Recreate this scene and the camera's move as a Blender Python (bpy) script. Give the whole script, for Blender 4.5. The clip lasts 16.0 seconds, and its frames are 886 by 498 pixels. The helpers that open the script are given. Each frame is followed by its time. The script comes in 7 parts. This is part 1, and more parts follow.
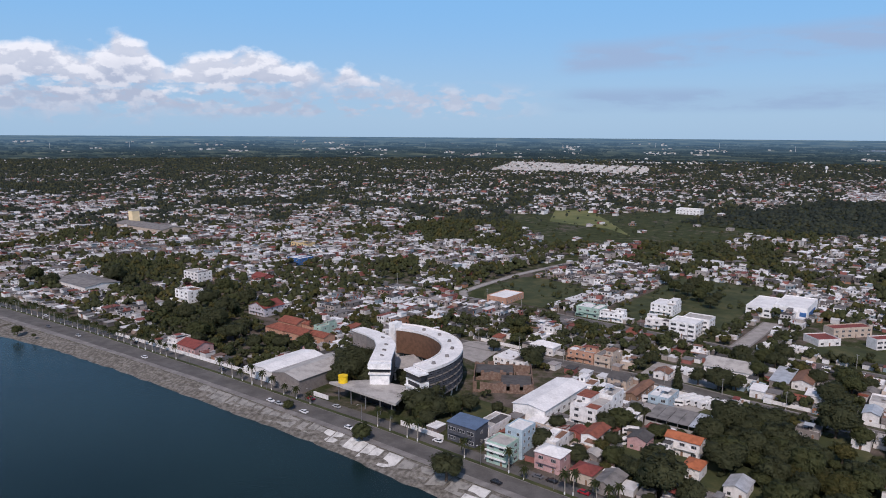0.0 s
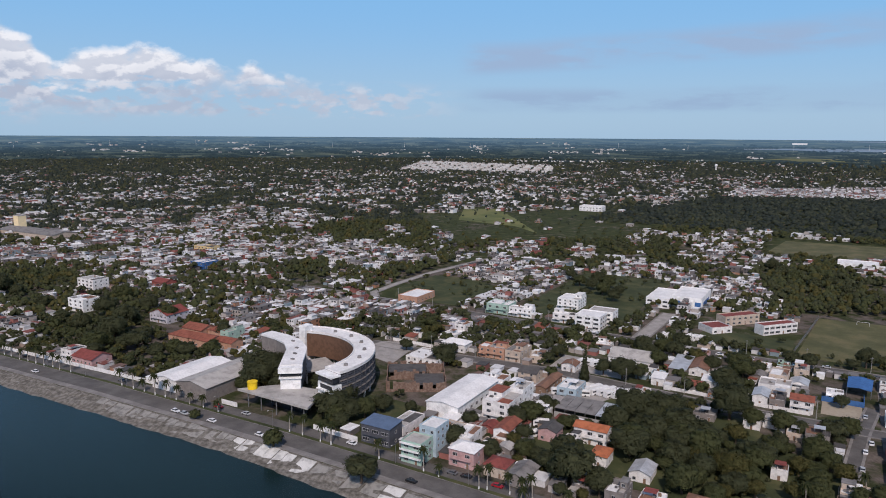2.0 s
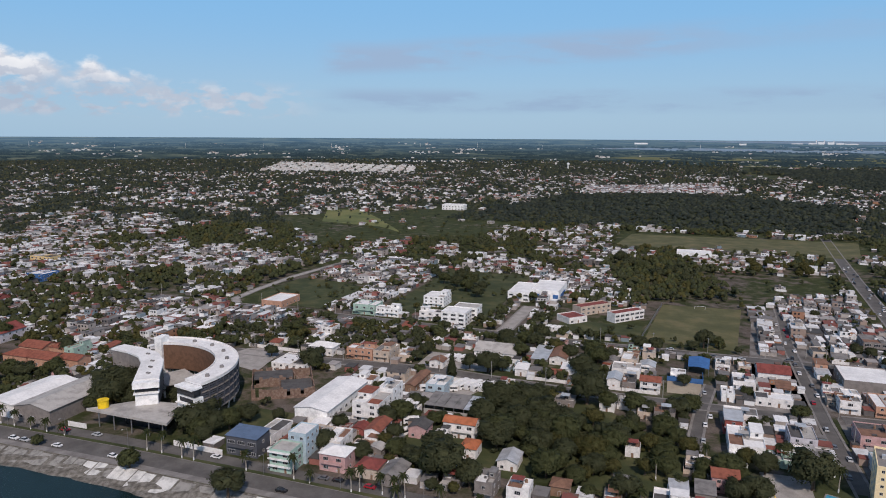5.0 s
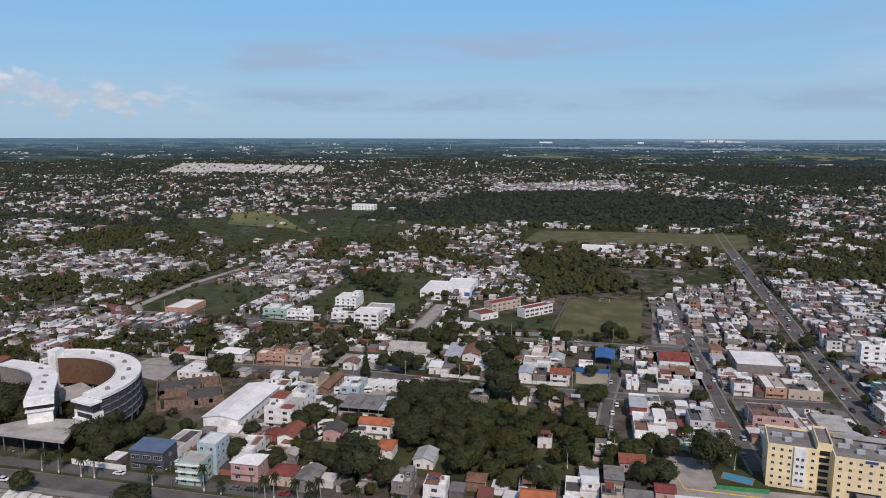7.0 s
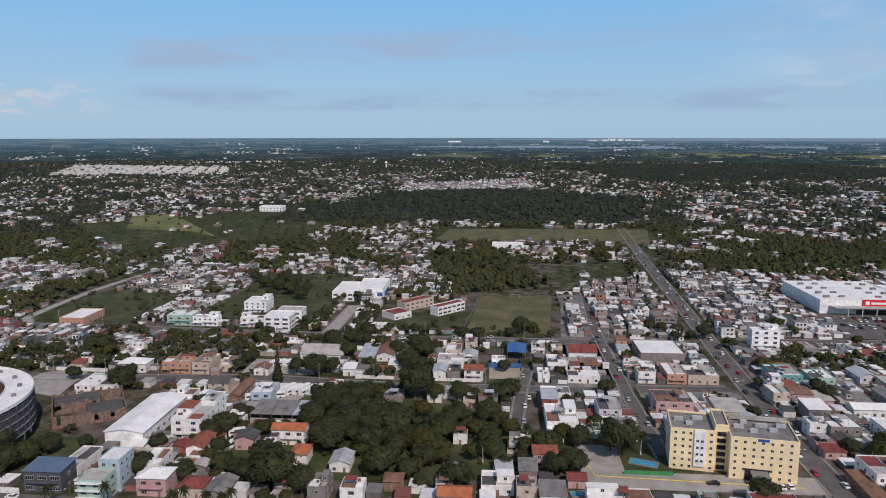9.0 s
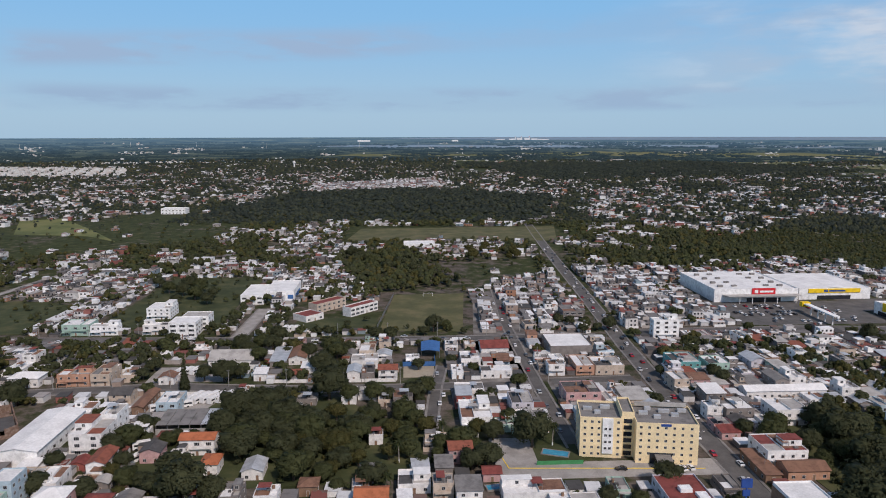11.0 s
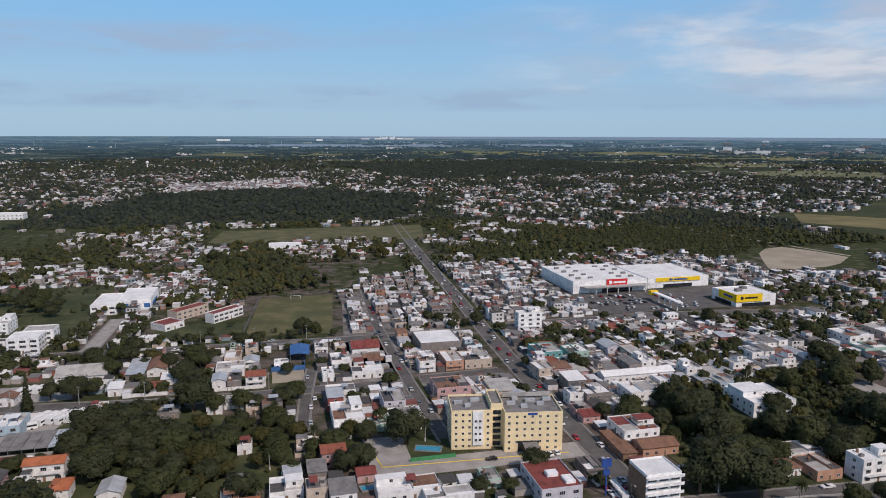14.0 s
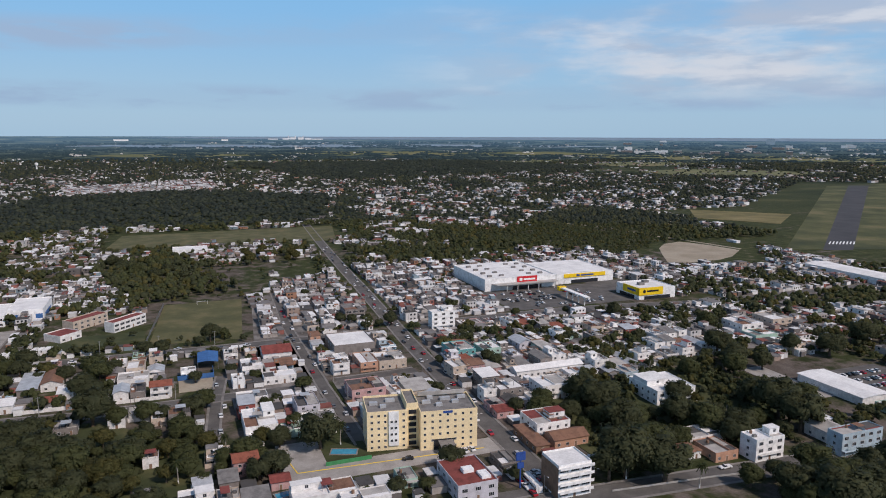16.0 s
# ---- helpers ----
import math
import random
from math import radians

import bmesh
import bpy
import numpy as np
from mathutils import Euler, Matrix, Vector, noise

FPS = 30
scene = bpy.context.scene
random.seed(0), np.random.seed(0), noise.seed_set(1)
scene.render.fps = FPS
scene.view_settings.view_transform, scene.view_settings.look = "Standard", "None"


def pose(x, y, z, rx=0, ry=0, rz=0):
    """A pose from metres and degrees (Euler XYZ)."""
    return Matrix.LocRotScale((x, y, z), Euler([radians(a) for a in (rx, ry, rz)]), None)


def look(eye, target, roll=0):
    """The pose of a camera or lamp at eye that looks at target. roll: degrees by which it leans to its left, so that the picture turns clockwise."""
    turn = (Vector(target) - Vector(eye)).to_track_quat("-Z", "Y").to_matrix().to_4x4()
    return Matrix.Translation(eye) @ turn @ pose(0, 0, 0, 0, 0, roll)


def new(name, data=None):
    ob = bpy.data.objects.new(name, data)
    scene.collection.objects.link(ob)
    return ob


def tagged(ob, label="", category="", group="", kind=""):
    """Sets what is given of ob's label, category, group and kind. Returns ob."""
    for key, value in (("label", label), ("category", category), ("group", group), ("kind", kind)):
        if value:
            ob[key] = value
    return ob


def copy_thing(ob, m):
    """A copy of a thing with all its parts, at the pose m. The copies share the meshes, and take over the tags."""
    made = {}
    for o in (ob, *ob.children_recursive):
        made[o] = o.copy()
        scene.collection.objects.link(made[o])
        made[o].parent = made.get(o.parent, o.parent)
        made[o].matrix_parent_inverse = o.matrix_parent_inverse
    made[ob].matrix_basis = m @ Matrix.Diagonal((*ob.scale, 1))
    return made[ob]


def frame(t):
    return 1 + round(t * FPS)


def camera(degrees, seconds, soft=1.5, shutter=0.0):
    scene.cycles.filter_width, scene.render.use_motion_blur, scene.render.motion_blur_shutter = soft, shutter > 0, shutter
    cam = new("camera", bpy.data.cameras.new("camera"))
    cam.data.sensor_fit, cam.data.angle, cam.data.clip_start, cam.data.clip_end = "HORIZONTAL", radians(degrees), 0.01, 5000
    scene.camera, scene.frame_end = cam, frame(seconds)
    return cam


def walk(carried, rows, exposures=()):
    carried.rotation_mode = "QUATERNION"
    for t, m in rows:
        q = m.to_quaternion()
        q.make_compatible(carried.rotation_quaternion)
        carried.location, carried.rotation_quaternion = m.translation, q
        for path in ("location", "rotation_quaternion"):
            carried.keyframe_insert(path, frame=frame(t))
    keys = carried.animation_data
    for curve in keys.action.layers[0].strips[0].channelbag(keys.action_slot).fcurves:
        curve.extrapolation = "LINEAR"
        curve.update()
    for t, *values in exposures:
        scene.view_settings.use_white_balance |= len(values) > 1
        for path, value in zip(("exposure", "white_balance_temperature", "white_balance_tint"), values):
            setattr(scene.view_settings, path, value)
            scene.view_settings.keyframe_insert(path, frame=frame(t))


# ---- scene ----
EYE = (0.0, 0.0, 125.0)
cam = camera(64.0, 16.0, soft=1.0)
# seconds, heading left of the town's inland axis, tilt, lean
TURN = [
    (0, 36.99, -9.22, 0.37), (0.5, 35.15, -9.22, 0.40), (1, 33.30, -9.21, 0.35), (1.5, 31.50, -9.22, 0.38),
    (2, 29.66, -9.21, 0.35), (2.5, 27.82, -9.18, 0.32), (3, 25.97, -9.18, 0.34), (3.5, 24.12, -9.17, 0.40),
    (4, 22.29, -9.14, 0.39), (6.5, 13.21, -9.14, 0.21), (7, 11.40, -9.13, 0.14), (7.5, 9.61, -9.14, 0.13),
    (8, 7.80, -9.16, 0.07), (8.5, 6.00, -9.17, -0.01), (9, 4.19, -9.17, -0.02), (11.5, -4.82, -9.27, -0.06),
    (12.0, -6.61, -9.27, 0.00), (12.5, -8.41, -9.28, 0.02), (13.0, -10.20, -9.29, 0.08), (13.5, -12.01, -9.28, 0.14),
    (14.0, -13.79, -9.28, 0.14), (14.5, -15.58, -9.27, 0.15), (15.0, -17.37, -9.25, 0.17), (15.5, -19.16, -9.25, 0.14),
    (16.0, -20.96, -9.25, 0.18)]
walk(cam, [(t, pose(*EYE, 90 + p, 0, yaw) @ pose(0, 0, 0, 0, 0, lean)) for t, yaw, p, lean in TURN],
     exposures=[(0.0, 0.05, 6300, 15), (1.0, 0.05, 6360, 14), (2.0, 0.03, 6450, 13), (3.5, 0.03, 6540, 11), (16.0, 0.03, 6570, 11)])

# ---- light ----
SUN_AZ, SUN_EL = 152.0, 46.0    # clockwise from the inland axis, above the horizon
sun = new("sun", bpy.data.lights.new("sun", "SUN"))
sun.data.energy, sun.data.angle, sun.data.color = 2.95, radians(0.6), (1.0, 0.87, 0.79)
sd = Vector((math.sin(radians(SUN_AZ)) * math.cos(radians(SUN_EL)), math.cos(radians(SUN_AZ)) * math.cos(radians(SUN_EL)), math.sin(radians(SUN_EL))))
sun.matrix_world = look(sd * 300, (0, 0, 0))


class Tree:
    """Short hand for a node tree."""
    def __init__(self, nt):
        self.nt = nt

    def node(self, kind, inputs=(), **props):
        n = self.nt.nodes.new(kind)
        for k, v in props.items():
            setattr(n, k, v)
        for key, v in dict(inputs).items():
            if isinstance(v, bpy.types.NodeSocket):
                self.nt.links.new(v, n.inputs[key])
            else:
                n.inputs[key].default_value = v
        return n

    def math(self, op, a, b=0.0, c=0.0):
        return self.node("ShaderNodeMath", {0: a, 1: b, 2: c}, operation=op).outputs[0]

    def step(self, v, lo, hi, to0=0.0, to1=1.0):
        return self.node("ShaderNodeMapRange", {0: v, 1: lo, 2: hi, 3: to0, 4: to1}, interpolation_type="SMOOTHSTEP").outputs[0]

    def step_lin(self, v, lo, hi):
        return self.node("ShaderNodeMapRange", {0: v, 1: lo, 2: hi, 3: 0.0, 4: 1.0}).outputs[0]

    def mix(self, f, a, b, blend="MIX"):
        n = self.node("ShaderNodeMix", data_type="RGBA", blend_type=blend)
        for i, v in ((0, f), (6, a), (7, b)):
            if isinstance(v, bpy.types.NodeSocket):
                self.nt.links.new(v, n.inputs[i])
            else:
                n.inputs[i].default_value = v if i == 0 else (*v, 1)
        return n.outputs[2]

    def noise(self, vec, scale, detail=4.0, rough=0.55, dist=0.0):
        return self.node("ShaderNodeTexNoise", {"Vector": vec, "Scale": scale, "Detail": detail, "Roughness": rough, "Distortion": dist}).outputs[0]

    def ramp(self, fac, stops, mode="LINEAR"):
        n = self.node("ShaderNodeValToRGB", {0: fac})
        n.color_ramp.interpolation = mode
        while len(n.color_ramp.elements) < len(stops):
            n.color_ramp.elements.new(0.5)
        for e, (p, c) in zip(n.color_ramp.elements, stops):
            e.position, e.color = p, (*c, 1)
        return n.outputs[0]


def build_world():
    w = bpy.data.worlds.new("sky")
    scene.world = w
    w.use_nodes = True
    w.node_tree.nodes.clear()
    T = Tree(w.node_tree)
    sky = T.node("ShaderNodeTexSky", sky_type="NISHITA", sun_disc=False, sun_elevation=radians(SUN_EL), sun_rotation=radians(SUN_AZ), dust_density=0.6, ozone_density=1.6)
    d = T.node("ShaderNodeTexCoord").outputs["Generated"]
    xyz = T.node("ShaderNodeSeparateXYZ", {0: d})
    az = T.math("MULTIPLY", T.math("ARCTAN2", xyz.outputs[1], xyz.outputs[0]), 57.2958)
    el = T.math("MULTIPLY", T.math("ARCSINE", xyz.outputs[2]), 57.2958)
    def field(sx, sy, scale, shift, detail=6.0, rough=0.55, up=0.0):
        v = T.node("ShaderNodeCombineXYZ", {0: T.math("MULTIPLY", az, sx), 1: T.math("MULTIPLY", T.math("ADD", el, up), sy), 2: shift}).outputs[0]
        return T.noise(v, scale, detail, rough)
    def window(v, a, b, c, e):
        return T.math("MULTIPLY", T.step(v, a, b), T.step(v, c, e, 1.0, 0.0))
    # heaped clouds over the land up the river: flat bases, rounded tops
    fine, fine_up = field(1.0, 1.5, 0.62, 9.1, 7.0, 0.5), field(1.0, 1.5, 0.62, 9.1, 7.0, 0.5, 0.5)
    heaps = [(127.0, 2.0), (129.6, 3.6), (132.4, 4.4), (134.4, 5.3), (135.8, 4.3), (137.2, 5.2), (141.0, 6.3), (144.6, 6.1), (146.6, 5.4), (147.8, 4.5), (149.0, 6.2), (150.8, 7.2), (152.3, 6.2), (153.4, 5.6), (156.0, 6.3), (159.0, 5.9), (163.0, 7.0), (168.0, 5.0), (178.0, 6.5)]
    tops = T.math("MULTIPLY", T.ramp(T.step_lin(az, 120.0, 180.0), [((q - 120) / 60, (h / 10,) * 3) for q, h in heaps]), 10.0)
    inside_ = T.math("SUBTRACT", T.math("ADD", tops, T.math("MULTIPLY", T.math("SUBTRACT", fine, 0.5), 2.6)), el)
    base = T.math("SUBTRACT", el, T.math("ADD", T.step(az, 136.0, 146.0, 3.1, 1.3), T.math("MULTIPLY", T.math("SUBTRACT", field(1.0, 1.0, 0.5, 12.0), 0.5), 3.0)))
    cum = T.math("MULTIPLY", T.step(inside_, -0.2, 0.8), T.step(base, -0.8, 1.2))
    holes = T.step(T.math("ADD", field(1.0, 2.4, 0.45, 61.0, 5.0), T.step(el, 3.2, 5.0, 0.0, 0.4)), 0.40, 0.56)
    cum = T.math("MULTIPLY", T.math("MULTIPLY", cum, holes), T.step(az, 128.6, 131.0))
    low_puff = T.math("MULTIPLY", T.step(field(1.0, 2.2, 0.6, 31.0, 6.0), 0.43, 0.60), window(el, 1.0, 1.6, 3.0, 4.2))
    low_puff = T.math("MULTIPLY", low_puff, T.step(az, 117.0, 126.0))
    cum = T.math("MAXIMUM", cum, T.math("MULTIPLY", low_puff, 0.85))
    lit = T.step(T.math("SUBTRACT", fine, fine_up), -0.07, 0.09)
    lit = T.math("MULTIPLY", T.math("ADD", T.math("MULTIPLY", lit, 0.55), T.math("MULTIPLY", T.step(inside_, 0.4, 3.2, 1.0, 0.0), 0.45)), T.step(base, -0.2, 2.4, 0.3, 1.0))
    cumcol = T.mix(lit, (4.3, 4.8, 5.9), (9.0, 9.0, 9.2))
    # thin grey and violet layers
    wisp = T.step(field(0.22, 1.0, 0.55, 21.0, 6.0, 0.55), 0.40, 0.56)
    bend = T.math("MULTIPLY", T.math("SUBTRACT", 118.0, az), 0.05)
    lay_a = T.math("MULTIPLY", window(el, 1.5, 2.2, 2.9, 3.9), T.step(az, 119.5, 115.0, 0.0, 1.0))
    lay_b = T.math("MULTIPLY", window(T.math("SUBTRACT", el, bend), 4.2, 5.2, 5.9, 7.4), T.step(az, 119.0, 116.5, 0.0, 1.0))
    layer = T.math("MULTIPLY", T.math("MAXIMUM", lay_a, T.math("MULTIPLY", lay_b, T.step(az, 84.0, 96.0, 0.35, 1.0))), T.math("ADD", 0.25, T.math("MULTIPLY", wisp, 0.65)))
    laycol = T.mix(T.step(el, 2.5, 6.0), (3.1, 4.4, 6.2), (3.25, 4.45, 6.3))
    # brighter sheet towards the sea
    sheet = T.step(field(0.22, 0.8, 0.35, 40.0, 6.0, 0.55), 0.36, 0.62)
    sheet = T.math("MULTIPLY", sheet, T.math("MULTIPLY", window(el, 1.5, 4.5, 8.0, 11.5), T.step(az, 52.0, 78.0, 1.0, 0.0)))
    shcol = T.mix(T.step(field(0.25, 1.2, 0.5, 55.0), 0.45, 0.62), (4.5, 5.0, 6.1), (6.7, 6.8, 7.3))
    # pale band of haze over the horizon
    low = T.mix(T.step(el, 0.0, 11.0), (3.4, 5.2, 7.0), (2.15, 4.8, 8.0))
    col = T.mix(T.step(el, 9.0, 30.0, 0.9, 0.0), sky.outputs[0], low)
    col = T.mix(layer, col, laycol)
    col = T.mix(T.math("MULTIPLY", sheet, 0.8), col, shcol)
    col = T.mix(T.math("MULTIPLY", cum, 0.92), col, cumcol)
    bg = T.node("ShaderNodeBackground", {0: col, 1: 0.1})
    out = T.node("ShaderNodeOutputWorld", {0: bg.outputs[0]})


build_world()

# ---- materials ----


def surface(name, stops, scale=0.25, rough=0.85, fine=3.0, bump=0.15, metal=0.0, per="", spread=0.0, spec=0.3, stretch=(1, 1, 1), leaf_light=0.0):
    """A weathered surface: colours along a broad noise, a finer grain over it, and relief. per: "object" or "island" shifts the colour for each piece."""
    m = bpy.data.materials.new(name)
    m.use_nodes = True
    m.node_tree.nodes.clear()
    T = Tree(m.node_tree)
    co = T.node("ShaderNodeTexCoord").outputs["Object"]
    co = T.node("ShaderNodeMapping", {0: co, 3: stretch}).outputs[0]
    if per == "object":
        r = T.node("ShaderNodeObjectInfo").outputs["Random"]
    elif per == "island":
        r = T.node("ShaderNodeNewGeometry").outputs["Random Per Island"]
    broad = T.noise(co, scale, 5.0, 0.6)
    grain = T.noise(co, scale * fine * 3, 4.0, 0.65)
    if per:
        v = T.math("ADD", T.math("MULTIPLY", r, 1.0), T.math("MULTIPLY", T.math("SUBTRACT", broad, 0.5), spread))
        col = T.ramp(v, stops, "CONSTANT" if spread < 0.2 and len(stops) > 5 else "LINEAR")
        dirt = T.step(broad, 0.45, 0.75, 1.0, 0.72)
        col = T.mix(1.0, col, T.node("ShaderNodeCombineColor", {0: dirt, 1: dirt, 2: dirt}).outputs[0], "MULTIPLY")
    else:
        col = T.ramp(T.step(broad, 0.25, 0.75), stops)
    g = T.step(grain, 0.25, 0.75, 0.86, 1.08)
    col = T.mix(1.0, col, T.node("ShaderNodeCombineColor", {0: g, 1: g, 2: g}).outputs[0], "MULTIPLY")
    b = T.node("ShaderNodeBump", {"Strength": bump, "Distance": 0.05, "Height": grain}).outputs[0]
    p = T.node("ShaderNodeBsdfPrincipled", {"Base Color": col, "Roughness": rough, "Metallic": metal, "Normal": b, "Specular IOR Level": spec})
    if leaf_light:
        thin = T.node("ShaderNodeBsdfTranslucent", {0: col})
        p = T.node("ShaderNodeMixShader", {0: leaf_light, 1: p.outputs[0], 2: thin.outputs[0]})
    T.node("ShaderNodeOutputMaterial", {0: p.outputs[0]})
    return m


def tones(r, g, b, k=0.75):
    return [(0.0, (r * k, g * k, b * k)), (0.55, (r, g, b)), (1.0, (min(r * 1.1, .95), min(g * 1.1, .95), min(b * 1.1, .95)))]


PAINT = {k: surface("paint_" + k, tones(*c), 0.5, 0.8) for k, c in {
    "white": (.76, .74, .72), "cream": (.52, .43, .35), "grey": (.23, .205, .19), "pink": (.52, .33, .32), "red": (.30, .09, .075),
    "blue": (.05, .14, .34), "sky": (.40, .50, .56), "mint": (.36, .50, .43), "yellow": (.66, .50, .26), "slate": (.085, .09, .105), "orange": (.50, .29, .20),
    "lilac": (.54, .52, .56), "brown": (.24, .15, .10), "hotel": (.86, .70, .43), "teal": (.14, .36, .36), "bright": (.84, .84, .83),
    "signyellow": (.86, .58, .02), "signred": (.62, .03, .04), "signblue": (.03, .08, .30), "green": (.06, .26, .10), "kerb": (.80, .58, .08)}.items()}
PAINT["hotel"] = surface("paint_hotel", tones(.86, .70, .43, .93), 0.2, 0.8)
ROOF = {k: surface("roof_" + k, t, s, r, 3.0, 0.2, m) for k, (t, s, r, m) in {
    "white": (tones(.76, .75, .735, .84), .12, .8, 0), "grey": (tones(.21, .20, .192, .55), .25, .9, 0), "dark": (tones(.095, .09, .088, .6), .3, .9, 0),
    "tile": (tones(.25, .085, .055, .6), .5, .85, 0), "red": (tones(.22, .06, .05, .6), .4, .8, 0), "rust": (tones(.22, .12, .08, .6), .35, .85, 0),
    "sheet": (tones(.55, .56, .57, .75), .3, .45, .3), "orange": (tones(.42, .14, .065, .65), .4, .85, 0), "bluesheet": (tones(.13, .18, .27, .8), .3, .4, .2),
    "pale": (tones(.42, .40, .375, .68), .22, .85, 0)}.items()}
CONCRETE = surface("concrete", tones(.36, .35, .33, .7), 0.3, 0.9)
ASPHALT = surface("asphalt", [(0, (.082, .077, .073)), (.5, (.113, .106, .100)), (1, (.148, .139, .131))], 0.12, 0.9, 6.0)
TARMAC = surface("runway_tarmac", [(0, (.050, .050, .054)), (1, (.075, .074, .078))], 0.03, 0.95, 6.0)
PAVING = surface("paving", [(0, (.155, .145, .137)), (.5, (.21, .197, .186)), (1, (.27, .255, .24))], 0.2, 0.92, 5.0)
LOT = surface("lot_paving", [(0, (.25, .235, .22)), (.5, (.32, .30, .28)), (1, (.38, .36, .34))], 0.15, 0.92, 5.0)
GRASS = surface("grass", [(0, (.030, .038, .014)), (.5, (.050, .060, .023)), (1, (.096, .092, .040))], 0.06, 0.95, 8.0, 0.4)
PITCH = surface("pitch_grass", [(0, (.068, .072, .030)), (.5, (.100, .098, .043)), (1, (.155, .132, .065))], 0.05, 0.95, 8.0, 0.4)
YARD = surface("yards", [(0, (.070, .060, .053)), (.35, (.125, .112, .102)), (.65, (.185, .172, .160)), (1, (.27, .255, .24))], 0.07, 0.95, 6.0, 0.4)
AIRGRASS = surface("airfield_grass", [(0, (.036, .043, .018)), (.4, (.066, .074, .028)), (.7, (.105, .102, .042)), (1, (.17, .145, .07))], 0.012, 0.95, 14.0, 0.4)
SAND = surface("sand", [(0, (.26, .22, .16)), (.5, (.34, .29, .22)), (1, (.40, .35, .27))], 0.03, 0.95, 8.0)
STONE = surface("riprap", [(0, (.07, .063, .052)), (.45, (.14, .128, .11)), (1, (.25, .235, .21))], 0.5, 0.95, 4.0, 0.8)
SLAB = surface("bank_concrete", tones(.60, .59, .56, .6), 0.35, 0.9)
OLDSLAB = surface("old_bank_concrete", tones(.27, .26, .24, .5), 0.4, 0.95, 4.0, 0.6)
TIMBER = surface("dark_timber", tones(.15, .085, .055, .7), 0.6, 0.8)
BRICK = surface("old_brick", [(0, (.13, .09, .07)), (.5, (.20, .13, .10)), (1, (.28, .22, .18))], 0.9, 0.95, 4.0, 0.6)
GLASS = surface("dark_glass", [(0, (.015, .018, .022)), (1, (.035, .04, .05))], 0.5, 0.12, 2.0, 0.0, 0.0, spec=0.6)
FRAME = surface("frame_metal", tones(.55, .55, .55), 0.5, 0.5)
STEEL = surface("steel", tones(.30, .30, .31), 0.5, 0.45, 3.0, 0.1, 0.6)
BARK = surface("bark", [(0, (.07, .05, .035)), (1, (.16, .12, .09))], 1.5, 0.95, 4.0, 0.6)
PALMBARK = surface("palm_bark", [(0, (.22, .20, .17)), (1, (.36, .33, .29))], 1.5, 0.95, 4.0, 0.6)
LIMEWASH = surface("limewash", tones(.75, .75, .73), 1.0, 0.9)
RUBBER = surface("rubber", tones(.02, .02, .02), 1.0, 0.8)
LEAF = {k: surface("leaf_" + k, t, 0.35, 0.7, 3.0, 0.0, 0, "island", 0.5, spec=0.12, leaf_light=0.42) for k, t in {
    "dark": [(0, (.062, .071, .037)), (.5, (.077, .086, .044)), (1, (.094, .103, .051))],
    "mid": [(0, (.064, .075, .033)), (.5, (.084, .096, .041)), (1, (.106, .116, .049))],
    "light": [(0, (.068, .072, .026)), (.5, (.098, .096, .034)), (1, (.135, .120, .044))],
    # far crowns: lifted, bluer greens that carry the haze in their colour
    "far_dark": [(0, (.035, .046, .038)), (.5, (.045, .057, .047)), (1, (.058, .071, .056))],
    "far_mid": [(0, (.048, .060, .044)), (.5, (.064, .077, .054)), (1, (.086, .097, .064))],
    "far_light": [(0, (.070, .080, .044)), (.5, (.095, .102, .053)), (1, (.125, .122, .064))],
    "palm": [(0, (.030, .042, .016)), (.5, (.050, .063, .024)), (1, (.085, .086, .038))]}.items()}
CAR = {k: surface("car_" + k, tones(*c, .95), 1.0, 0.25, spec=0.6) for k, c in {
    "white": (.78, .78, .78), "silver": (.45, .46, .47), "black": (.02, .02, .022), "red": (.35, .02, .03), "grey": (.14, .14, .15), "blue": (.04, .10, .28)}.items()}
FARWALL = surface("town_walls", [(0, (.60, .585, .575)), (.19, (.40, .36, .33)), (.35, (.15, .135, .13)), (.54, (.34, .26, .215)), (.64, (.30, .12, .10)), (.71, (.22, .28, .31)), (.75, (.36, .19, .12)), (.79, (.78, .78, .77))], 0.3, 0.85, per="island", spread=0.1)
ESTATEWALL = surface("estate_walls", [(0, (.70, .70, .68)), (.6, (.62, .60, .57)), (1, (.50, .42, .38))], 0.3, 0.85, per="island", spread=0.1)
FARROOF = surface("town_roofs", [(0, (.62, .62, .62)), (.19, (.18, .17, .165)), (.42, (.075, .072, .07)), (.62, (.34, .315, .30)), (.73, (.21, .075, .06)), (.81, (.17, .11, .09)), (.87, (.80, .80, .80))], 0.25, 0.85, per="island", spread=0.1)

# ---- shapes ----


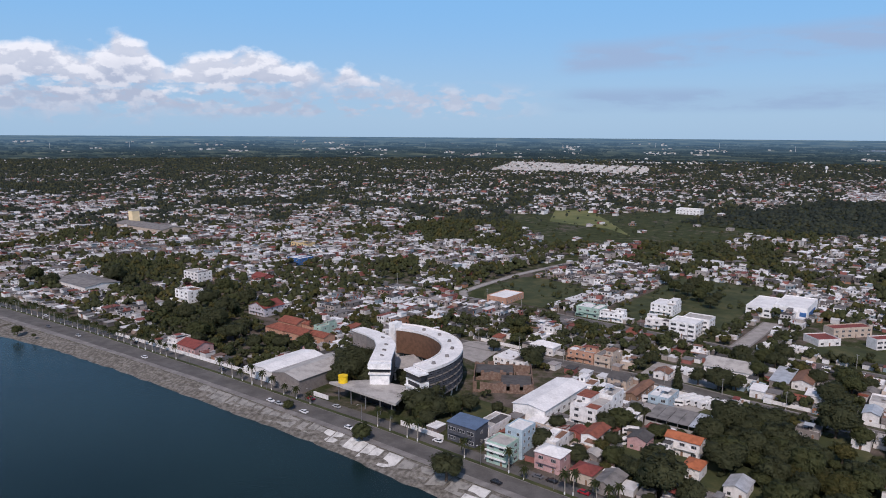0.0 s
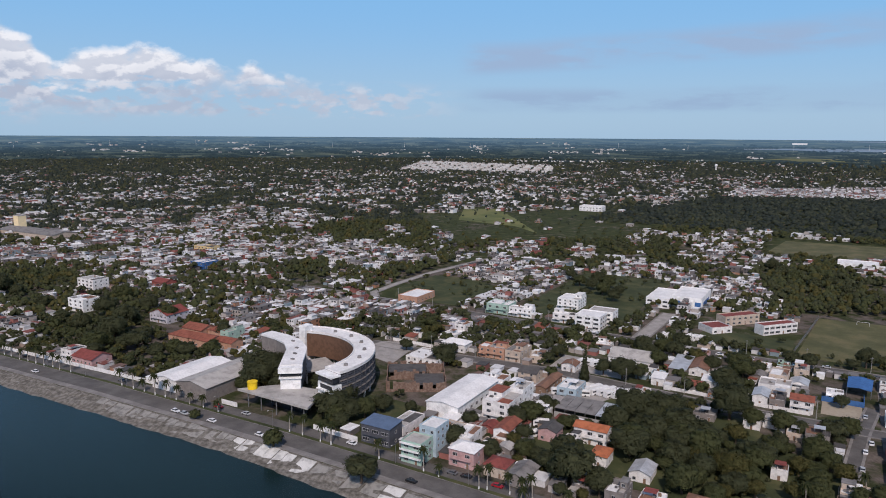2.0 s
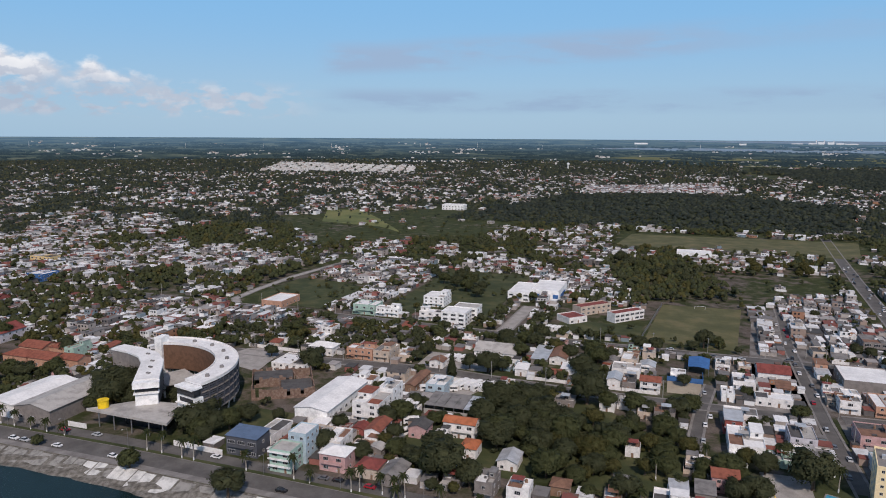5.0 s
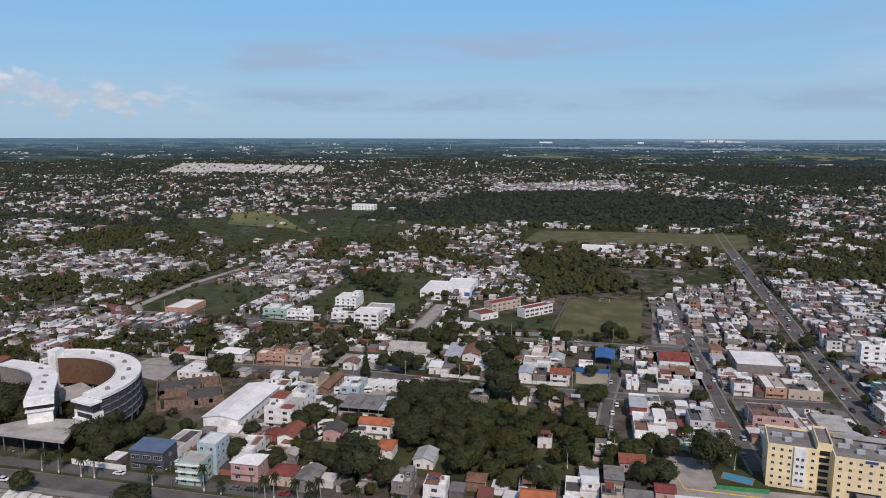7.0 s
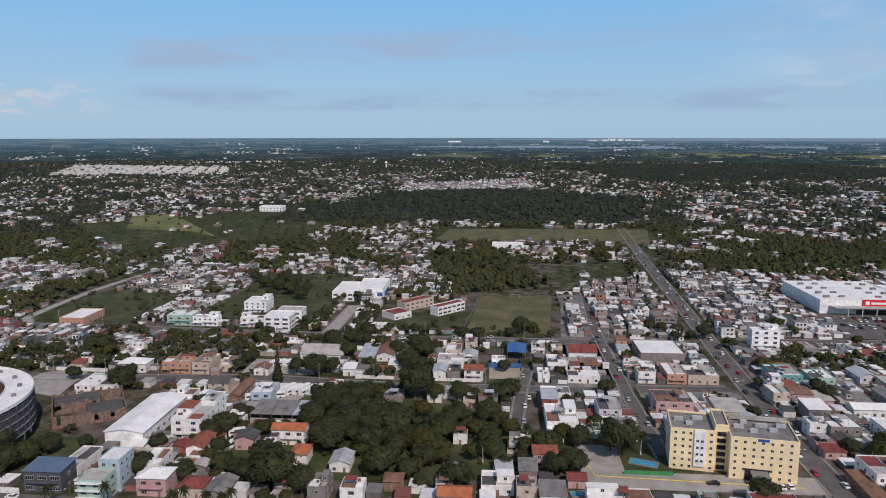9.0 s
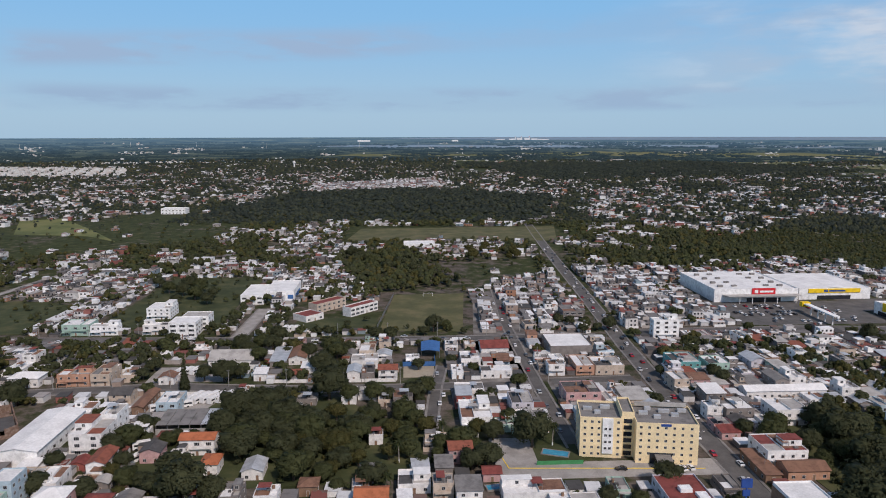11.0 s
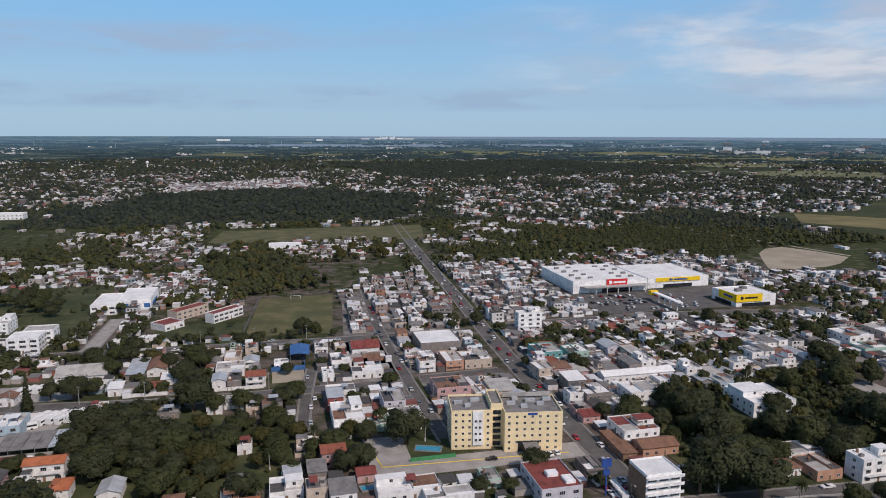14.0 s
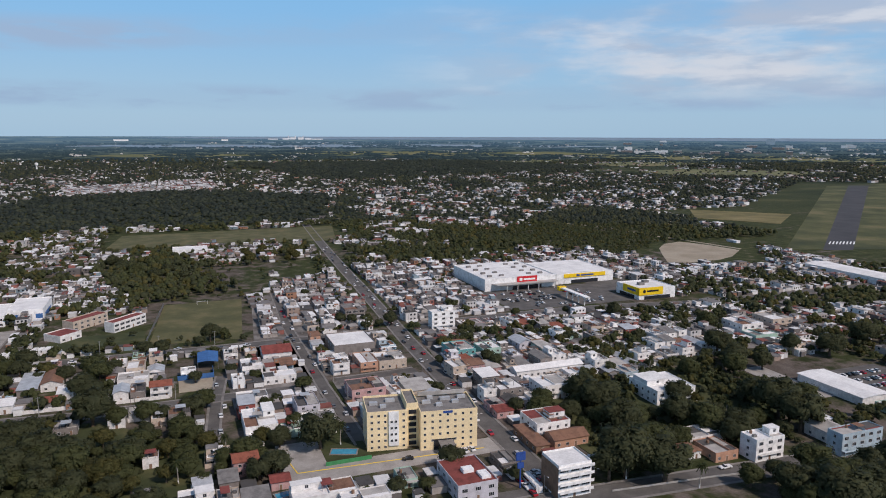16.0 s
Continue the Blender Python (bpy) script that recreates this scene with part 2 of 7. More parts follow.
class MB:
    """Gathers boxes, prisms and quads into one mesh."""
    def __init__(self):
        self.v, self.f = [], []

    def add(self, verts, faces, m=None):
        k = len(self.v)
        self.v += [tuple(m @ Vector(p)) for p in verts] if m else [tuple(p) for p in verts]
        self.f += [tuple(i + k for i in f) for f in faces]
        return self

    def box(self, x0, y0, z0, x1, y1, z1, m=None):
        return self.add([(x0, y0, z0), (x1, y0, z0), (x1, y1, z0), (x0, y1, z0), (x0, y0, z1), (x1, y0, z1), (x1, y1, z1), (x0, y1, z1)],
                        [(3, 2, 1, 0), (4, 5, 6, 7), (0, 1, 5, 4), (1, 2, 6, 5), (2, 3, 7, 6), (3, 0, 4, 7)], m)

    def prism(self, pts, z0, z1, m=None):
        n = len(pts)
        return self.add([(x, y, z0) for x, y in pts] + [(x, y, z1) for x, y in pts],
                        [tuple(range(n))[::-1], tuple(range(n, 2 * n))] + [(i, (i + 1) % n, n + (i + 1) % n, n + i) for i in range(n)], m)

    def tube(self, x, y, z0, z1, r0, r1=None, n=10, m=None):
        r1 = r0 if r1 is None else r1
        c = [(math.cos(2 * math.pi * i / n), math.sin(2 * math.pi * i / n)) for i in range(n)]
        return self.add([(x + r0 * a, y + r0 * b, z0) for a, b in c] + [(x + r1 * a, y + r1 * b, z1) for a, b in c],
                        [tuple(range(n))[::-1], tuple(range(n, 2 * n))] + [(i, (i + 1) % n, n + (i + 1) % n, n + i) for i in range(n)], m)

    def rod(self, a, b, r0, r1=None, n=6):
        a, b = Vector(a), Vector(b)
        q = (b - a).to_track_quat("Z", "Y").to_matrix().to_4x4()
        return self.tube(0, 0, 0, (b - a).length, r0, r1, n, Matrix.Translation(a) @ q)

    def rim(self, x0, y0, x1, y1, z0, z1, w):
        """A wall round a rectangle, w thick, inside it."""
        a = [(x0, y0), (x1, y0), (x1, y1), (x0, y1)]
        b = [(x0 + w, y0 + w), (x1 - w, y0 + w), (x1 - w, y1 - w), (x0 + w, y1 - w)]
        f = []
        for i in range(4):
            k = (i + 1) % 4
            f += [(i, k, 4 + k, 4 + i), (8 + k, 8 + i, 12 + i, 12 + k), (4 + i, 4 + k, 12 + k, 12 + i), (8 + i, 8 + k, k, i)]
        return self.add([(*p, z) for q in (a, b) for z in (z0, z1) for p in q], f)

    def mesh(self, name, mat, smooth=False):
        me = bpy.data.meshes.new(name)
        me.from_pydata(self.v, [], self.f)
        me.materials.append(mat)
        if smooth:
            me.shade_smooth()
        me.update()
        return me


def part(name, mb, material, parent=None, label="", at=None, smooth=False):
    me = mb if isinstance(mb, bpy.types.Mesh) else mb.mesh(name, material, smooth)
    ob = new(name, me)
    if parent is not None:
        ob.parent = parent
    if at is not None:
        ob.matrix_basis = at
    return tagged(ob, label)


def thing(name, label, category, group="", at=None, kind=""):
    ob = new(name)
    ob.empty_display_size = 0.3
    if at is not None:
        ob.matrix_basis = at
    return tagged(ob, label, category, group, kind)


def flat(name, pts, z0, z1, mat, label, category, kind="structure"):
    LAYER[0] += .005
    z1 += LAYER[0]
    return tagged(part(name, MB().prism([(x * K, y * K) for x, y in pts], z0, z1), mat), label, category, "", kind)


LAYER = [0.0]
K = 125 / 105    # the plan was drawn for an eye 105 m up


def rect(x0, y0, x1, y1):
    return [(x0, y0), (x1, y0), (x1, y1), (x0, y1)]


# ---- ground, river, roads ----
SHORE = [(-4900, 60), (-800, 115), (-520, 135), (-420, 146), (-360, 156), (-310, 159), (-250, 160), (-165, 161), (-120, 157), (0, 153), (110, 142), (220, 108), (400, 80), (900, 0), (4900, -640)]
BANK = [(-4900, 85), (-800, 140), (-520, 152), (-438, 160), (-398, 162), (-325, 166), (-260, 168), (-170, 168.5), (-120, 167), (0, 163), (110, 152), (220, 118), (400, 90), (900, 10), (4900, -630)]


def along(line, x):
    return K * float(np.interp(x / K, [p[0] for p in line], [p[1] for p in line]))


def far_rise(x, y):
    """The land seen beyond the last plotted distance stands up towards the horizon."""
    r = math.hypot(x, y)
    k = max(0.0, (r - 3600) / 1300)
    return 101.5 * k ** 1.25 if k < 1.0 else 101.5


def build_ground():
    xs = [-4900, -4600, -4300, -4000, -3700, -3400, -3000, -2600, -2200, -1800, -1400, -1000, -800, -650, -520]
    xs += list(np.arange(-450, 451, 10.0)) + [520, 650, 800, 1000, 1400, 1800, 2200, 2600, 3000, 3400, 3700, 4000, 4300, 4600, 4900]
    far = [30, 60, 100, 160, 240, 340, 460, 600, 800, 1000, 1300, 1600, 1900, 2200, 2500, 2800, 3100, 3400, 3600, 3800, 4000, 4200, 4400, 4600, 4750, 4900]
    rows = []
    for x in xs:
        s, b = along(SHORE, x), along(BANK, x)
        col = [(x, s - 12, -6.0), (x, s, -2.7), (x, s + (b - s) * .5, -1.3), (x, b, 0.0)]
        for f in far:
            y = b + (4960 - b) * f / 4900
            col.append((x, y, 0.0))
        rows.append(col)
    n = len(rows[0])
    me = bpy.data.meshes.new("ground")
    me.from_pydata([p for c in rows for p in c], [], [(i * n + j, (i + 1) * n + j, (i + 1) * n + j + 1, i * n + j + 1) for i in range(len(rows) - 1) for j in range(n - 1)])
    m = bpy.data.materials.new("town_ground")
    m.use_nodes = True
    m.node_tree.nodes.clear()
    T = Tree(m.node_tree)
    co = T.node("ShaderNodeTexCoord").outputs["Object"]
    a, b, c = T.noise(co, 0.012, 5.0), T.noise(co, 0.09, 5.0, 0.6), T.noise(co, 0.9, 4.0, 0.65)
    green = T.ramp(b, [(0.3, (.027, .034, .014)), (.5, (.045, .054, .021)), (.7, (.084, .086, .038))])
    earth = T.ramp(b, [(0.3, (.066, .054, .046)), (.5, (.105, .087, .074)), (.7, (.155, .131, .113))])
    col = T.mix(T.step(T.math("ADD", T.math("MULTIPLY", a, 0.5), T.math("MULTIPLY", T.math("SUBTRACT", b, T.step(T.node("ShaderNodeVectorMath", {0: co}, operation="LENGTH").outputs["Value"], 450.0, 1100.0, 0.0, 0.2)), 0.5)), 0.44, 0.56), green, earth)
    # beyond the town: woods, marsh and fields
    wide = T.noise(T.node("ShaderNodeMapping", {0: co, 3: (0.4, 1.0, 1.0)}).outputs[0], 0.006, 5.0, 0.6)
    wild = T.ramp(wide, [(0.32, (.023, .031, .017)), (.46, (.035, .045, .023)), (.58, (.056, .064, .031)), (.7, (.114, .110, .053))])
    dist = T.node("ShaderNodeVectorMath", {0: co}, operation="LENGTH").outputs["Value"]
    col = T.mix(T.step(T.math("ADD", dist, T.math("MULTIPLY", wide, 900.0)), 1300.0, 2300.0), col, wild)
    g = T.step(c, 0.25, 0.75, 0.75, 1.2)
    col = T.mix(1.0, col, T.node("ShaderNodeCombineColor", {0: g, 1: g, 2: g}).outputs[0], "MULTIPLY")
    bp = T.node("ShaderNodeBump", {"Strength": 0.4, "Distance": 0.3, "Height": c}).outputs[0]
    p = T.node("ShaderNodeBsdfPrincipled", {"Base Color": col, "Roughness": 0.95, "Normal": bp, "Specular IOR Level": 0.1})
    T.node("ShaderNodeOutputMaterial", {0: p.outputs[0]})
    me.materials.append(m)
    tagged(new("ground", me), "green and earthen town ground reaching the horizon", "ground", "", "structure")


def haze_glow_material(name, stops, low, rise):
    """Far land with haze painted in as glow: darker and clearer below, paler blue towards the horizon."""
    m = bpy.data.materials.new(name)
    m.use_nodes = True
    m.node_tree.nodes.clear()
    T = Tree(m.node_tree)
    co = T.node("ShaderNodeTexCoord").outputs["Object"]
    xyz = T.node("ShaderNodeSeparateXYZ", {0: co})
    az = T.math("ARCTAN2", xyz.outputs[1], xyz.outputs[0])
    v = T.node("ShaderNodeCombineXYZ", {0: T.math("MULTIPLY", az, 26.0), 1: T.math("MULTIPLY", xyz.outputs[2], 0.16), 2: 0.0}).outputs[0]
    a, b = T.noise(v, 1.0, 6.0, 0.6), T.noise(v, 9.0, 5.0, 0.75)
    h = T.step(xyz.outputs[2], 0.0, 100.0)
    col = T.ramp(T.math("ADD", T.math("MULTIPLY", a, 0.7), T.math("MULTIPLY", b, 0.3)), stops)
    # the haze is a blue emission that strengthens with height
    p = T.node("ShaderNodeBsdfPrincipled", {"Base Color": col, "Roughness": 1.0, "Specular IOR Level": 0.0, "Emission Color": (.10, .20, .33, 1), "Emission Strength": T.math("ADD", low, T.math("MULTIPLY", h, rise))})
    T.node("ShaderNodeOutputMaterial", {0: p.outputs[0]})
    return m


def build_backdrop():
    """The distance past the plotted land: low wooded country and coast that closes the view up to the horizon."""
    rs = [3600, 3640, 3700, 3800, 3900, 4000, 4120, 4240, 4360, 4480, 4600, 4700, 4800, 4900]
    n = 180
    v = [(r * math.sin(radians(-90 + 180 * i / n)), r * math.cos(radians(-90 + 180 * i / n)), far_rise(0, r) - .4 * (r < 3601)) for i in range(n + 1) for r in rs]
    k = len(rs)
    me = bpy.data.meshes.new("backdrop")
    me.from_pydata(v, [], [(i * k + j, i * k + j + 1, (i + 1) * k + j + 1, (i + 1) * k + j) for i in range(n) for j in range(k - 1)])
    # the land itself glows blue to carry the painted haze
    m = haze_glow_material("distance", [(0.38, (.016, .024, .022)), (.47, (.030, .042, .034)), (.54, (.066, .080, .052)), (.62, (.12, .125, .080))], .10, .48)
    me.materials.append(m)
    tagged(new("backdrop", me), "low wooded country up to the horizon, haze painted in as glow", "backdrop", "", "structure")


def build_water():
    m = bpy.data.materials.new("river_water")
    m.use_nodes = True
    m.node_tree.nodes.clear()
    T = Tree(m.node_tree)
    co = T.node("ShaderNodeTexCoord").outputs["Object"]
    a, b = T.noise(co, 0.01, 4.0), T.noise(T.node("ShaderNodeMapping", {0: co, 3: (1.0, 1.6, 1)}).outputs[0], 0.7, 5.0, 0.6)
    col = T.mix(T.step(a, 0.3, 0.7), (.004, .014, .014), (.008, .021, .020))
    bp = T.node("ShaderNodeBump", {"Strength": 0.4, "Distance": 0.3, "Height": b}).outputs[0]
    p = T.node("ShaderNodeBsdfPrincipled", {"Base Color": col, "Roughness": 0.16, "Normal": bp, "IOR": 1.33, "Specular IOR Level": 0.3})
    T.node("ShaderNodeOutputMaterial", {0: p.outputs[0]})
    me = MB().add([(-4900, -4900, -2.5), (4900, -4900, -2.5), (4900, 400, -2.5), (-4900, 400, -2.5)], [(0, 1, 2, 3)]).mesh("river", m)
    tagged(new("water", me), "dark blue-green river with fine ripples", "water", "", "structure")


build_ground()
build_backdrop()
build_water()


def road(name, line, width, label, mat=None, z=0.06, kerb=True, category="road"):
    """A strip along a line of points, with kerb pavements at both sides."""
    pts = [Vector((x * K, y * K, 0)) for x, y in line]
    width *= K
    LAYER[0] += .005
    z += LAYER[0]
    left, right, mb, kb = [], [], MB(), MB()
    dirs = [(pts[min(i + 1, len(pts) - 1)] - pts[max(i - 1, 0)]).normalized() for i in range(len(pts))]
    def side(o):
        return [p + Vector((-d.y, d.x, 0)) * o for p, d in zip(pts, dirs)]
    def strip(m, o0, o1, z0, z1):
        a, b = side(o0), side(o1)
        for i in range(len(pts) - 1):
            m.prism([(a[i].x, a[i].y), (b[i].x, b[i].y), (b[i + 1].x, b[i + 1].y), (a[i + 1].x, a[i + 1].y)][::-1], z0, z1)
    strip(mb, -width / 2, width / 2, -0.3, z)
    tagged(part(name, mb, mat or ASPHALT), label, category, "", "structure")
    if kerb:
        for sgn in (-1, 1):
            kb = MB()
            strip(kb, *sorted((sgn * width / 2, sgn * (width / 2 + 1.1))), -0.3, z + 0.13)
            tagged(part("pavement", kb, PAVING), "grey concrete pavement beside the street", "pavement", "", "structure")

OLD = [(-1400, 112), (-800, 156), (-520, 167), (-438, 172), (-355, 176), (-260, 178), (-170, 178), (-120, 176.5), (0, 172), (94, 167.5)]
road("river_road", [(x, y - 3.2) for x, y in OLD[:-1]] + [(60, 167.5), (108, 166), (160, 162), (220, 157), (400, 140), (900, 62)], 9.5, "wide grey asphalt riverside road with faded lane marks")
road("service_lane", [(x, y + 6.0) for x, y in OLD], 5.6, "grey asphalt service lane beside the riverside houses", kerb=False)
road("avenue", [(103, 174), (104, 235), (109, 336), (117, 450), (125, 579), (134, 700), (150, 900)], 7.4, "straight grey asphalt avenue with parked cars")
road("street", [(56.5, 223), (55, 284), (55, 383), (58, 430), (60, 470)], 4.3, "narrow grey asphalt side street")
road("street", [(8, 240), (12, 284), (16, 312)], 4.0, "narrow grey asphalt side street")
road("cross_street", [(-420, 372), (-197, 364), (-51, 356), (31, 355), (100, 355)], 8.5, "grey asphalt cross street through the town")
road("cross_street", [(120, 362), (218, 364), (264, 359), (308, 351), (374, 350), (600, 350)], 8.5, "grey asphalt street in front of the supermarket")
road("back_street", [(-205, 285), (-159, 286), (-102, 291), (-40, 284), (50, 285)], 7, "narrow grey asphalt back street", z=0.07)
road("back_street", [(62, 288), (98, 290)], 7, "narrow grey asphalt back street", z=0.07)
road("street", [(-262, 371), (-270, 381), (-272, 410), (-272, 458), (-264, 520), (-256, 560)], 4.2, "pale grey street along a green plot", LOT)
road("bus_lane", [(-88, 362), (-86, 425)], 7, "pale concrete lane to the blue and white hall", LOT)

# ---- trees ----


def leaves(rng, clumps, count, size, spread, up=0.35):
    """Leaf quads round clump centres (x, y, z, radius): vertices and faces."""
    c = np.array(clumps)
    w = c[:, 3] ** 2
    k = rng.choice(len(c), count, p=w / w.sum())
    d = rng.normal(size=(count, 3))
    d /= np.linalg.norm(d, axis=1)[:, None]
    r = c[k, 3] * (0.62 + spread * rng.random(count))
    p = c[k, :3] + d * r[:, None] * np.array((1, 1, 0.85))
    nrm = d + rng.normal(size=(count, 3)) * 0.32 + np.array((0, 0, up))
    nrm /= np.linalg.norm(nrm, axis=1)[:, None]
    a = np.cross(nrm, rng.normal(size=(count, 3)))
    a /= np.linalg.norm(a, axis=1)[:, None]
    b = np.cross(nrm, a)
    s = size * (0.6 + 0.8 * rng.random(count))[:, None]
    v = np.stack([p - a * s - b * s * .6, p + a * s * .7 - b * s * .8, p + a * s + b * s * .6, p - a * s * .6 + b * s * .9], 1).reshape(-1, 3)
    f = np.arange(count * 4).reshape(-1, 4)
    return v, f


def raw_mesh(name, v, f, mat):
    me = bpy.data.meshes.new(name)
    v, f = np.asarray(v, np.float32), np.asarray(f, np.int32)
    me.vertices.add(len(v))
    me.vertices.foreach_set("co", v.ravel())
    me.loops.add(f.size)
    me.loops.foreach_set("vertex_index", f.ravel())
    me.polygons.add(len(f))
    me.polygons.foreach_set("loop_start", np.arange(0, f.size, f.shape[1], dtype=np.int32))
    me.update(calc_edges=True)
    me.shade_flat()
    me.materials.append(mat)
    return me


def crown_clumps(rng, height, width, n):
    out = []
    for i in range(n):
        a, q = rng.random() * 6.283, math.sqrt(rng.random())
        z = height * (0.42 + 0.5 * rng.random() * (1 - 0.45 * q))
        out.append((math.cos(a) * q * width * .36, math.sin(a) * q * width * .36, z, width * (.12 + .12 * rng.random())))
    return out


def soften(me, z, hearts):
    """Leaves shade as a rounded crown: their normals lean outward from a heart at height z; the inner masses lean out from their own hearts."""
    n = len(me.vertices) // 4 - len(hearts) // 4
    c, fn, co = np.zeros(len(me.polygons) * 3, np.float32), np.zeros(len(me.polygons) * 3, np.float32), np.zeros(len(me.vertices) * 3, np.float32)
    me.polygons.foreach_get("center", c)
    me.polygons.foreach_get("normal", fn)
    me.vertices.foreach_get("co", co)
    c, fn, co = c.reshape(-1, 3)[:n], fn.reshape(-1, 3)[:n], co.reshape(-1, 3)
    def unit(a):
        return a / (np.linalg.norm(a, axis=1)[:, None] + 1e-6)
    out = unit(c - np.array((0, 0, z), np.float32))
    fn = fn * np.where((fn * out).sum(1) < 0, -1, 1)[:, None]
    m = np.repeat(unit(out * 1.1 + fn * .55 + np.array((0, 0, .2))), 4, 0)
    inner = unit(unit(co[n * 4:] - hearts) + .8 * unit(co[n * 4:] - np.array((0, 0, z))))
    me.shade_smooth()
    me.normals_split_custom_set_from_vertices(np.concatenate((m, inner)).tolist())
    return me


def masses(rng, clumps):
    """Inner leaf masses: an uneven six-sided dome of four-cornered faces round each clump, eight corners each."""
    v, f, h = [], [], []
    for x, y, z, r in clumps:
        k, a0 = len(v), rng.random() * 6.283
        for zz, q in ((-.6, .8), (.45, .85)):
            for i in range(4):
                a = a0 + 1.5708 * (i + .5 * (zz > 0))
                e = r * q * (.8 + .4 * rng.random())
                v.append((x + math.cos(a) * e, y + math.sin(a) * e, z + r * zz * (.8 + .4 * rng.random())))
                h.append((x, y, z))
        f += [(k + i, k + (i + 1) % 4, k + 4 + (i + 1) % 4, k + 4 + i) for i in range(4)] + [(k + 4, k + 5, k + 6, k + 7)]
    return np.array(v), np.array(f), np.array(h)


def lumps(rng, clumps, sides=4):
    """Leafy masses for far crowns: an uneven dome round each clump."""
    v, f = [], []
    for x, y, z, r in clumps:
        k, a0 = len(v), rng.random() * 6.283
        for zz, q in ((-.45, .95), (.35, .85)):
            for i in range(sides):
                a = a0 + 6.283 * (i + .5 * (zz > 0)) / sides
                e = r * q * (.78 + .5 * rng.random())
                v.append((x + math.cos(a) * e, y + math.sin(a) * e, z + r * zz * (.7 + .6 * rng.random())))
        v.append((x + r * .2 * rng.normal(), y + r * .2 * rng.normal(), z + r * (.8 + .3 * rng.random())))
        for i in range(sides):
            j = (i + 1) % sides
            f += [(k + i, k + j, k + sides + i), (k + j, k + sides + j, k + sides + i), (k + sides + i, k + sides + j, k + 2 * sides)]
    return np.array(v), np.array(f)


def tree_template(seed, height, width, tone, count):
    rng = np.random.default_rng(seed)
    cl = crown_clumps(rng, height, width, 46)
    t = thing("tree", {"dark": "dense dark green broadleaf tree among the houses", "mid": "green broadleaf tree with an uneven crown", "light": "yellow-green broadleaf tree with a loose crown"}[tone], "tree", at=pose(0, 0, -500))
    tr = MB().rod((0, 0, 0), (0.1, 0, height * .42), width * .045, width * .028, 8)
    for c in cl[:7]:
        tr.rod((0.1, 0, height * .34), (c[0] * .8, c[1] * .8, c[2]), width * .02, width * .007, 5)
    part("trunk", tr, BARK, t)
    v, f = leaves(rng, cl, int(count * 1.5), 0.27, 0.5)
    mv, mf, hearts = masses(rng, [(x, y, z, r * .8) for x, y, z, r in cl])
    crown = raw_mesh("crown", np.concatenate((v, mv)), np.concatenate((f, mf + len(v))), LEAF[tone])
    part("crown", soften(crown, height * .45, hearts), None, t)
    return t


def palm_template(seed, height):
    rng = np.random.default_rng(seed)
    t = thing("palm_tree", "tall palm tree with a limewashed trunk foot beside the road", "palm tree", "palms along the river road", at=pose(0, 0, -500))
    tr = MB()
    for i in range(6):
        z0, z1 = height * (.18 + .137 * i), height * (.18 + .137 * (i + 1))
        tr.rod((.02 * i * i, 0, z0), (.02 * (i + 1) ** 2, 0, z1), .24 - .015 * i, .225 - .015 * i, 8)
    part("trunk", tr, PALMBARK, t)
    part("limewashed_foot", MB().tube(0, 0, 0, height * .19, .27, .25, 8), LIMEWASH, t, "white limewashed trunk foot")
    fr = MB()
    for i in range(22):
        a, lift = i * 2.399, 0.9 - 1.5 * (i / 22)
        L = 2.3 + .5 * rng.random()
        prev = None
        for k in range(6):
            u = k / 5
            r = L * u * (1 - .12 * u)
            z = height + .1 + L * (lift * u - .75 * u * u)
            wd = .42 * math.sin(min(1, u * 1.3 + .15) * math.pi * .88) + .03
            cx, cy = math.cos(a), math.sin(a)
            row = [(.72 + cx * r - cy * wd, cy * r + cx * wd, z - wd * .5), (.72 + cx * r, cy * r, z), (.72 + cx * r + cy * wd, cy * r - cx * wd, z - wd * .5)]
            if prev:
                fr.add(prev + row, [(0, 1, 4, 3), (1, 2, 5, 4)])
            prev = row
    part("fronds", fr, LEAF["palm"], t, "arching green fronds")
    return t


TREES = [tree_template(3, 9, 9, "dark", 1500), tree_template(4, 11, 11, "dark", 1900), tree_template(5, 7.5, 8, "mid", 1150),
         tree_template(6, 12, 12, "mid", 2100), tree_template(7, 6, 6, "mid", 750), tree_template(8, 10, 10, "light", 1600), tree_template(9, 13, 14, "dark", 2500)]
PALMS = [palm_template(1, 7.5), palm_template(2, 9.0), palm_template(3, 6.0)]
PLANTED = []
tree_rng = random.Random(11)


def tree(x, y, k=None, s=1.0):
    k = tree_rng.randrange(7) if k is None else k
    s *= tree_rng.uniform(.88, 1.12)
    t = copy_thing(TREES[k], pose(x, y, -0.05, 0, 0, tree_rng.uniform(0, 360)) @ Matrix.Diagonal((s, s, s * tree_rng.uniform(.9, 1.08), 1)))
    PLANTED.append((x, y, 4.5 * s))
    return t


def palm(x, y, k=0, s=1.0):
    return copy_thing(PALMS[k], pose(x, y, -0.05, 0, 0, tree_rng.uniform(0, 360)) @ Matrix.Diagonal((s, s, s, 1)))


# ---- houses ----


def two_tone(name, a, mat_a, b, mat_b):
    n = len(a.f)
    both = MB()
    both.add(a.v, a.f).add(b.v, b.f)
    me = both.mesh(name, mat_a)
    me.materials.append(mat_b)
    for p in me.polygons[n:]:
        p.material_index = 1
    return me


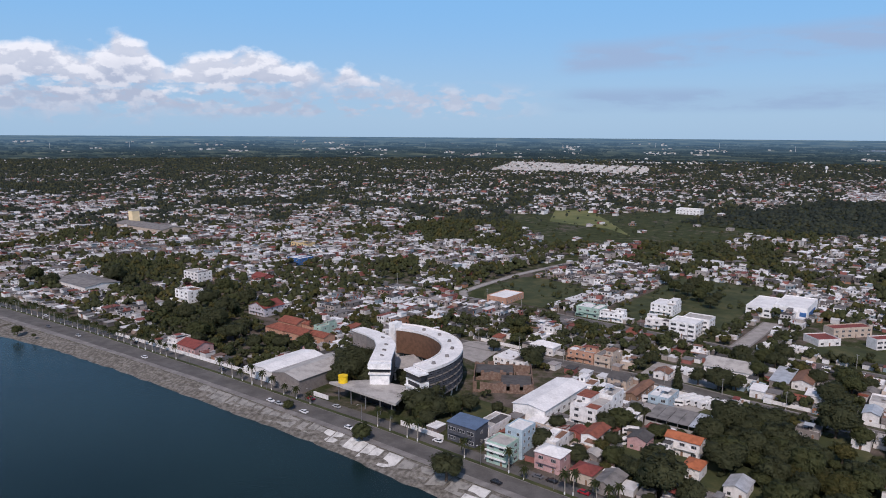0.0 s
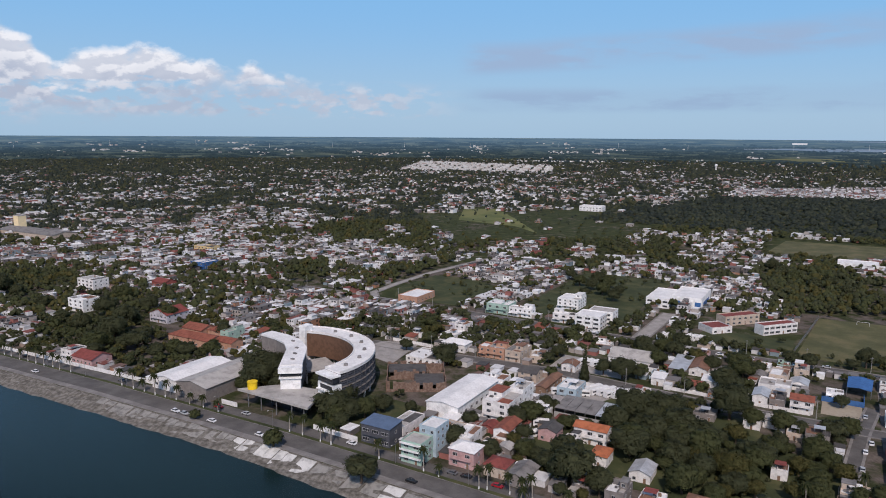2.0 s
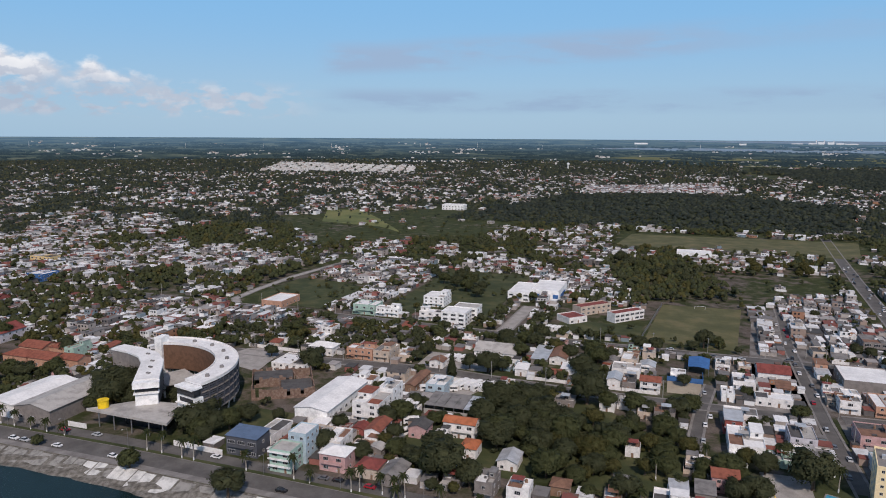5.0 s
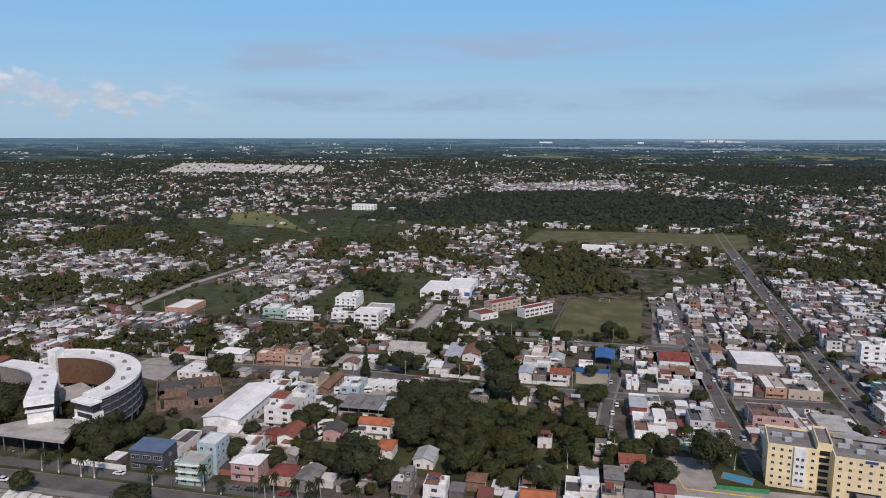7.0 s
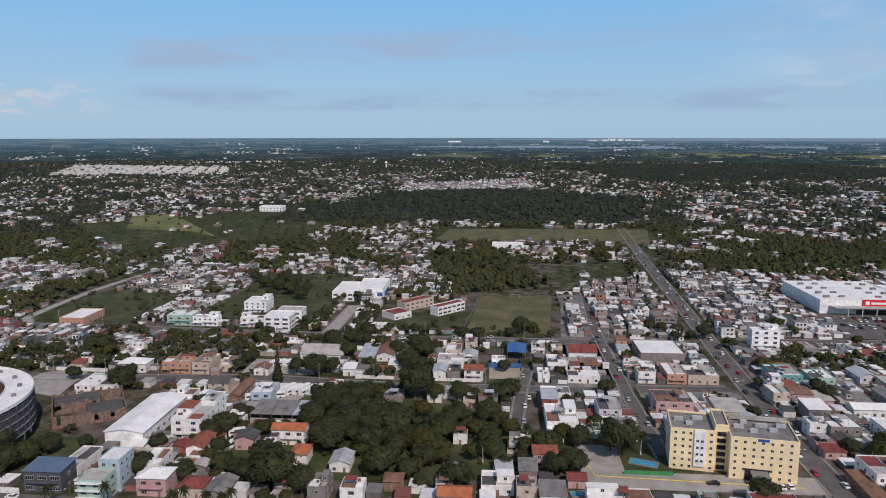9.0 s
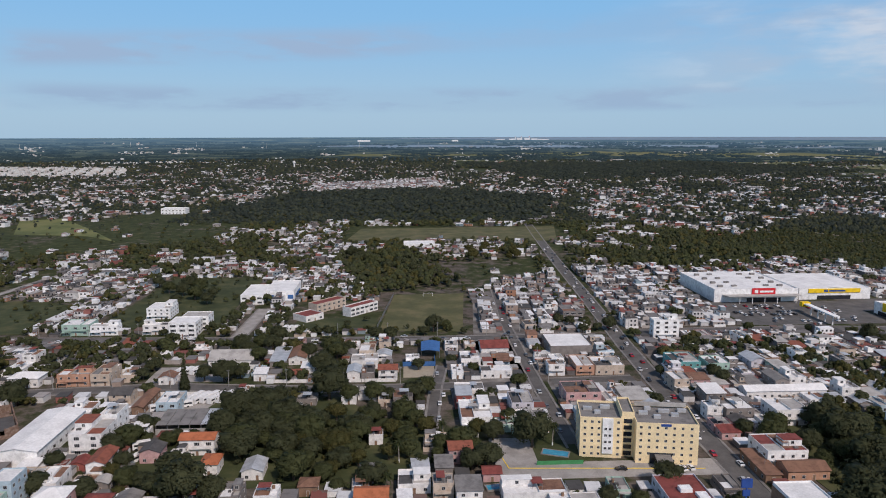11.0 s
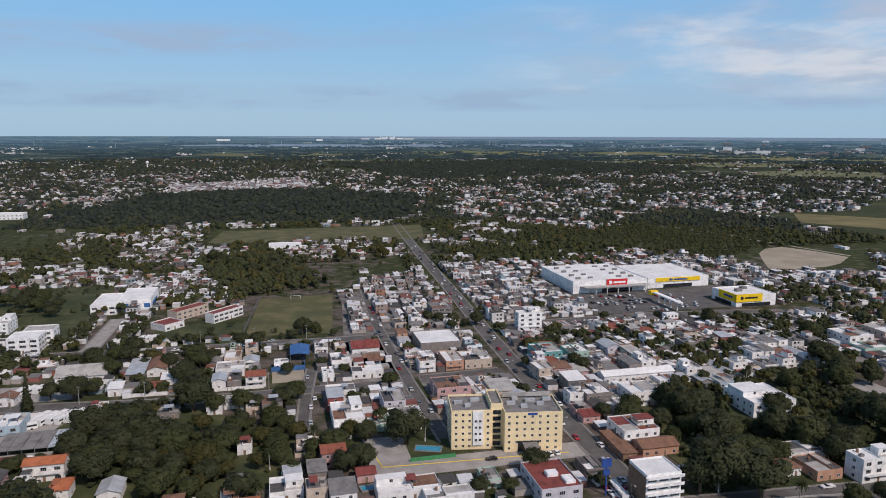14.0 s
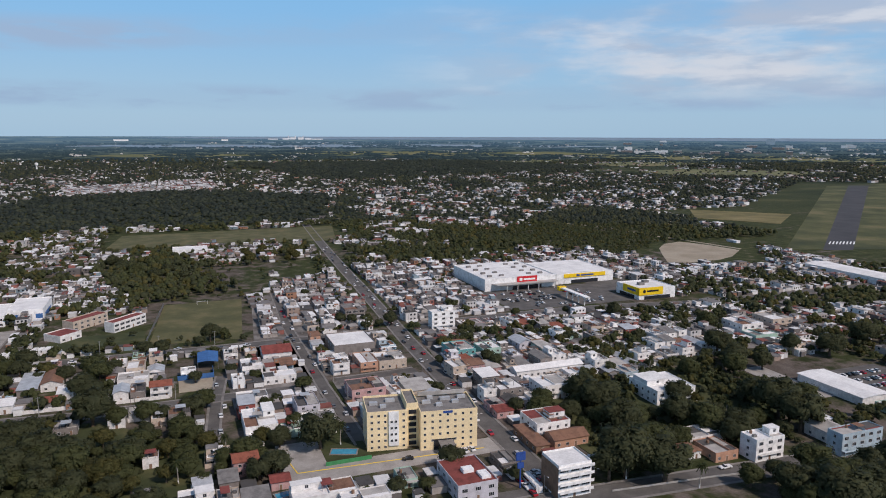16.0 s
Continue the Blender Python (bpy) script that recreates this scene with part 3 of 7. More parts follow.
def window_mesh(w, h, bars=1):
    """One window: a frame round recessed panes, with upright bars."""
    xs, o = [-w / 2 + w * i / (bars + 1) for i in range(bars + 2)], .06
    v = [(-w / 2 - .08, .02, -.08), (w / 2 + .08, .02, -.08), (w / 2 + .08, .02, h + .08), (-w / 2 - .08, .02, h + .08)]
    v += [(x, -o, z) for x, y, z in v]
    f = [(0, 1, 5, 4), (1, 2, 6, 5), (2, 3, 7, 6), (3, 0, 4, 7)]
    n, panes, low, high = 8, [], [4], [7]
    for i in range(bars + 1):
        a, b = xs[i] + (.03 if i else 0), xs[i + 1] - (.03 if i < bars else 0)
        v += [(a, -o, 0), (b, -o, 0), (b, -o, h), (a, -o, h), (a, -.01, 0), (b, -.01, 0), (b, -.01, h), (a, -.01, h)]
        f += [(n, n + 1, n + 5, n + 4), (n + 1, n + 2, n + 6, n + 5), (n + 2, n + 3, n + 7, n + 6), (n + 3, n, n + 4, n + 7)]
        if i:
            f.append((n - 7, n, n + 3, n - 6))
        panes.append((n + 4, n + 5, n + 6, n + 7))
        low += [n, n + 1]
        high += [n + 3, n + 2]
        n += 8
    f += [tuple(low + [5])[::-1], tuple(high + [6]), (4, 8, 11, 7), (n - 7, 5, 6, n - 6)]
    me = bpy.data.meshes.new("window")
    me.from_pydata(v, [], f + panes)
    me.materials.append(FRAME)
    me.materials.append(GLASS)
    for p in me.polygons[len(f):]:
        p.material_index = 1
    me.update()
    return me


WIN = {"small": window_mesh(1.1, 1.1), "wide": window_mesh(1.9, 1.25, 2), "tall": window_mesh(1.0, 1.7), "band": window_mesh(3.2, 1.3, 3)}
DOOR = two_tone("door", MB().box(-.55, -.06, 0, -.47, .02, 2.1).box(.47, -.06, 0, .55, .02, 2.1).box(-.55, -.06, 2.1, .55, .02, 2.18), FRAME, MB().box(-.47, -.03, 0, .47, .01, 2.1), PAINT["brown"])
TANK = MB().tube(0, 0, 0, 1.1, .55, .55, 12).tube(0, 0, 1.1, 1.3, .55, .25, 12).mesh("roof_tank", PAINT["brown"], False)
TAKEN = []    # rectangles that are built on


def taken(x0, y0, x1, y1):
    TAKEN.append((x0, y0, x1, y1))


def taken_plan(x0, y0, x1, y1):
    TAKEN.append((x0 * K, y0 * K, x1 * K, y1 * K))


def sided(side, w, d):
    """Poses on a wall: the face that looks down -y, +x, -x or +y."""
    return {"s": lambda u, z: pose(u, -d / 2, z), "e": lambda u, z: pose(w / 2, u, z, 0, 0, 90),
            "w": lambda u, z: pose(-w / 2, -u, z, 0, 0, -90), "n": lambda u, z: pose(-u, d / 2, z, 0, 0, 180)}[side]


def facade(home, side, w, d, floors, kind="small", gap=3.0, door=True, z0=0.0, fh=2.9):
    run = w if side in "sn" else d
    n = max(1, int((run - 1.0) / gap))
    at = sided(side, w, d)
    for fl in range(floors):
        for i in range(n):
            u = -run / 2 + run * (i + .5) / n
            if fl == 0 and door and i == n // 2:
                part("door", DOOR, None, home, at=at(u, z0 + .05))
            else:
                part("window", WIN[kind], None, home, at=at(u, z0 + fl * fh + 1.0))


def gable(w, d, h, rise, along_x, over=.45, th=.14):
    m = MB()
    if along_x:
        L, s = w / 2 + over, d / 2 + over
        pr = lambda x, y, z: (x, y, z)
    else:
        L, s = d / 2 + over, w / 2 + over
        pr = lambda x, y, z: (y, x, z)
    for sg in (-1, 1):
        a = [pr(-L, sg * s, h), pr(L, sg * s, h), pr(L, 0, h + rise), pr(-L, 0, h + rise)]
        b = [(x, y, z - th) for x, y, z in a]
        m.add(a + b, [(0, 1, 2, 3), (7, 6, 5, 4), (0, 4, 5, 1), (1, 5, 6, 2), (2, 6, 7, 3), (3, 7, 4, 0)])
    return m


def hip(w, d, h, rise, over=.5):
    W, D = w / 2 + over, d / 2 + over
    k = max(0.0, W - D), max(0.0, D - W)
    top = [(-k[0] - .01, -k[1] - .01), (k[0] + .01, -k[1] - .01), (k[0] + .01, k[1] + .01), (-k[0] - .01, k[1] + .01)]
    return MB().add([(-W, -D, h), (W, -D, h), (W, D, h), (-W, D, h)] + [(x, y, h + rise) for x, y in top],
                    [(3, 2, 1, 0), (4, 5, 6, 7), (0, 1, 5, 4), (1, 2, 6, 5), (2, 3, 7, 6), (3, 0, 4, 7)])


WORDS = {"white": "white-painted", "cream": "cream-painted", "grey": "bare grey", "pink": "pink-painted", "red": "dark red", "blue": "blue-painted", "sky": "pale blue", "mint": "mint green", "yellow": "yellow-painted", "orange": "orange-painted", "lilac": "pale lilac", "brown": "brown", "teal": "dark teal", "bright": "bright white", "hotel": "yellow"}
RWORDS = {"white": "white flat roof", "grey": "grey concrete roof", "dark": "dark stained flat roof", "tile": "red tiled roof", "red": "dark red roof", "rust": "rusty sheet roof", "sheet": "pale metal sheet roof", "orange": "orange tiled roof", "bluesheet": "blue sheet roof", "pale": "pale worn flat roof"}
house_rng = random.Random(5)


STANDING = []


def house(x, y, w, d, floors=1, wall="white", roof="white", style="flat", room=0, tank=True, awning=False, fh=2.9, kind="small", name="house", turn=0.0, label="", yard=0.0, annex=False):
    """A house of rendered masonry: x, y the middle, w along the river, d inland."""
    r = house_rng
    taken(x - w / 2, y - d / 2, x + w / 2, y + d / 2)
    STANDING.append((x, y, max(w, d) / 2))
    h = floors * fh + .1
    n = {1: "one-storey", 2: "two-storey", 3: "three-storey", 4: "four-storey"}.get(floors, "tall")
    home = thing(name, label or f"{WORDS[wall]} {n} masonry house with a {RWORDS[roof]}", "house", "town houses", pose(x, y, 0, 0, 0, turn))
    body = MB().box(-w / 2, -d / 2, -.3, w / 2, d / 2, h)
    if style == "flat":
        body.rim(-w / 2, -d / 2, w / 2, d / 2, h, h + .5, .18)
        part("roof", MB().box(-w / 2 + .18, -d / 2 + .18, h, w / 2 - .18, d / 2 - .18, h + .07), ROOF[roof], home)
    elif style == "gable":
        ax = w > d
        rise = (d if ax else w) * .2
        g = [(-w / 2, -d / 2), (w / 2, -d / 2)] if not ax else [(-w / 2, -d / 2), (-w / 2, d / 2)]
        part("roof", gable(w, d, h, rise, ax), ROOF[roof], home)
        if ax:
            for sx in (-1, 1):
                body.add([(sx * w / 2, -d / 2, h), (sx * w / 2, d / 2, h), (sx * w / 2, 0, h + rise - .16), (sx * (w / 2 - .2), -d / 2, h), (sx * (w / 2 - .2), d / 2, h), (sx * (w / 2 - .2), 0, h + rise - .16)], [(0, 1, 2), (5, 4, 3), (0, 2, 5, 3), (1, 4, 5, 2)])
        else:
            for sy in (-1, 1):
                body.add([(-w / 2, sy * d / 2, h), (w / 2, sy * d / 2, h), (0, sy * d / 2, h + rise - .16), (-w / 2, sy * (d / 2 - .2), h), (w / 2, sy * (d / 2 - .2), h), (0, sy * (d / 2 - .2), h + rise - .16)], [(0, 1, 2), (5, 4, 3), (0, 2, 5, 3), (1, 4, 5, 2)])
    elif style == "hip":
        part("roof", hip(w, d, h, min(w, d) * .22), ROOF[roof], home)
    elif style == "lean":
        a = [(-w / 2 - .4, -d / 2 - .4, h + .05), (w / 2 + .4, -d / 2 - .4, h + .05), (w / 2 + .4, d / 2 + .4, h + .9), (-w / 2 - .4, d / 2 + .4, h + .9)]
        part("roof", MB().add(a + [(p, q, z + .12) for p, q, z in a], [(3, 2, 1, 0), (4, 5, 6, 7), (0, 1, 5, 4), (1, 2, 6, 5), (2, 3, 7, 6), (3, 0, 4, 7)]), ROOF[roof], home)
        body.box(-w / 2, d / 2 - .2, h, w / 2, d / 2, h + .8)
    part("wall", body, PAINT[wall], home)
    side = "w" if x > 0 else "e"
    facade(home, "s", w, d, floors, kind if w > 5 else "small", 3.2 if kind == "small" else 4.2, True, 0, fh)
    facade(home, side, w, d, floors, "small", 4.2, False, 0, fh)
    if room and style == "flat":
        rw, rd = w * r.uniform(.35, .6), d * r.uniform(.35, .6)
        rx, ry = (w - rw) / 2 * r.choice((-1, 1)), (d - rd) / 2 * r.uniform(-.2, 1)
        up = part("roof_room", MB().box(rx - rw / 2 + .19, ry - rd / 2 + .19, h + .07, rx + rw / 2 - .19, ry + rd / 2 - .19, h + 2.6), PAINT[wall], home)
        part("room_roof", MB().box(rx - rw / 2, ry - rd / 2, h + 2.6, rx + rw / 2, ry + rd / 2, h + 2.75), ROOF[roof], up)
        part("window", WIN["small"], None, up, at=pose(rx, ry - rd / 2 + .19, h + 1.0))
    if tank and style == "flat":
        part("roof_tank", TANK, None, home, at=pose(r.uniform(-.3, .3) * w, r.uniform(.1, .35) * d, h + (.08 if not room else .08)))
    if floors > 1 and w > 5:
        part("balcony", MB().box(-w * .4, -d / 2 - 1.1, fh - .1, w * .4, -d / 2, fh + .08).box(-w * .4, -d / 2 - 1.1, fh + .08, w * .4, -d / 2 - 1.0, fh + .95), PAINT[wall], home)
    if style == "flat" and min(w, d) > 5:
        # roof terraces laid at different times, a dividing wall, a shade of sheets
        cut = r.uniform(-.2, .2)
        pa, pb = r.sample(("white", "pale", "grey", "dark", "rust", "white", "pale"), 2)
        part("roof_patch", MB().box(-w / 2 + .25, -d / 2 + .25, h + .07, w * cut, d * r.uniform(-.1, .45), h + .13), ROOF[pa], home)
        part("roof_patch", MB().box(w * cut + .15, d * r.uniform(-.4, -.05), h + .07, w / 2 - .25, d / 2 - .25, h + .12), ROOF[pb], home)
        part("roof_wall", MB().box(w * cut, -d / 2 + .2, h + .07, w * cut + .15, d / 2 - .2, h + r.uniform(.5, 1.1)), PAINT[wall], home)
        if r.random() < .55:
            sx, sy, sw, sl, sz = r.uniform(-.15, .2) * w, r.uniform(-.2, .2) * d, r.uniform(1.4, 2.2), r.uniform(1.6, 2.8), r.uniform(1.9, 2.5)
            shade = part("roof_shade", MB().box(sx - sw, sy - sl, h + sz, sx + sw, sy + sl, h + sz + .1), ROOF[r.choice(("sheet", "rust", "pale", "white", "red"))], home)
            part("shade_post", MB().box(sx - sw + .1, sy - sl + .1, h + .1, sx - sw + .22, sy - sl + .22, h + sz).box(sx + sw - .22, sy - sl + .1, h + .1, sx + sw - .1, sy - sl + .22, h + sz).box(sx - sw + .1, sy + sl - .22, h + .1, sx - sw + .22, sy + sl - .1, h + sz).box(sx + sw - .22, sy + sl - .22, h + .1, sx + sw - .1, sy + sl - .1, h + sz), STEEL, shade)
        if r.random() < .6:
            bw = w * r.uniform(.25, .45)
            bx = (w / 2 - bw / 2 - .1) * r.choice((-1, 1))
            part("porch", MB().box(bx - bw / 2, -d / 2 - 1.8, 2.4, bx + bw / 2, -d / 2 - .01, 2.55).box(bx - bw / 2, -d / 2 - 1.8, -.1, bx - bw / 2 + .2, -d / 2 - 1.6, 2.4).box(bx + bw / 2 - .2, -d / 2 - 1.8, -.1, bx + bw / 2, -d / 2 - 1.6, 2.4), PAINT[wall], home)
    if style == "flat":
        for i in range(r.randrange(0, 3)):
            ux, uy, us = r.uniform(-.36, .36) * w, r.uniform(-.36, .1) * d, r.uniform(.4, .9)
            part("roof_unit", MB().box(ux - us, uy - us * .7, h + .07, ux + us, uy + us * .7, h + r.uniform(.5, 1.3)), ROOF[r.choice(("grey", "white", "dark", "sheet"))], home)
    if annex:
        aw, ad, ah = w * r.uniform(.4, .7), r.uniform(2.5, 4.5), h * r.uniform(.5, .8) if floors > 1 else 2.5
        ax = (w - aw) / 2 * r.choice((-1, 1))
        an = part("annex", MB().box(ax - aw / 2, -d / 2 - ad, -.2, ax + aw / 2, -d / 2 - .02, ah), PAINT[r.choice(("white", "grey", "cream", wall))], home)
        part("annex_roof", MB().box(ax - aw / 2 - .2, -d / 2 - ad - .3, ah, ax + aw / 2 + .2, -d / 2 - .02, ah + .15), ROOF[r.choice(("grey", "pale", "rust", "sheet", "white", "tile"))], an)
        part("window", WIN["small"], None, an, at=pose(ax, -d / 2 - ad, 1.0))
    if yard:
        part("yard_wall", MB().box(-w / 2 - .6, -d / 2 - yard, -.2, w / 2 + .6, -d / 2 - yard + .18, 1.8).box(-w / 2 - .6, -d / 2 - yard + .18, -.2, -w / 2 - .42, d / 2, 1.8), PAINT[wall], home)
    if awning:
        part("awning", MB().box(-w / 2, -d / 2 - 1.6, fh - .25, w / 2, -d / 2, fh - .1), ROOF[roof], home)
    return home

# ---- landmarks ----


def ring_building():
    """The round culture hall: a raised ring of storeys on struts, a separate wing, a tall slab and an entrance canopy."""
    cx, cy, ro, ri, z0, z1 = -197.6, 212.6, 38.6, 29.6, 4.2, 16.0
    b = thing("round_hall", "white concrete ring-shaped hall with a brown slatted inner wall", "building", at=Matrix.Scale(K, 4) @ pose(cx, cy, 0))
    taken_plan(cx - 30, cy - 32, cx + 42, cy + 44)
    a0, a1, n = -14, 112, 42
    def P(r, i):
        a = radians(a0 + (a1 - a0) * i / n)
        return r * math.cos(a), r * math.sin(a)
    def arc(m, r0, r1, za, zb, i0=0, i1=n):
        q = [(*P(r, i), z) for i in range(i0, i1 + 1) for r, z in ((r0, za), (r1, za), (r1, zb), (r0, zb))]
        f = [(4 * i + j, 4 * i + (j + 1) % 4, 4 * i + 4 + (j + 1) % 4, 4 * i + 4 + j) for i in range(i1 - i0) for j in range(4)]
        return m.add(q, f + [(3, 2, 1, 0), tuple(4 * (i1 - i0) + j for j in range(4))])
    part("wall", arc(MB(), ri + .5, ro - 1.0, z0, z1 - .6), PAINT["slate"], b)
    rf = part("roof", arc(MB(), ri, ro, z1 - .6, z1), ROOF["white"], b)
    part("parapet", arc(MB(), ri, ri + .35, z1, z1 + .5), PAINT["white"], b)
    part("parapet", arc(MB(), ro - .35, ro, z1, z1 + .5), PAINT["white"], b)
    for i in range(4, n - 2, 6):
        x, y = P((ri + ro) / 2, i)
        part("roof_vent", MB().tube(x, y, z1, z1 + .9, .9, .7, 8), ROOF["grey"], b)
    for k in range(4):
        z = z0 + (z1 - .8 - z0) * k / 4
        part("floor_band", arc(MB(), ro - 1.0, ro, z, z + .3), PAINT["grey"], b)
        part("louvre_band", arc(MB(), ro - .55, ro - .35, z + .75, z + 1.35), PAINT["slate"], b)
        part("louvre_band", arc(MB(), ro - .45, ro - .25, z + 1.7, z + 2.3), PAINT["slate"], b)
        part("window_band", arc(MB(), ro - 1.0, ro - .9, z + .55, z + 2.7), GLASS, b)
    for i in range(0, n, 2):
        x, y = P(ro - .5, i)
        part("fin", MB().box(-.12, -.5, z0, .12, .5, z1 - .6, pose(x, y, 0, 0, 0, a0 + (a1 - a0) * i / n + 90)), PAINT["slate"], b)
    for i in range(n * 3):
        a = radians(a0 + 6 + (a1 - a0 - 6) * i / (n * 3))
        part("slat", MB().box(-.28, -.12, z0 + .5, .28, .12, z1 - .8, pose(math.cos(a) * (ri + .15), math.sin(a) * (ri + .15), 0, 0, 0, math.degrees(a) + 90)), TIMBER, b)
    for i in range(1, n, 4):
        for dr in (-2.5, 2.5):
            x, y = P((ri + ro) / 2 + dr, i)
            part("column", MB().rod((x, y, -.2), (x * (1 + .02 * dr / 2.5), y * (1 + .02 * dr / 2.5), z0), .35, .3, 8), PAINT["white"], b)
    # end block that faces the river
    ex, ey = P((ri + ro) / 2, 0)
    m = pose(ex, ey, 0, 0, 0, a0)
    part("end_block", MB().box(-5.0, -3.2, 3.0, 5.0, 0.4, 11.5, m).box(-4.9, -4.4, z1 - 1.4, 4.9, 0.2, z1 - .7, m).box(-4.9, -4.2, 8.6, 4.9, -3.0, 9.0, m), PAINT["bright"], b)
    part("end_window", MB().box(-3.4, -3.3, 9.4, 3.8, -3.0, 11.0, m).box(-4.6, -3.3, 12.0, 4.6, -.5, 14.2, m), GLASS, b)
    # stair slab at the far end
    tx, ty = P((ri + ro) / 2 - 2.5, n)
    part("stair_slab", MB().box(tx - 2.0, ty - 2.6, -.2, tx + 1.6, ty + 2.6, z1 + 2.6), PAINT["bright"], b)
    # inner terrace
    part("terrace", MB().prism([(-8, 12), (6, 8), (14, 20), (0, 28)], 5.2, 5.8), ROOF["pale"], b)
    for x, y in ((-6, 13), (5, 9.5), (12, 19), (0, 26)):
        part("terrace_post", MB().box(x - .3, y - .3, -.2, x + .3, y + .3, 5.2), PAINT["white"], b)

    w = thing("side_wing", "white curved concrete wing raised on slanted steel struts", "building", at=Matrix.Scale(K, 4))
    sp = [(-182.6, 201.4), (-186.3, 206.6), (-190.4, 212.6), (-195.0, 219.0), (-203, 225.8), (-212.5, 229.2), (-223, 230.6)]
    wd = [4.4, 4.3, 4.3, 4.2, 4.0, 3.6, 3.2]
    L, R = [], []
    for i, (x, y) in enumerate(sp):
        d = (Vector(sp[min(i + 1, 6)]) - Vector(sp[max(i - 1, 0)])).normalized()
        L.append((x - d.y * wd[i], y + d.x * wd[i]))
        R.append((x + d.y * wd[i], y - d.x * wd[i]))
    def strip(m, za, zb, k=1.0):
        q = [(c[0] + (e[0] - c[0]) * k, c[1] + (e[1] - c[1]) * k, z) for c, l, r in zip(sp, L, R) for e, z in ((l, za), (r, za), (r, zb), (l, zb))]
        f = [(4 * i + j, 4 * i + (j + 1) % 4, 4 * i + 4 + (j + 1) % 4, 4 * i + 4 + j) for i in range(6) for j in range(4)]
        return m.add(q, f + [(3, 2, 1, 0), (24, 25, 26, 27)])
    part("wall", strip(MB(), 5.5, 15.2, .9), PAINT["grey"], w)
    part("roof", strip(MB(), 15.2, 16.0), ROOF["white"], w)
    d0 = (Vector(sp[0]) - Vector(sp[1])).normalized()
    ang = math.degrees(math.atan2(d0.y, d0.x)) + 90
    m = pose(sp[0][0] + d0.x * 1.2, sp[0][1] + d0.y * 1.2, 0, 0, 0, ang)
    part("end_block", MB().box(-3.9, -1.2, 5.6, 3.9, 1.0, 11.2, m).box(-4.6, -2.0, 13.4, 4.6, 1, 15.6, m).box(-4.4, -1.9, 11.2, 4.4, 1, 11.7, m), PAINT["bright"], w)
    part("end_window", MB().box(-3.9, -.6, 11.7, 3.9, .9, 13.4, m), GLASS, w)
    for s in (-1, 1):
        for q in (-1, 1):
            part("strut", MB().rod(tuple(m @ Vector((s * 3.6, 0, 5.6))), tuple(m @ Vector((s * 3.6 + q * 2.0, 0, -.1))), .22, .22, 6), STEEL, w)
    for i in (1, 2, 3, 4):
        part("strut", MB().rod((*sp[i], -.2), (*sp[i], 5.6), .4, .4, 8), PAINT["white"], w)
        part("roof_vent", MB().box(sp[i][0] - .8, sp[i][1] - .4, 16, sp[i][0] + .8, sp[i][1] + .4, 16.5), ROOF["grey"], w)

    c = thing("entrance_canopy", "pale concrete entrance canopy on thin posts", "canopy", at=Matrix.Scale(K, 4))
    top = [(-199.5, 189.5), (-163, 188.0), (-169, 205), (-187, 202.5)]
    part("canopy_roof", MB().prism(top, 6.0, 6.9), ROOF["pale"], c)
    for x, y in ((-195, 190.6), (-188, 190.3), (-180, 190), (-172, 189.5), (-166, 189.3), (-190, 198), (-172, 200)):
        part("post", MB().tube(x, y, -.1, 6.0, .22, .22, 8), STEEL, c)
    part("glass_front", MB().box(-188, 196, -.1, -170, 196.3, 6.0), GLASS, c)
    t = thing("round_tank", "yellow round tank on the canopy roof", "tank", at=Matrix.Scale(K, 4) @ pose(-194.5, 192.5, 6.9))
    part("tank_body", MB().tube(0, 0, 0, 2.6, 1.9, 1.9, 20), PAINT["signyellow"], t)
    part("tank_rim", MB().tube(0, 0, 2.6, 2.9, 2.05, 2.05, 20), PAINT["signyellow"], t)


ring_building()


def sheet_roof(x0, y0, x1, y1, h, rise, along_x):
    return gable(x1 - x0, y1 - y0, h, rise, along_x, .5, .2)


def warehouse(name, x0, y0, x1, y1, h, rise, along_x, wall, roof, label, windows=""):
    x0, y0, x1, y1 = (q * K for q in (x0, y0, x1, y1))
    taken(x0, y0, x1, y1)
    w, d = x1 - x0, y1 - y0
    b = thing(name, label, "warehouse", at=pose((x0 + x1) / 2, (y0 + y1) / 2, 0))
    m = MB().box(-w / 2, -d / 2, -.3, w / 2, d / 2, h - .1)
    for s in (-1, 1):
        if along_x:
            m.add([(s * w / 2, -d / 2, h - .1), (s * w / 2, d / 2, h - .1), (s * w / 2, 0, h + rise - .25), (s * (w / 2 - .2), -d / 2, h - .1), (s * (w / 2 - .2), d / 2, h - .1), (s * (w / 2 - .2), 0, h + rise - .25)], [(0, 1, 2), (5, 4, 3), (0, 2, 5, 3), (1, 4, 5, 2)])
        else:
            m.add([(-w / 2, s * d / 2, h - .1), (w / 2, s * d / 2, h - .1), (0, s * d / 2, h + rise - .25), (-w / 2, s * (d / 2 - .2), h - .1), (w / 2, s * (d / 2 - .2), h - .1), (0, s * (d / 2 - .2), h + rise - .25)], [(0, 1, 2), (5, 4, 3), (0, 2, 5, 3), (1, 4, 5, 2)])
    part("wall", m, PAINT[wall], b)
    part("roof", sheet_roof(x0, y0, x1, y1, h, rise, along_x), ROOF[roof], b)
    for s in windows:
        facade(b, s, w, d, 1, "wide", 5.0, False, 1.0)
    return b


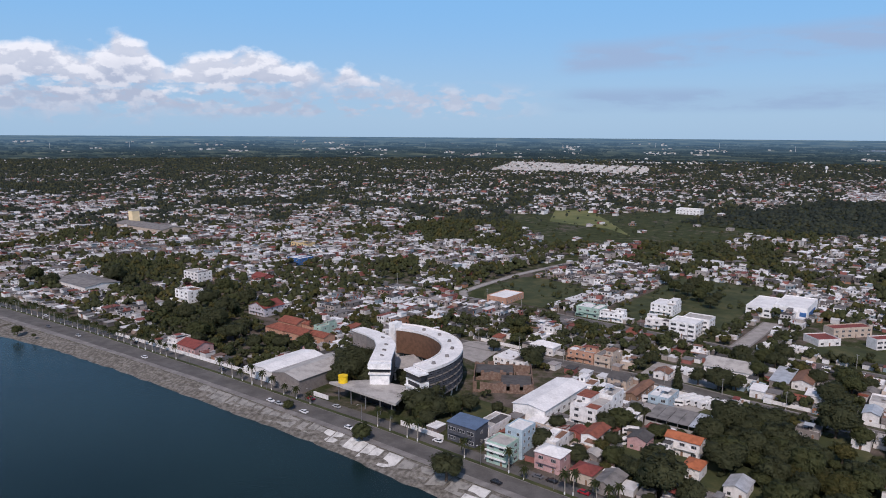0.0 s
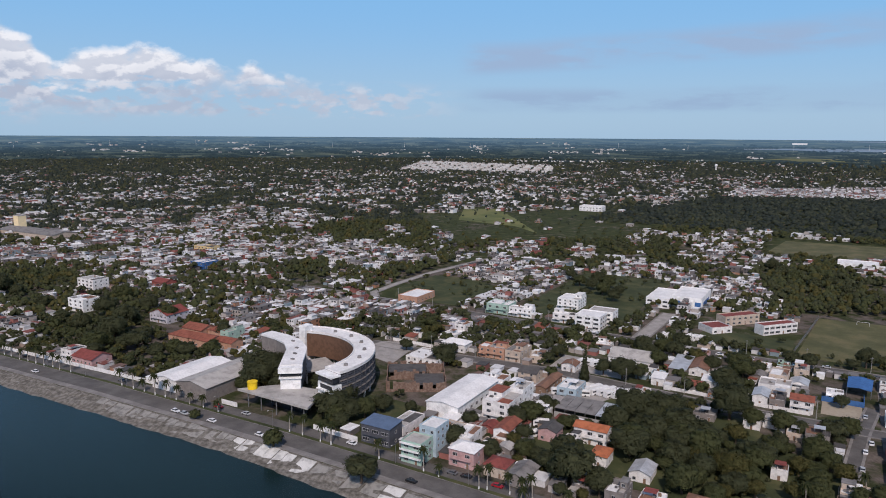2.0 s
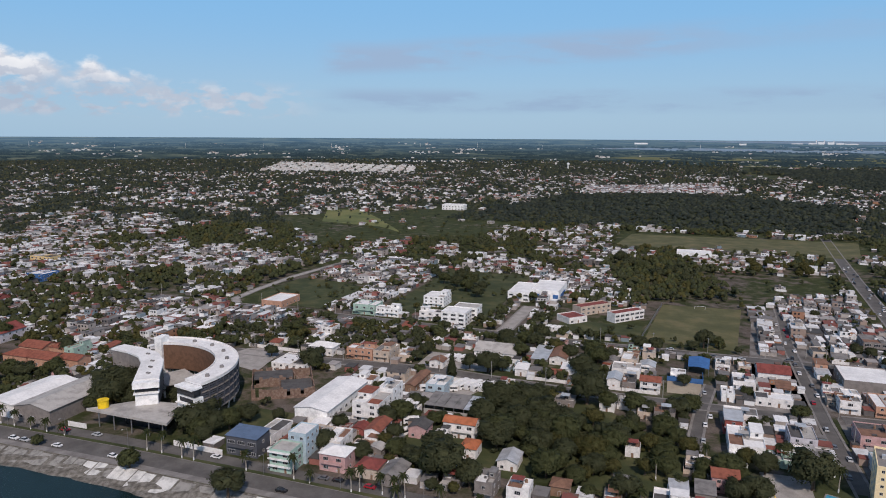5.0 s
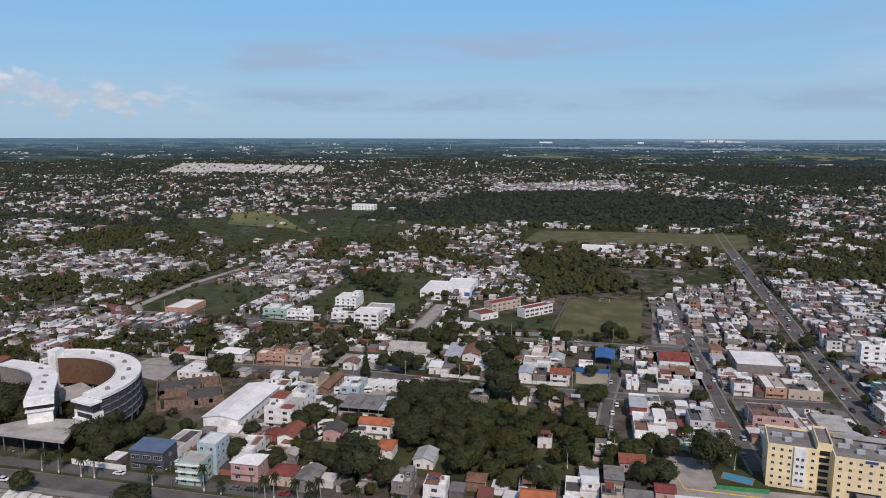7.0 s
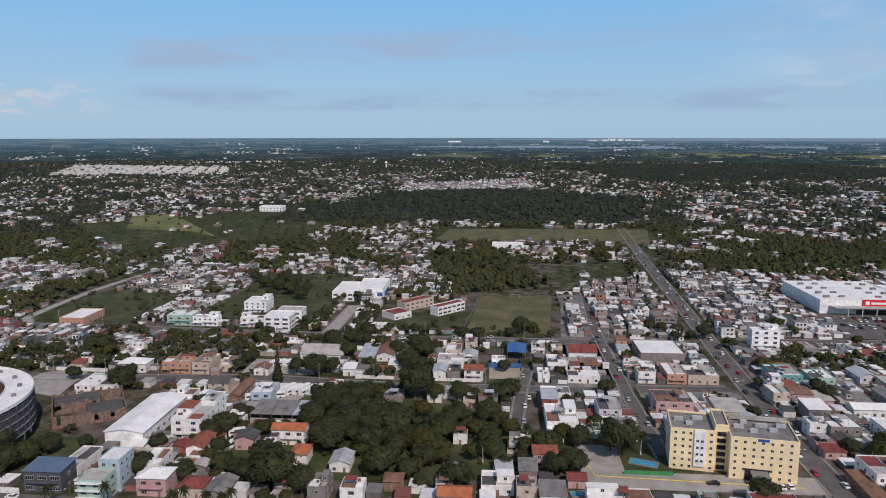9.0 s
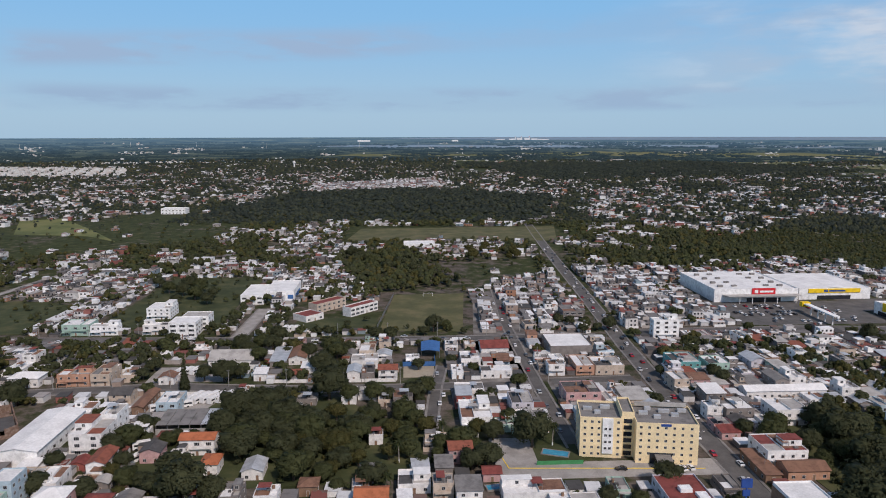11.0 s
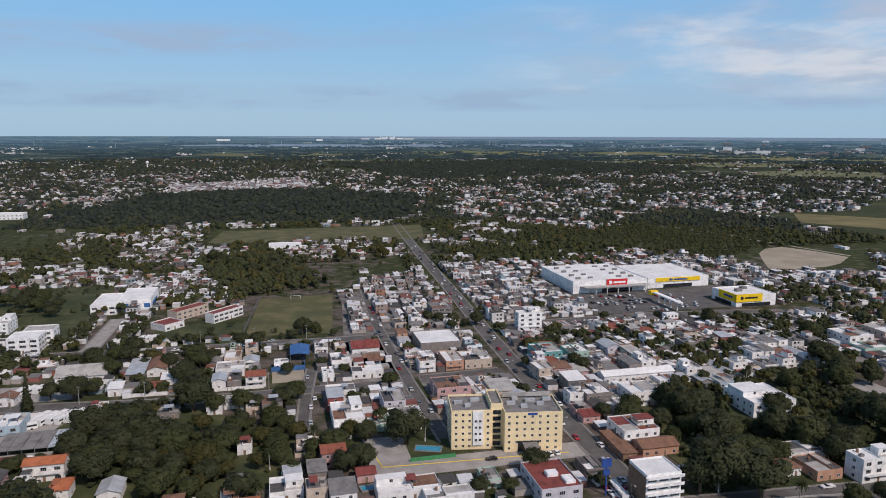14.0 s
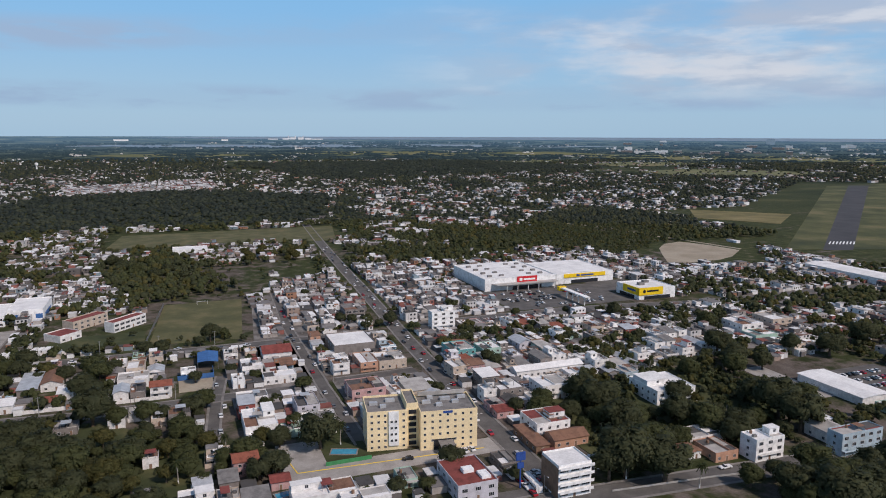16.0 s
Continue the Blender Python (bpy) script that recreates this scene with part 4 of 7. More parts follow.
def block(name, x0, y0, x1, y1, floors, wall, roof, label, category="building", kind="small", gap=3.2, sides="se", fh=2.9, z=0.0):
    """A plain rendered building with a parapet roof and windows."""
    x0, y0, x1, y1 = (q * K for q in (x0, y0, x1, y1))
    taken(x0, y0, x1, y1)
    w, d, h = x1 - x0, y1 - y0, floors * fh + .3
    b = thing(name, label, category, at=pose((x0 + x1) / 2, (y0 + y1) / 2, z))
    part("wall", MB().box(-w / 2, -d / 2, -.3, w / 2, d / 2, h).rim(-w / 2, -d / 2, w / 2, d / 2, h, h + .6, .2), PAINT[wall], b)
    part("roof", MB().box(-w / 2 + .2, -d / 2 + .2, h, w / 2 - .2, d / 2 - .2, h + .08), ROOF[roof], b)
    for s in sides:
        facade(b, s, w, d, floors, kind, gap, s == "s", 0, fh)
    return b


warehouse("warehouse", -245, 186, -229, 216, 6.0, 1.6, False, "white", "white", "low white hall with a stained white roof", "s")
warehouse("warehouse", -229, 185, -212, 228, 7.0, 2.2, False, "grey", "pale", "grey warehouse with a pale roof by the river road", "s")
warehouse("long_shed", -131.5, 219, -118, 254, 6.5, 1.4, False, "bright", "white", "long bright white shed with a white sheet roof", "e")
warehouse("hall", -108 / K, 377 / K, -84 / K, 397 / K, 3.4, 3.2, True, "white", "pale", "grey workshop hall with an arched pale roof")


def hotel():
    taken_plan(54, 209, 96, 236)
    b = thing("hotel", "yellow six-storey hotel with rows of small dark windows", "hotel", at=Matrix.Scale(K, 4) @ pose(75, 220, 0, 0, 0, -9) @ pose(-75, -220, 0))
    h = 13.1
    blocks = [("wing", 57, 214, 70.5, 229, h), ("wing", 74.5, 211, 94, 227, h), ("core", 70.5, 215.5, 74.5, 229, h + 1.6)]
    for nm, x0, y0, x1, y1, z in blocks:
        p = part(nm, MB().box(x0, y0, -.3, x1, y1, z).rim(x0, y0, x1, y1, z, z + .7, .25), PAINT["hotel"], b)
        part("roof", MB().box(x0 + .25, y0 + .25, z, x1 - .25, y1 - .25, z + .08), ROOF["grey"], p)
    part("white_bay", MB().box(64.2, 213.5, 1.6, 67.6, 214, h + .5), PAINT["bright"], b)
    fh = 2.2
    for fl in range(6):
        for x in (58.6, 60.9, 63.1, 69.3):
            part("window", WIN["small"], None, b, at=pose(x, 214, fl * fh + .9) @ Matrix.Scale(.68, 4))
        for x in (65.2, 66.6):
            if 0 < fl < 5:
                part("window", WIN["small"], None, b, at=pose(x, 213.5, fl * fh + .9) @ Matrix.Scale(.68, 4))
        for x in (76, 78.6, 81.2, 83.8, 86.4, 89.0, 91.8):
            if fl > 0 or x < 77 or x > 86:
                part("window", WIN["small"], None, b, at=pose(x, 211, fl * fh + .9) @ Matrix.Scale(.68, 4))
        part("stair_window", MB().box(71.2, 215.35, fl * fh + .6, 73.8, 215.6, fl * fh + 2.0), GLASS, b)
        for y in (217, 221, 225):
            part("window", WIN["small"], None, b, at=pose(57, y, fl * fh + .9, 0, 0, -90))
    part("entrance_roof", MB().box(80.5, 206, 3.0, 85.5, 211, 3.4), ROOF["grey"], b)
    for x in (80.8, 85.2):
        part("entrance_post", MB().box(x - .2, 206.2, -.2, x + .2, 206.6, 3.0), PAINT["white"], b)
    part("entrance_glass", MB().box(79, 210.85, 0, 86, 211.05, 3.8), GLASS, b)
    part("sign", MB().box(82.2, 210.9, 12.8, 85.4, 211, 13.6), PAINT["signblue"], b)
    for x, y, s in ((60, 222, 1.4), (63, 219, 1.0), (66, 224, 1.6), (78, 220, 1.5), (82, 217, 1.1), (85, 222, 1.8), (88, 219, 1.2), (91, 223, 1.4), (80, 224, 1.0)):
        part("roof_unit", MB().box(x - s, y - .7, h + .08, x + s, y + .7, h + 1.1), ROOF["sheet"], b)
    part("roof_screen", MB().box(76, 225.5, h + .7, 93, 226.2, h + 2.0), ROOF["pale"], b)


hotel()


def supermarket():
    taken_plan(188, 410, 300, 486)
    b = thing("supermarket", "long white supermarket hall with a white roof and red sign", "supermarket", at=Matrix.Scale(K, 4))
    part("wall", MB().box(193, 425, -.3, 247, 481, 7.6).rim(193, 425, 247, 481, 7.6, 8.4, .3), PAINT["bright"], b)
    part("roof", gable(53.2, 55.2, 7.9, .9, False, 0, .2), ROOF["white"], b).matrix_basis = pose(220, 453, 0)
    for x in (200, 209, 230, 239):
        for y in (433, 444, 457, 470):
            part("roof_vent", MB().box(x - 1.6, y - .8, 8.0, x + 1.6, y + .8, 9.4), ROOF["grey"], b)
    part("entrance_roof", MB().prism([(200, 419), (246, 419), (247, 425), (198, 425)], 4.6, 5.0), ROOF["pale"], b)
    for x in (207, 215, 223, 231, 243):
        part("post", MB().tube(x, 419.6, -.2, 4.6, .25, .25, 8), PAINT["white"], b)
    s = part("sign", MB().box(217, 424.4, 4.6, 232, 425, 8.8), PAINT["signred"], b, "red sign board with white marks")
    part("sign_mark", MB().box(218.6, 424.3, 5.7, 220.8, 424.4, 7.8).box(221.8, 424.3, 6.1, 230.6, 424.4, 7.3), PAINT["bright"], s)
    part("door_glass", MB().box(214, 424.85, 0, 236, 425.05, 2.6), GLASS, b)
    c = thing("store", "white store hall with a yellow sign band", "store", at=Matrix.Scale(K, 4))
    part("wall", MB().box(250, 429, -.3, 297, 476, 6.8).rim(250, 429, 297, 476, 6.8, 7.4, .3), PAINT["bright"], c)
    part("roof", gable(46.2, 46.2, 7.0, .8, False, 0, .2), ROOF["white"], c).matrix_basis = pose(273.5, 452.5, 0)
    s = part("sign", MB().box(256, 428.5, 4.4, 290, 429, 7.0), PAINT["signyellow"], c, "yellow sign band with dark marks")
    part("sign_mark", MB().box(266, 428.4, 5.0, 268.6, 428.5, 6.4).box(269.4, 428.4, 5.1, 280, 428.5, 6.2), PAINT["signblue"], s)
    part("door_glass", MB().box(262, 428.85, 0, 284, 429.05, 2.6), GLASS, c)
    e = thing("store", "white corner store with yellow upper walls", "store", at=Matrix.Scale(K, 4))
    taken_plan(270, 366, 306, 402)
    part("wall", MB().box(276, 369, -.3, 304, 394, 6.6).rim(276, 369, 304, 394, 6.6, 7.2, .3), PAINT["bright"], e)
    part("roof", MB().box(276.3, 369.3, 6.6, 303.7, 393.7, 6.75), ROOF["white"], e)
    part("sign", MB().box(275.6, 384, 3.2, 276, 392, 7.4), PAINT["bright"], e)
    s = part("sign", MB().box(275.5, 368.5, 3.0, 294, 369, 7.8), PAINT["signyellow"], e, "yellow sign wall with black marks")
    part("sign_mark", MB().tube(0, 0, 0, .12, 1.1, 1.1, 14, pose(279.5, 368.5, 5.4, 90)).box(281.5, 368.4, 4.9, 290.5, 368.5, 6.0), RUBBER, s)
    s = part("sign", MB().box(275.4, 369.2, 3.0, 275.9, 386, 7.8), PAINT["signyellow"], e, "yellow sign wall with dark marks")
    part("sign_mark", MB().box(275.3, 372, 4.9, 275.4, 381, 6.2), PAINT["signblue"], s)
    part("shop_glass", MB().box(280, 368.85, 0, 300, 369.05, 2.2).box(275.85, 374, 0, 276.05, 390, 2.2), GLASS, e)
    part("roof_unit", MB().box(284, 380, 6.75, 288, 383, 8.4), ROOF["grey"], e)
    part("roof_unit", MB().box(292, 386, 6.75, 296, 389, 8.2), ROOF["grey"], e)
    flat("car_park", rect(188, 371, 273, 425), -.3, .05, ASPHALT, "dark asphalt car park of the supermarket", "car park")
    flat("car_park", rect(273, 398, 306, 429), -.3, .05, ASPHALT, "dark asphalt car park of the store", "car park")
    taken_plan(186, 368, 308, 429)
    g = thing("fuel_canopy", "long white fuel station canopy with a yellow end", "canopy", at=Matrix.Scale(K, 4))
    part("canopy_roof", MB().box(234, 366, 5.2, 237.4, 397, 5.8), PAINT["bright"], g)
    part("canopy_end", MB().box(233, 395.5, 3.8, 238.2, 398.5, 6.4), PAINT["signyellow"], g, "yellow canopy end")
    for y in (369, 376, 383, 390):
        part("post", MB().box(235.2, y - .2, -.1, 235.8, y + .2, 5.0), PAINT["white"], g)


supermarket()

# sports ground
flat("pitch", [(-15, 372), (30, 368), (38, 460), (-8, 458)], -.3, .05, PITCH, "worn green grass sports pitch", "pitch")
taken_plan(-16, 366, 40, 464)
flat("lawn", rect(-62, 362, -17, 400), -.3, .05, GRASS, "green lawn beside the school", "lawn")
flat("car_park", rect(28, 202, 100, 213), -.3, .06, LOT, "pale paved hotel car park", "car park")
flat("car_park", rect(28, 213, 42, 232), -.3, .06, LOT, "pale paved hotel car park", "car park")
taken_plan(26, 198, 100, 236)
flat("runway", [(a / K, b / K) for a, b in ((664, 568), (695, 556), (1622, 1272), (1574, 1290))], -.3, .12, TARMAC, "dark asphalt runway across green grass", "runway")
flat("airfield_grass", [(a / K, b / K) for a, b in ((628, 585), (741, 545), (1900, 1330), (1514, 1300))], -.3, .03, AIRGRASS, "patchy green and dry airfield grass", "lawn")
flat("sand_lot", [(a / K, b / K) for a, b in ((502, 640), (528, 664), (556, 672), (570, 640), (577, 599), (540, 570), (514, 559), (470, 556), (455, 566), (476, 600))], -.3, .05, SAND, "bare pale sand lot", "ground")
flat("green_plot", [(-250, 376), (-206, 376), (-206, 440), (-237, 455), (-264, 452), (-264, 400)], -.3, .05, GRASS, "open green grass plot with scrub", "lawn")
flat("green_plot", rect(-170, 385, -104, 520), -.3, .05, GRASS, "open green grass plot with scrub", "lawn")
BRIGHTGRASS = surface("sunlit_meadow", [(0, (.08, .095, .032)), (.5, (.135, .148, .05)), (1, (.19, .18, .07))], 0.02, 0.95, 10.0, 0.4)
flat("meadow", [(a / K, b / K) for a, b in ((-563, 1060), (-513, 1087), (-420, 960), (-341, 843), (-395, 893), (-495, 915))], -.3, .05, BRIGHTGRASS, "sunlit yellow-green meadow on a rise", "lawn")
flat("meadow", [(-60, 700), (150, 690), (170, 800), (-50, 790)], -.3, .05, PITCH, "open green meadow", "lawn")
for q in ((520, 400, 720, 560), (600, 560, 760, 700), (-276, 374, -204, 454), (-172, 383, -102, 522), (-60, 690, 170, 800)):
    taken_plan(*q)
block("school", -45 / K, 487 / K, -18 / K, 495 / K, 2, "white", "red", "white two-storey school wing with a dark red roof", "school", "band", 4.2, "se").matrix_basis = pose(-32.5, 491, 0, 0, 0, 48.5)
block("school", -72 / K, 497 / K, -44 / K, 506 / K, 2, "cream", "red", "cream school wing with a dark red roof", "school", "wide", 4.2, "se").matrix_basis = pose(-57, 503, 0, 0, 0, 48.5)
block("school", -75 / K, 468 / K, -60 / K, 482 / K, 1, "white", "red", "low white school hall with a dark red roof", "school", "wide", 4.2, "se", 3.6).matrix_basis = pose(-67, 475, 0, 0, 0, 46)
block("sports_hall", -103, 436, -89, 468, 2, "bright", "white", "bright white office wing of a sports hall", "hall", "band", 4.0, "se", 3.2)
hall = block("sports_hall", -89, 442, -71, 474, 2, "bright", "white", "white sports hall with blue wall panels", "hall", "band", 30, "", 4.0)
for q in (-6.5, -1.0, 6.0):
    part("blue_panel", MB().box(q, -19.2, .2, q + 4.2, -19.05, 5.6), PAINT["blue"], hall, "blue wall panel")
part("blue_panel", MB().box(10.72, -12, .2, 10.9, 10, 4.6), PAINT["blue"], hall, "blue wall panel")
vil = block("villa", -124, 365, -110, 378, 3, "bright", "white", "bright white three-storey villa on a green plot", "house", "band", 4.2)
block("villa", -121, 378.5, -107, 389, 3, "bright", "pale", "white villa annex with a terracotta stair house", "house", "wide", 4.2)
block("hut", -242, 368, -228, 390, 1, "orange", "white", "long brick hut with a white roof", "hut", "small", 4.2, "se", 4.2)
mint = block("apartment_block", -118.5, 181.5, -111, 189, 3, "mint", "pale", "mint green three-storey house with white balconies", "house", "wide", 3.0, "se", 2.7)
for i in range(3):
    part("balcony", MB().box(-4.6, -5.6, 2.5 + 2.7 * i, 4.6, -4.45, 2.75 + 2.7 * i).box(-4.6, -5.6, 2.75 + 2.7 * i, 4.6, -5.45, 3.3 + 2.7 * i), PAINT["bright"], mint, "white balcony")
block("apartment_block", -116.5, 189.5, -110, 198, 4, "sky", "white", "pale four-storey house behind a mint green one", "house", "small", 2.6, "se", 2.8)
off = block("apartment_block", 100, 167, 111, 177, 4, "bright", "white", "four-storey white house with balconies beside the avenue", "house", "band", 3.6, "s")
part("side_wall", MB().box(-6.75, -5.9, -.1, -6.6, 5.9, 11.4), PAINT["brown"], off, "bare brown side wall")
for i in range(4):
    part("balcony", MB().box(-6.8, -7.6, 2.5 + 2.9 * i, 6.8, -5.9, 2.7 + 2.9 * i).box(-6.8, -7.6, 2.7 + 2.9 * i, 6.8, -7.45, 3.6 + 2.9 * i), PAINT["bright"], off, "white balcony")
block("flat_hall", 68, 321, 88, 343, 2, "grey", "white", "grey hall with a plain white roof", "hall", "small", 6, "w")

SHRUBS = []
FIELDMAT = surface("dry_grass", [(0, (.10, .09, .04)), (.5, (.17, .145, .06)), (1, (.24, .19, .09))], .02, .95, 8)

# ---- river bank ----


def bank():
    """Stone slope with broken concrete slabs, and a parapet walk above it."""
    rng = random.Random(3)
    xs = [x * 1.0 for x in range(-620, 320, 6)]
    mb = MB()
    rows = []
    for x in xs:
        s, b = along(SHORE, x), along(BANK, x)
        rows.append([(x + rng.uniform(-1, 1), s - 3 + (b - s + 3) * u + rng.uniform(-.5, .5) * (0 < u < 1), -3.0 + 3.06 * u + rng.uniform(-.1, .35) * (0 < u < 1)) for u in (0, .17, .34, .5, .66, .83, 1)])
    for i in range(len(rows) - 1):
        for j in range(6):
            mb.add([rows[i][j], rows[i + 1][j], rows[i + 1][j + 1], rows[i][j + 1]], [(0, 1, 2, 3)])
    tagged(part("stone_bank", mb, STONE), "grey stone-pitched river bank, worn and broken", "river bank", "", "structure")
    for x0, x1, n in ((-300, -228, 12), (-226, -178, 10), (-176, -60, 14), (-58, 40, 8)):
        for k in range(n):
            x = x0 + (x1 - x0) * (k + .5) / n + rng.uniform(-.6, .6)
            s, b = along(SHORE, x), along(BANK, x)
            white = -212 < x < -166 and k % 4 != 1 or rng.random() < .06
            w = (x1 - x0) / n * (.5 if white else .46) * rng.uniform(.8, 1.0)
            u0, u1 = rng.uniform(.18, .4), rng.uniform(.85, .98)
            if white or -222 < x < -150 and k % 2:
                u0 = .05
            q = [(x - w, s + (b - s) * u0), (x + w, s + (b - s) * (u0 + rng.uniform(-.05, .05))), (x + w, s + (b - s) * u1), (x - w, s + (b - s) * u1)]
            z = [-2.75 + 2.75 * (p[1] - s) / (b - s) + .42 for p in q]
            v = [(*p, zz) for p, zz in zip(q, z)] + [(*p, zz - .5) for p, zz in zip(q, z)]
            tagged(part("bank_slab", MB().add(v, [(0, 1, 2, 3), (7, 6, 5, 4), (0, 4, 5, 1), (1, 5, 6, 2), (2, 6, 7, 3), (3, 7, 4, 0)]), SLAB if white else OLDSLAB), "pale broken concrete slab on the river bank" if white else "grey weathered concrete slab on the river bank", "concrete slab", "bank slabs")


bank()
walkw = [(x, along(BANK, x * K) / K + 1.6) for x in range(-520, 300, 20)]
road("river_walk", walkw, 2.6, "narrow grey concrete walk above the river bank", PAVING, 0.16, False, "pavement")

# palms and street lamps between the road and the houses
VERGE = [(px, py + 2.4) for px, py in OLD]
road("median", [(px, py + 2.4) for px, py in OLD[1:]], 1.5, "narrow grassy median with palms", GRASS, 0.2, False, "verge")
vr = random.Random(17)
for x in [-478 + 6.2 * i for i in range(31)] + [-257, -250, -244, -236, -230, -224, -216, -208, -200, -165, -160, -150, -146, -125, -109, -103, -88, -74, -60, -48, -30, -12, 10, 40, 62]:
    palm((x + vr.uniform(-1, 1)) * K, along(VERGE, x * K) + vr.uniform(-.4, .4), vr.randrange(3), vr.uniform(.85, 1.15))


def lamp_template():
    t = thing("street_lamp", "tall grey steel street lamp with one arm", "street lamp", "street lamps", at=pose(0, 0, -500))
    part("pole", MB().tube(0, 0, -.1, 8.0, .1, .06, 8), STEEL, t)
    part("arm", MB().rod((0, 0, 7.9), (0, -2.2, 8.5), .05, .04, 6), STEEL, t)
    part("lamp_head", MB().box(-.16, -2.9, 8.42, .16, -2.1, 8.58), FRAME, t)
    return t


LAMP = lamp_template()
for i in range(22):
    x = -470 + i * 27
    copy_thing(LAMP, pose(x * K, along(VERGE, x * K), 0))
for i in range(18):
    y = 186 + i * 16
    copy_thing(LAMP, pose((along([(160, 103), (235, 104), (336, 109), (450, 117), (579, 125)], y * K) / K + (7.6 if i % 2 else -7.6)) * K, y * K, 0, 0, 0, 90 if i % 2 == 0 else -90))

# ---- vehicles ----


def car_template(paint, kind="car"):
    L, W = (4.4, 1.75) if kind == "car" else (5.2, 1.85)
    t = thing("car" if kind == "car" else "pickup_truck", f"{paint} " + ("parked saloon car with dark windows" if kind == "car" else "pickup truck with an open bed"), "car", "parked cars", at=pose(0, 0, -500))
    prof = [(-L / 2, .35), (L / 2, .35), (L / 2, .72), (L / 2 - .15, .86), (L * .22, .95), (-L * .42, .98), (-L / 2, .85)]
    def extrude(pts, w0, w1=None):
        n = len(pts)
        return MB().add([(x, -w0, z) for x, z in pts] + [(x, w0, z) for x, z in pts], [tuple(range(n)), tuple(range(n, 2 * n))[::-1]] + [(i, n + i, n + (i + 1) % n, (i + 1) % n) for i in range(n)])
    part("body", extrude(prof, W / 2), CAR[paint], t)
    c0, c1 = (-L * .40, L * .24) if kind == "car" else (-L * .08, L * .24)
    def cabin(k, z0, z1):
        a = [(c0, -W / 2 + .06, z0), (c1, -W / 2 + .06, z0), (c1, W / 2 - .06, z0), (c0, W / 2 - .06, z0)]
        b = [(c0 + .55, -W / 2 + .2, z1), (c1 - .75, -W / 2 + .2, z1), (c1 - .75, W / 2 - .2, z1), (c0 + .55, W / 2 - .2, z1)]
        return MB().add(a + b, [(3, 2, 1, 0), (4, 5, 6, 7), (0, 1, 5, 4), (1, 2, 6, 5), (2, 3, 7, 6), (3, 0, 4, 7)])
    part("window_band", cabin(1, .94, 1.42), GLASS, t)
    part("cabin_roof", MB().box(c0 + .5, -W / 2 + .19, 1.41, c1 - .7, W / 2 - .19, 1.48), CAR[paint], t)
    for sx in (-1, 1):
        for sy in (-1, 1):
            part("wheel", MB().tube(0, 0, -.1, .1, .32, .32, 12, pose(sx * L * .31, sy * (W / 2 - .08), .3, 90)), RUBBER, t)
    return t


def bus_template(L=11.5):
    t = thing("bus", "white bus with a band of dark windows", "bus", "parked buses", at=pose(0, 0, -500))
    part("body", MB().box(-L / 2, -1.25, .4, L / 2, 1.25, 3.0), CAR["white"], t)
    part("window_band", MB().box(-L / 2 + .6, -1.27, 1.6, L / 2 - .3, 1.27, 2.4).box(L / 2 - .02, -1.1, 1.3, L / 2 + .02, 1.1, 2.5), GLASS, t)
    part("roof", MB().box(-L / 2 + .1, -1.15, 3.0, L / 2 - .1, 1.15, 3.12).box(-1.5, -.8, 3.12, 1.5, .8, 3.35), ROOF["white"], t)
    for sx in (-.32, .3):
        for sy in (-1, 1):
            part("wheel", MB().tube(0, 0, -.13, .13, .48, .48, 12, pose(sx * L, sy * 1.14, .46, 90)), RUBBER, t)
    return t


CARS = [car_template(p) for p in ("white", "silver", "black", "red", "grey", "silver", "white")] + [car_template("white", "pickup")]
BUS, VAN = bus_template(), bus_template(7.0)
cr = random.Random(9)


def car(x, y, heading, k=None):
    return copy_thing(CARS[cr.randrange(8) if k is None else k], pose(x, y, .07, 0, 0, heading))


for x, lane, k in ((-330, 3, 2), (-305, -3, 0), (-262, 3, 4), (-215, -3.4, 6), (-210, -3.4, 1), (-204, 3, 3), (-196, -3, 0), (-190, 3.3, 1), (-172, -3.2, 0), (-140, 3.4, 0), (-118, 3.4, 1), (-112, 3.6, 2), (-108, -2.8, 2), (-100, 3.4, 4), (-95, 3.6, 2), (-84, 3.5, 3), (-66, -3, 7), (-60, 3, 6), (-35, -3, 1), (-5, 3, 4), (28, -3, 0), (52, 3, 1), (160, 2, 7), (-365, -3, 1), (-420, 3, 0), (-395, -3, 4)):
    car(x * K, along(OLD, x * K) + (-3.8 + lane * .75 if lane < 0 or x > 100 else 7.0 + (lane - 3) * 1.5), cr.choice((-2, 178)), k)
AVE = [(174, 103), (235, 104), (336, 109), (450, 117), (579, 125), (700, 134)]
for i in range(44):
    y = 196 + i * 10.4 + cr.uniform(-3, 3)
    side = cr.choice((-3.5, 3.5, 3.5, -1.5, 1.5))
    car(along([(a, b) for a, b in AVE], y * K) + side, y * K, 88 + (180 if side < 0 else 0))
for i in range(16):
    y = 236 + i * 13 + cr.uniform(-3, 3)
    if not 280 < y < 292:
        car(55.5 * K + cr.choice((-1.7, 1.7)), y * K, 90)
for x, y in ((11.5, 265), (13.5, 274), (12, 300), (10.5, 250)):
    car(x * K + 1.4, y * K, 90)
for i in range(18):
    car((-190 + i * 16 + cr.uniform(-4, 4)) * K, 356.5 * K + cr.choice((-3, 3)), cr.choice((0, 180)))
for row_y in (377, 383, 392, 398, 407, 413):
    for i in range(20):
        x = 194 + i * 3.3
        if not 229 < x < 241 and cr.random() < (.62 if row_y > 390 else .28):
            car(x * K, row_y * K, 90)
for i in range(6):
    car((86 + i * .01) * K + 18.5, 204 + i * 3.0, 2, (0, 6, 0, 3, 1, 5)[i])
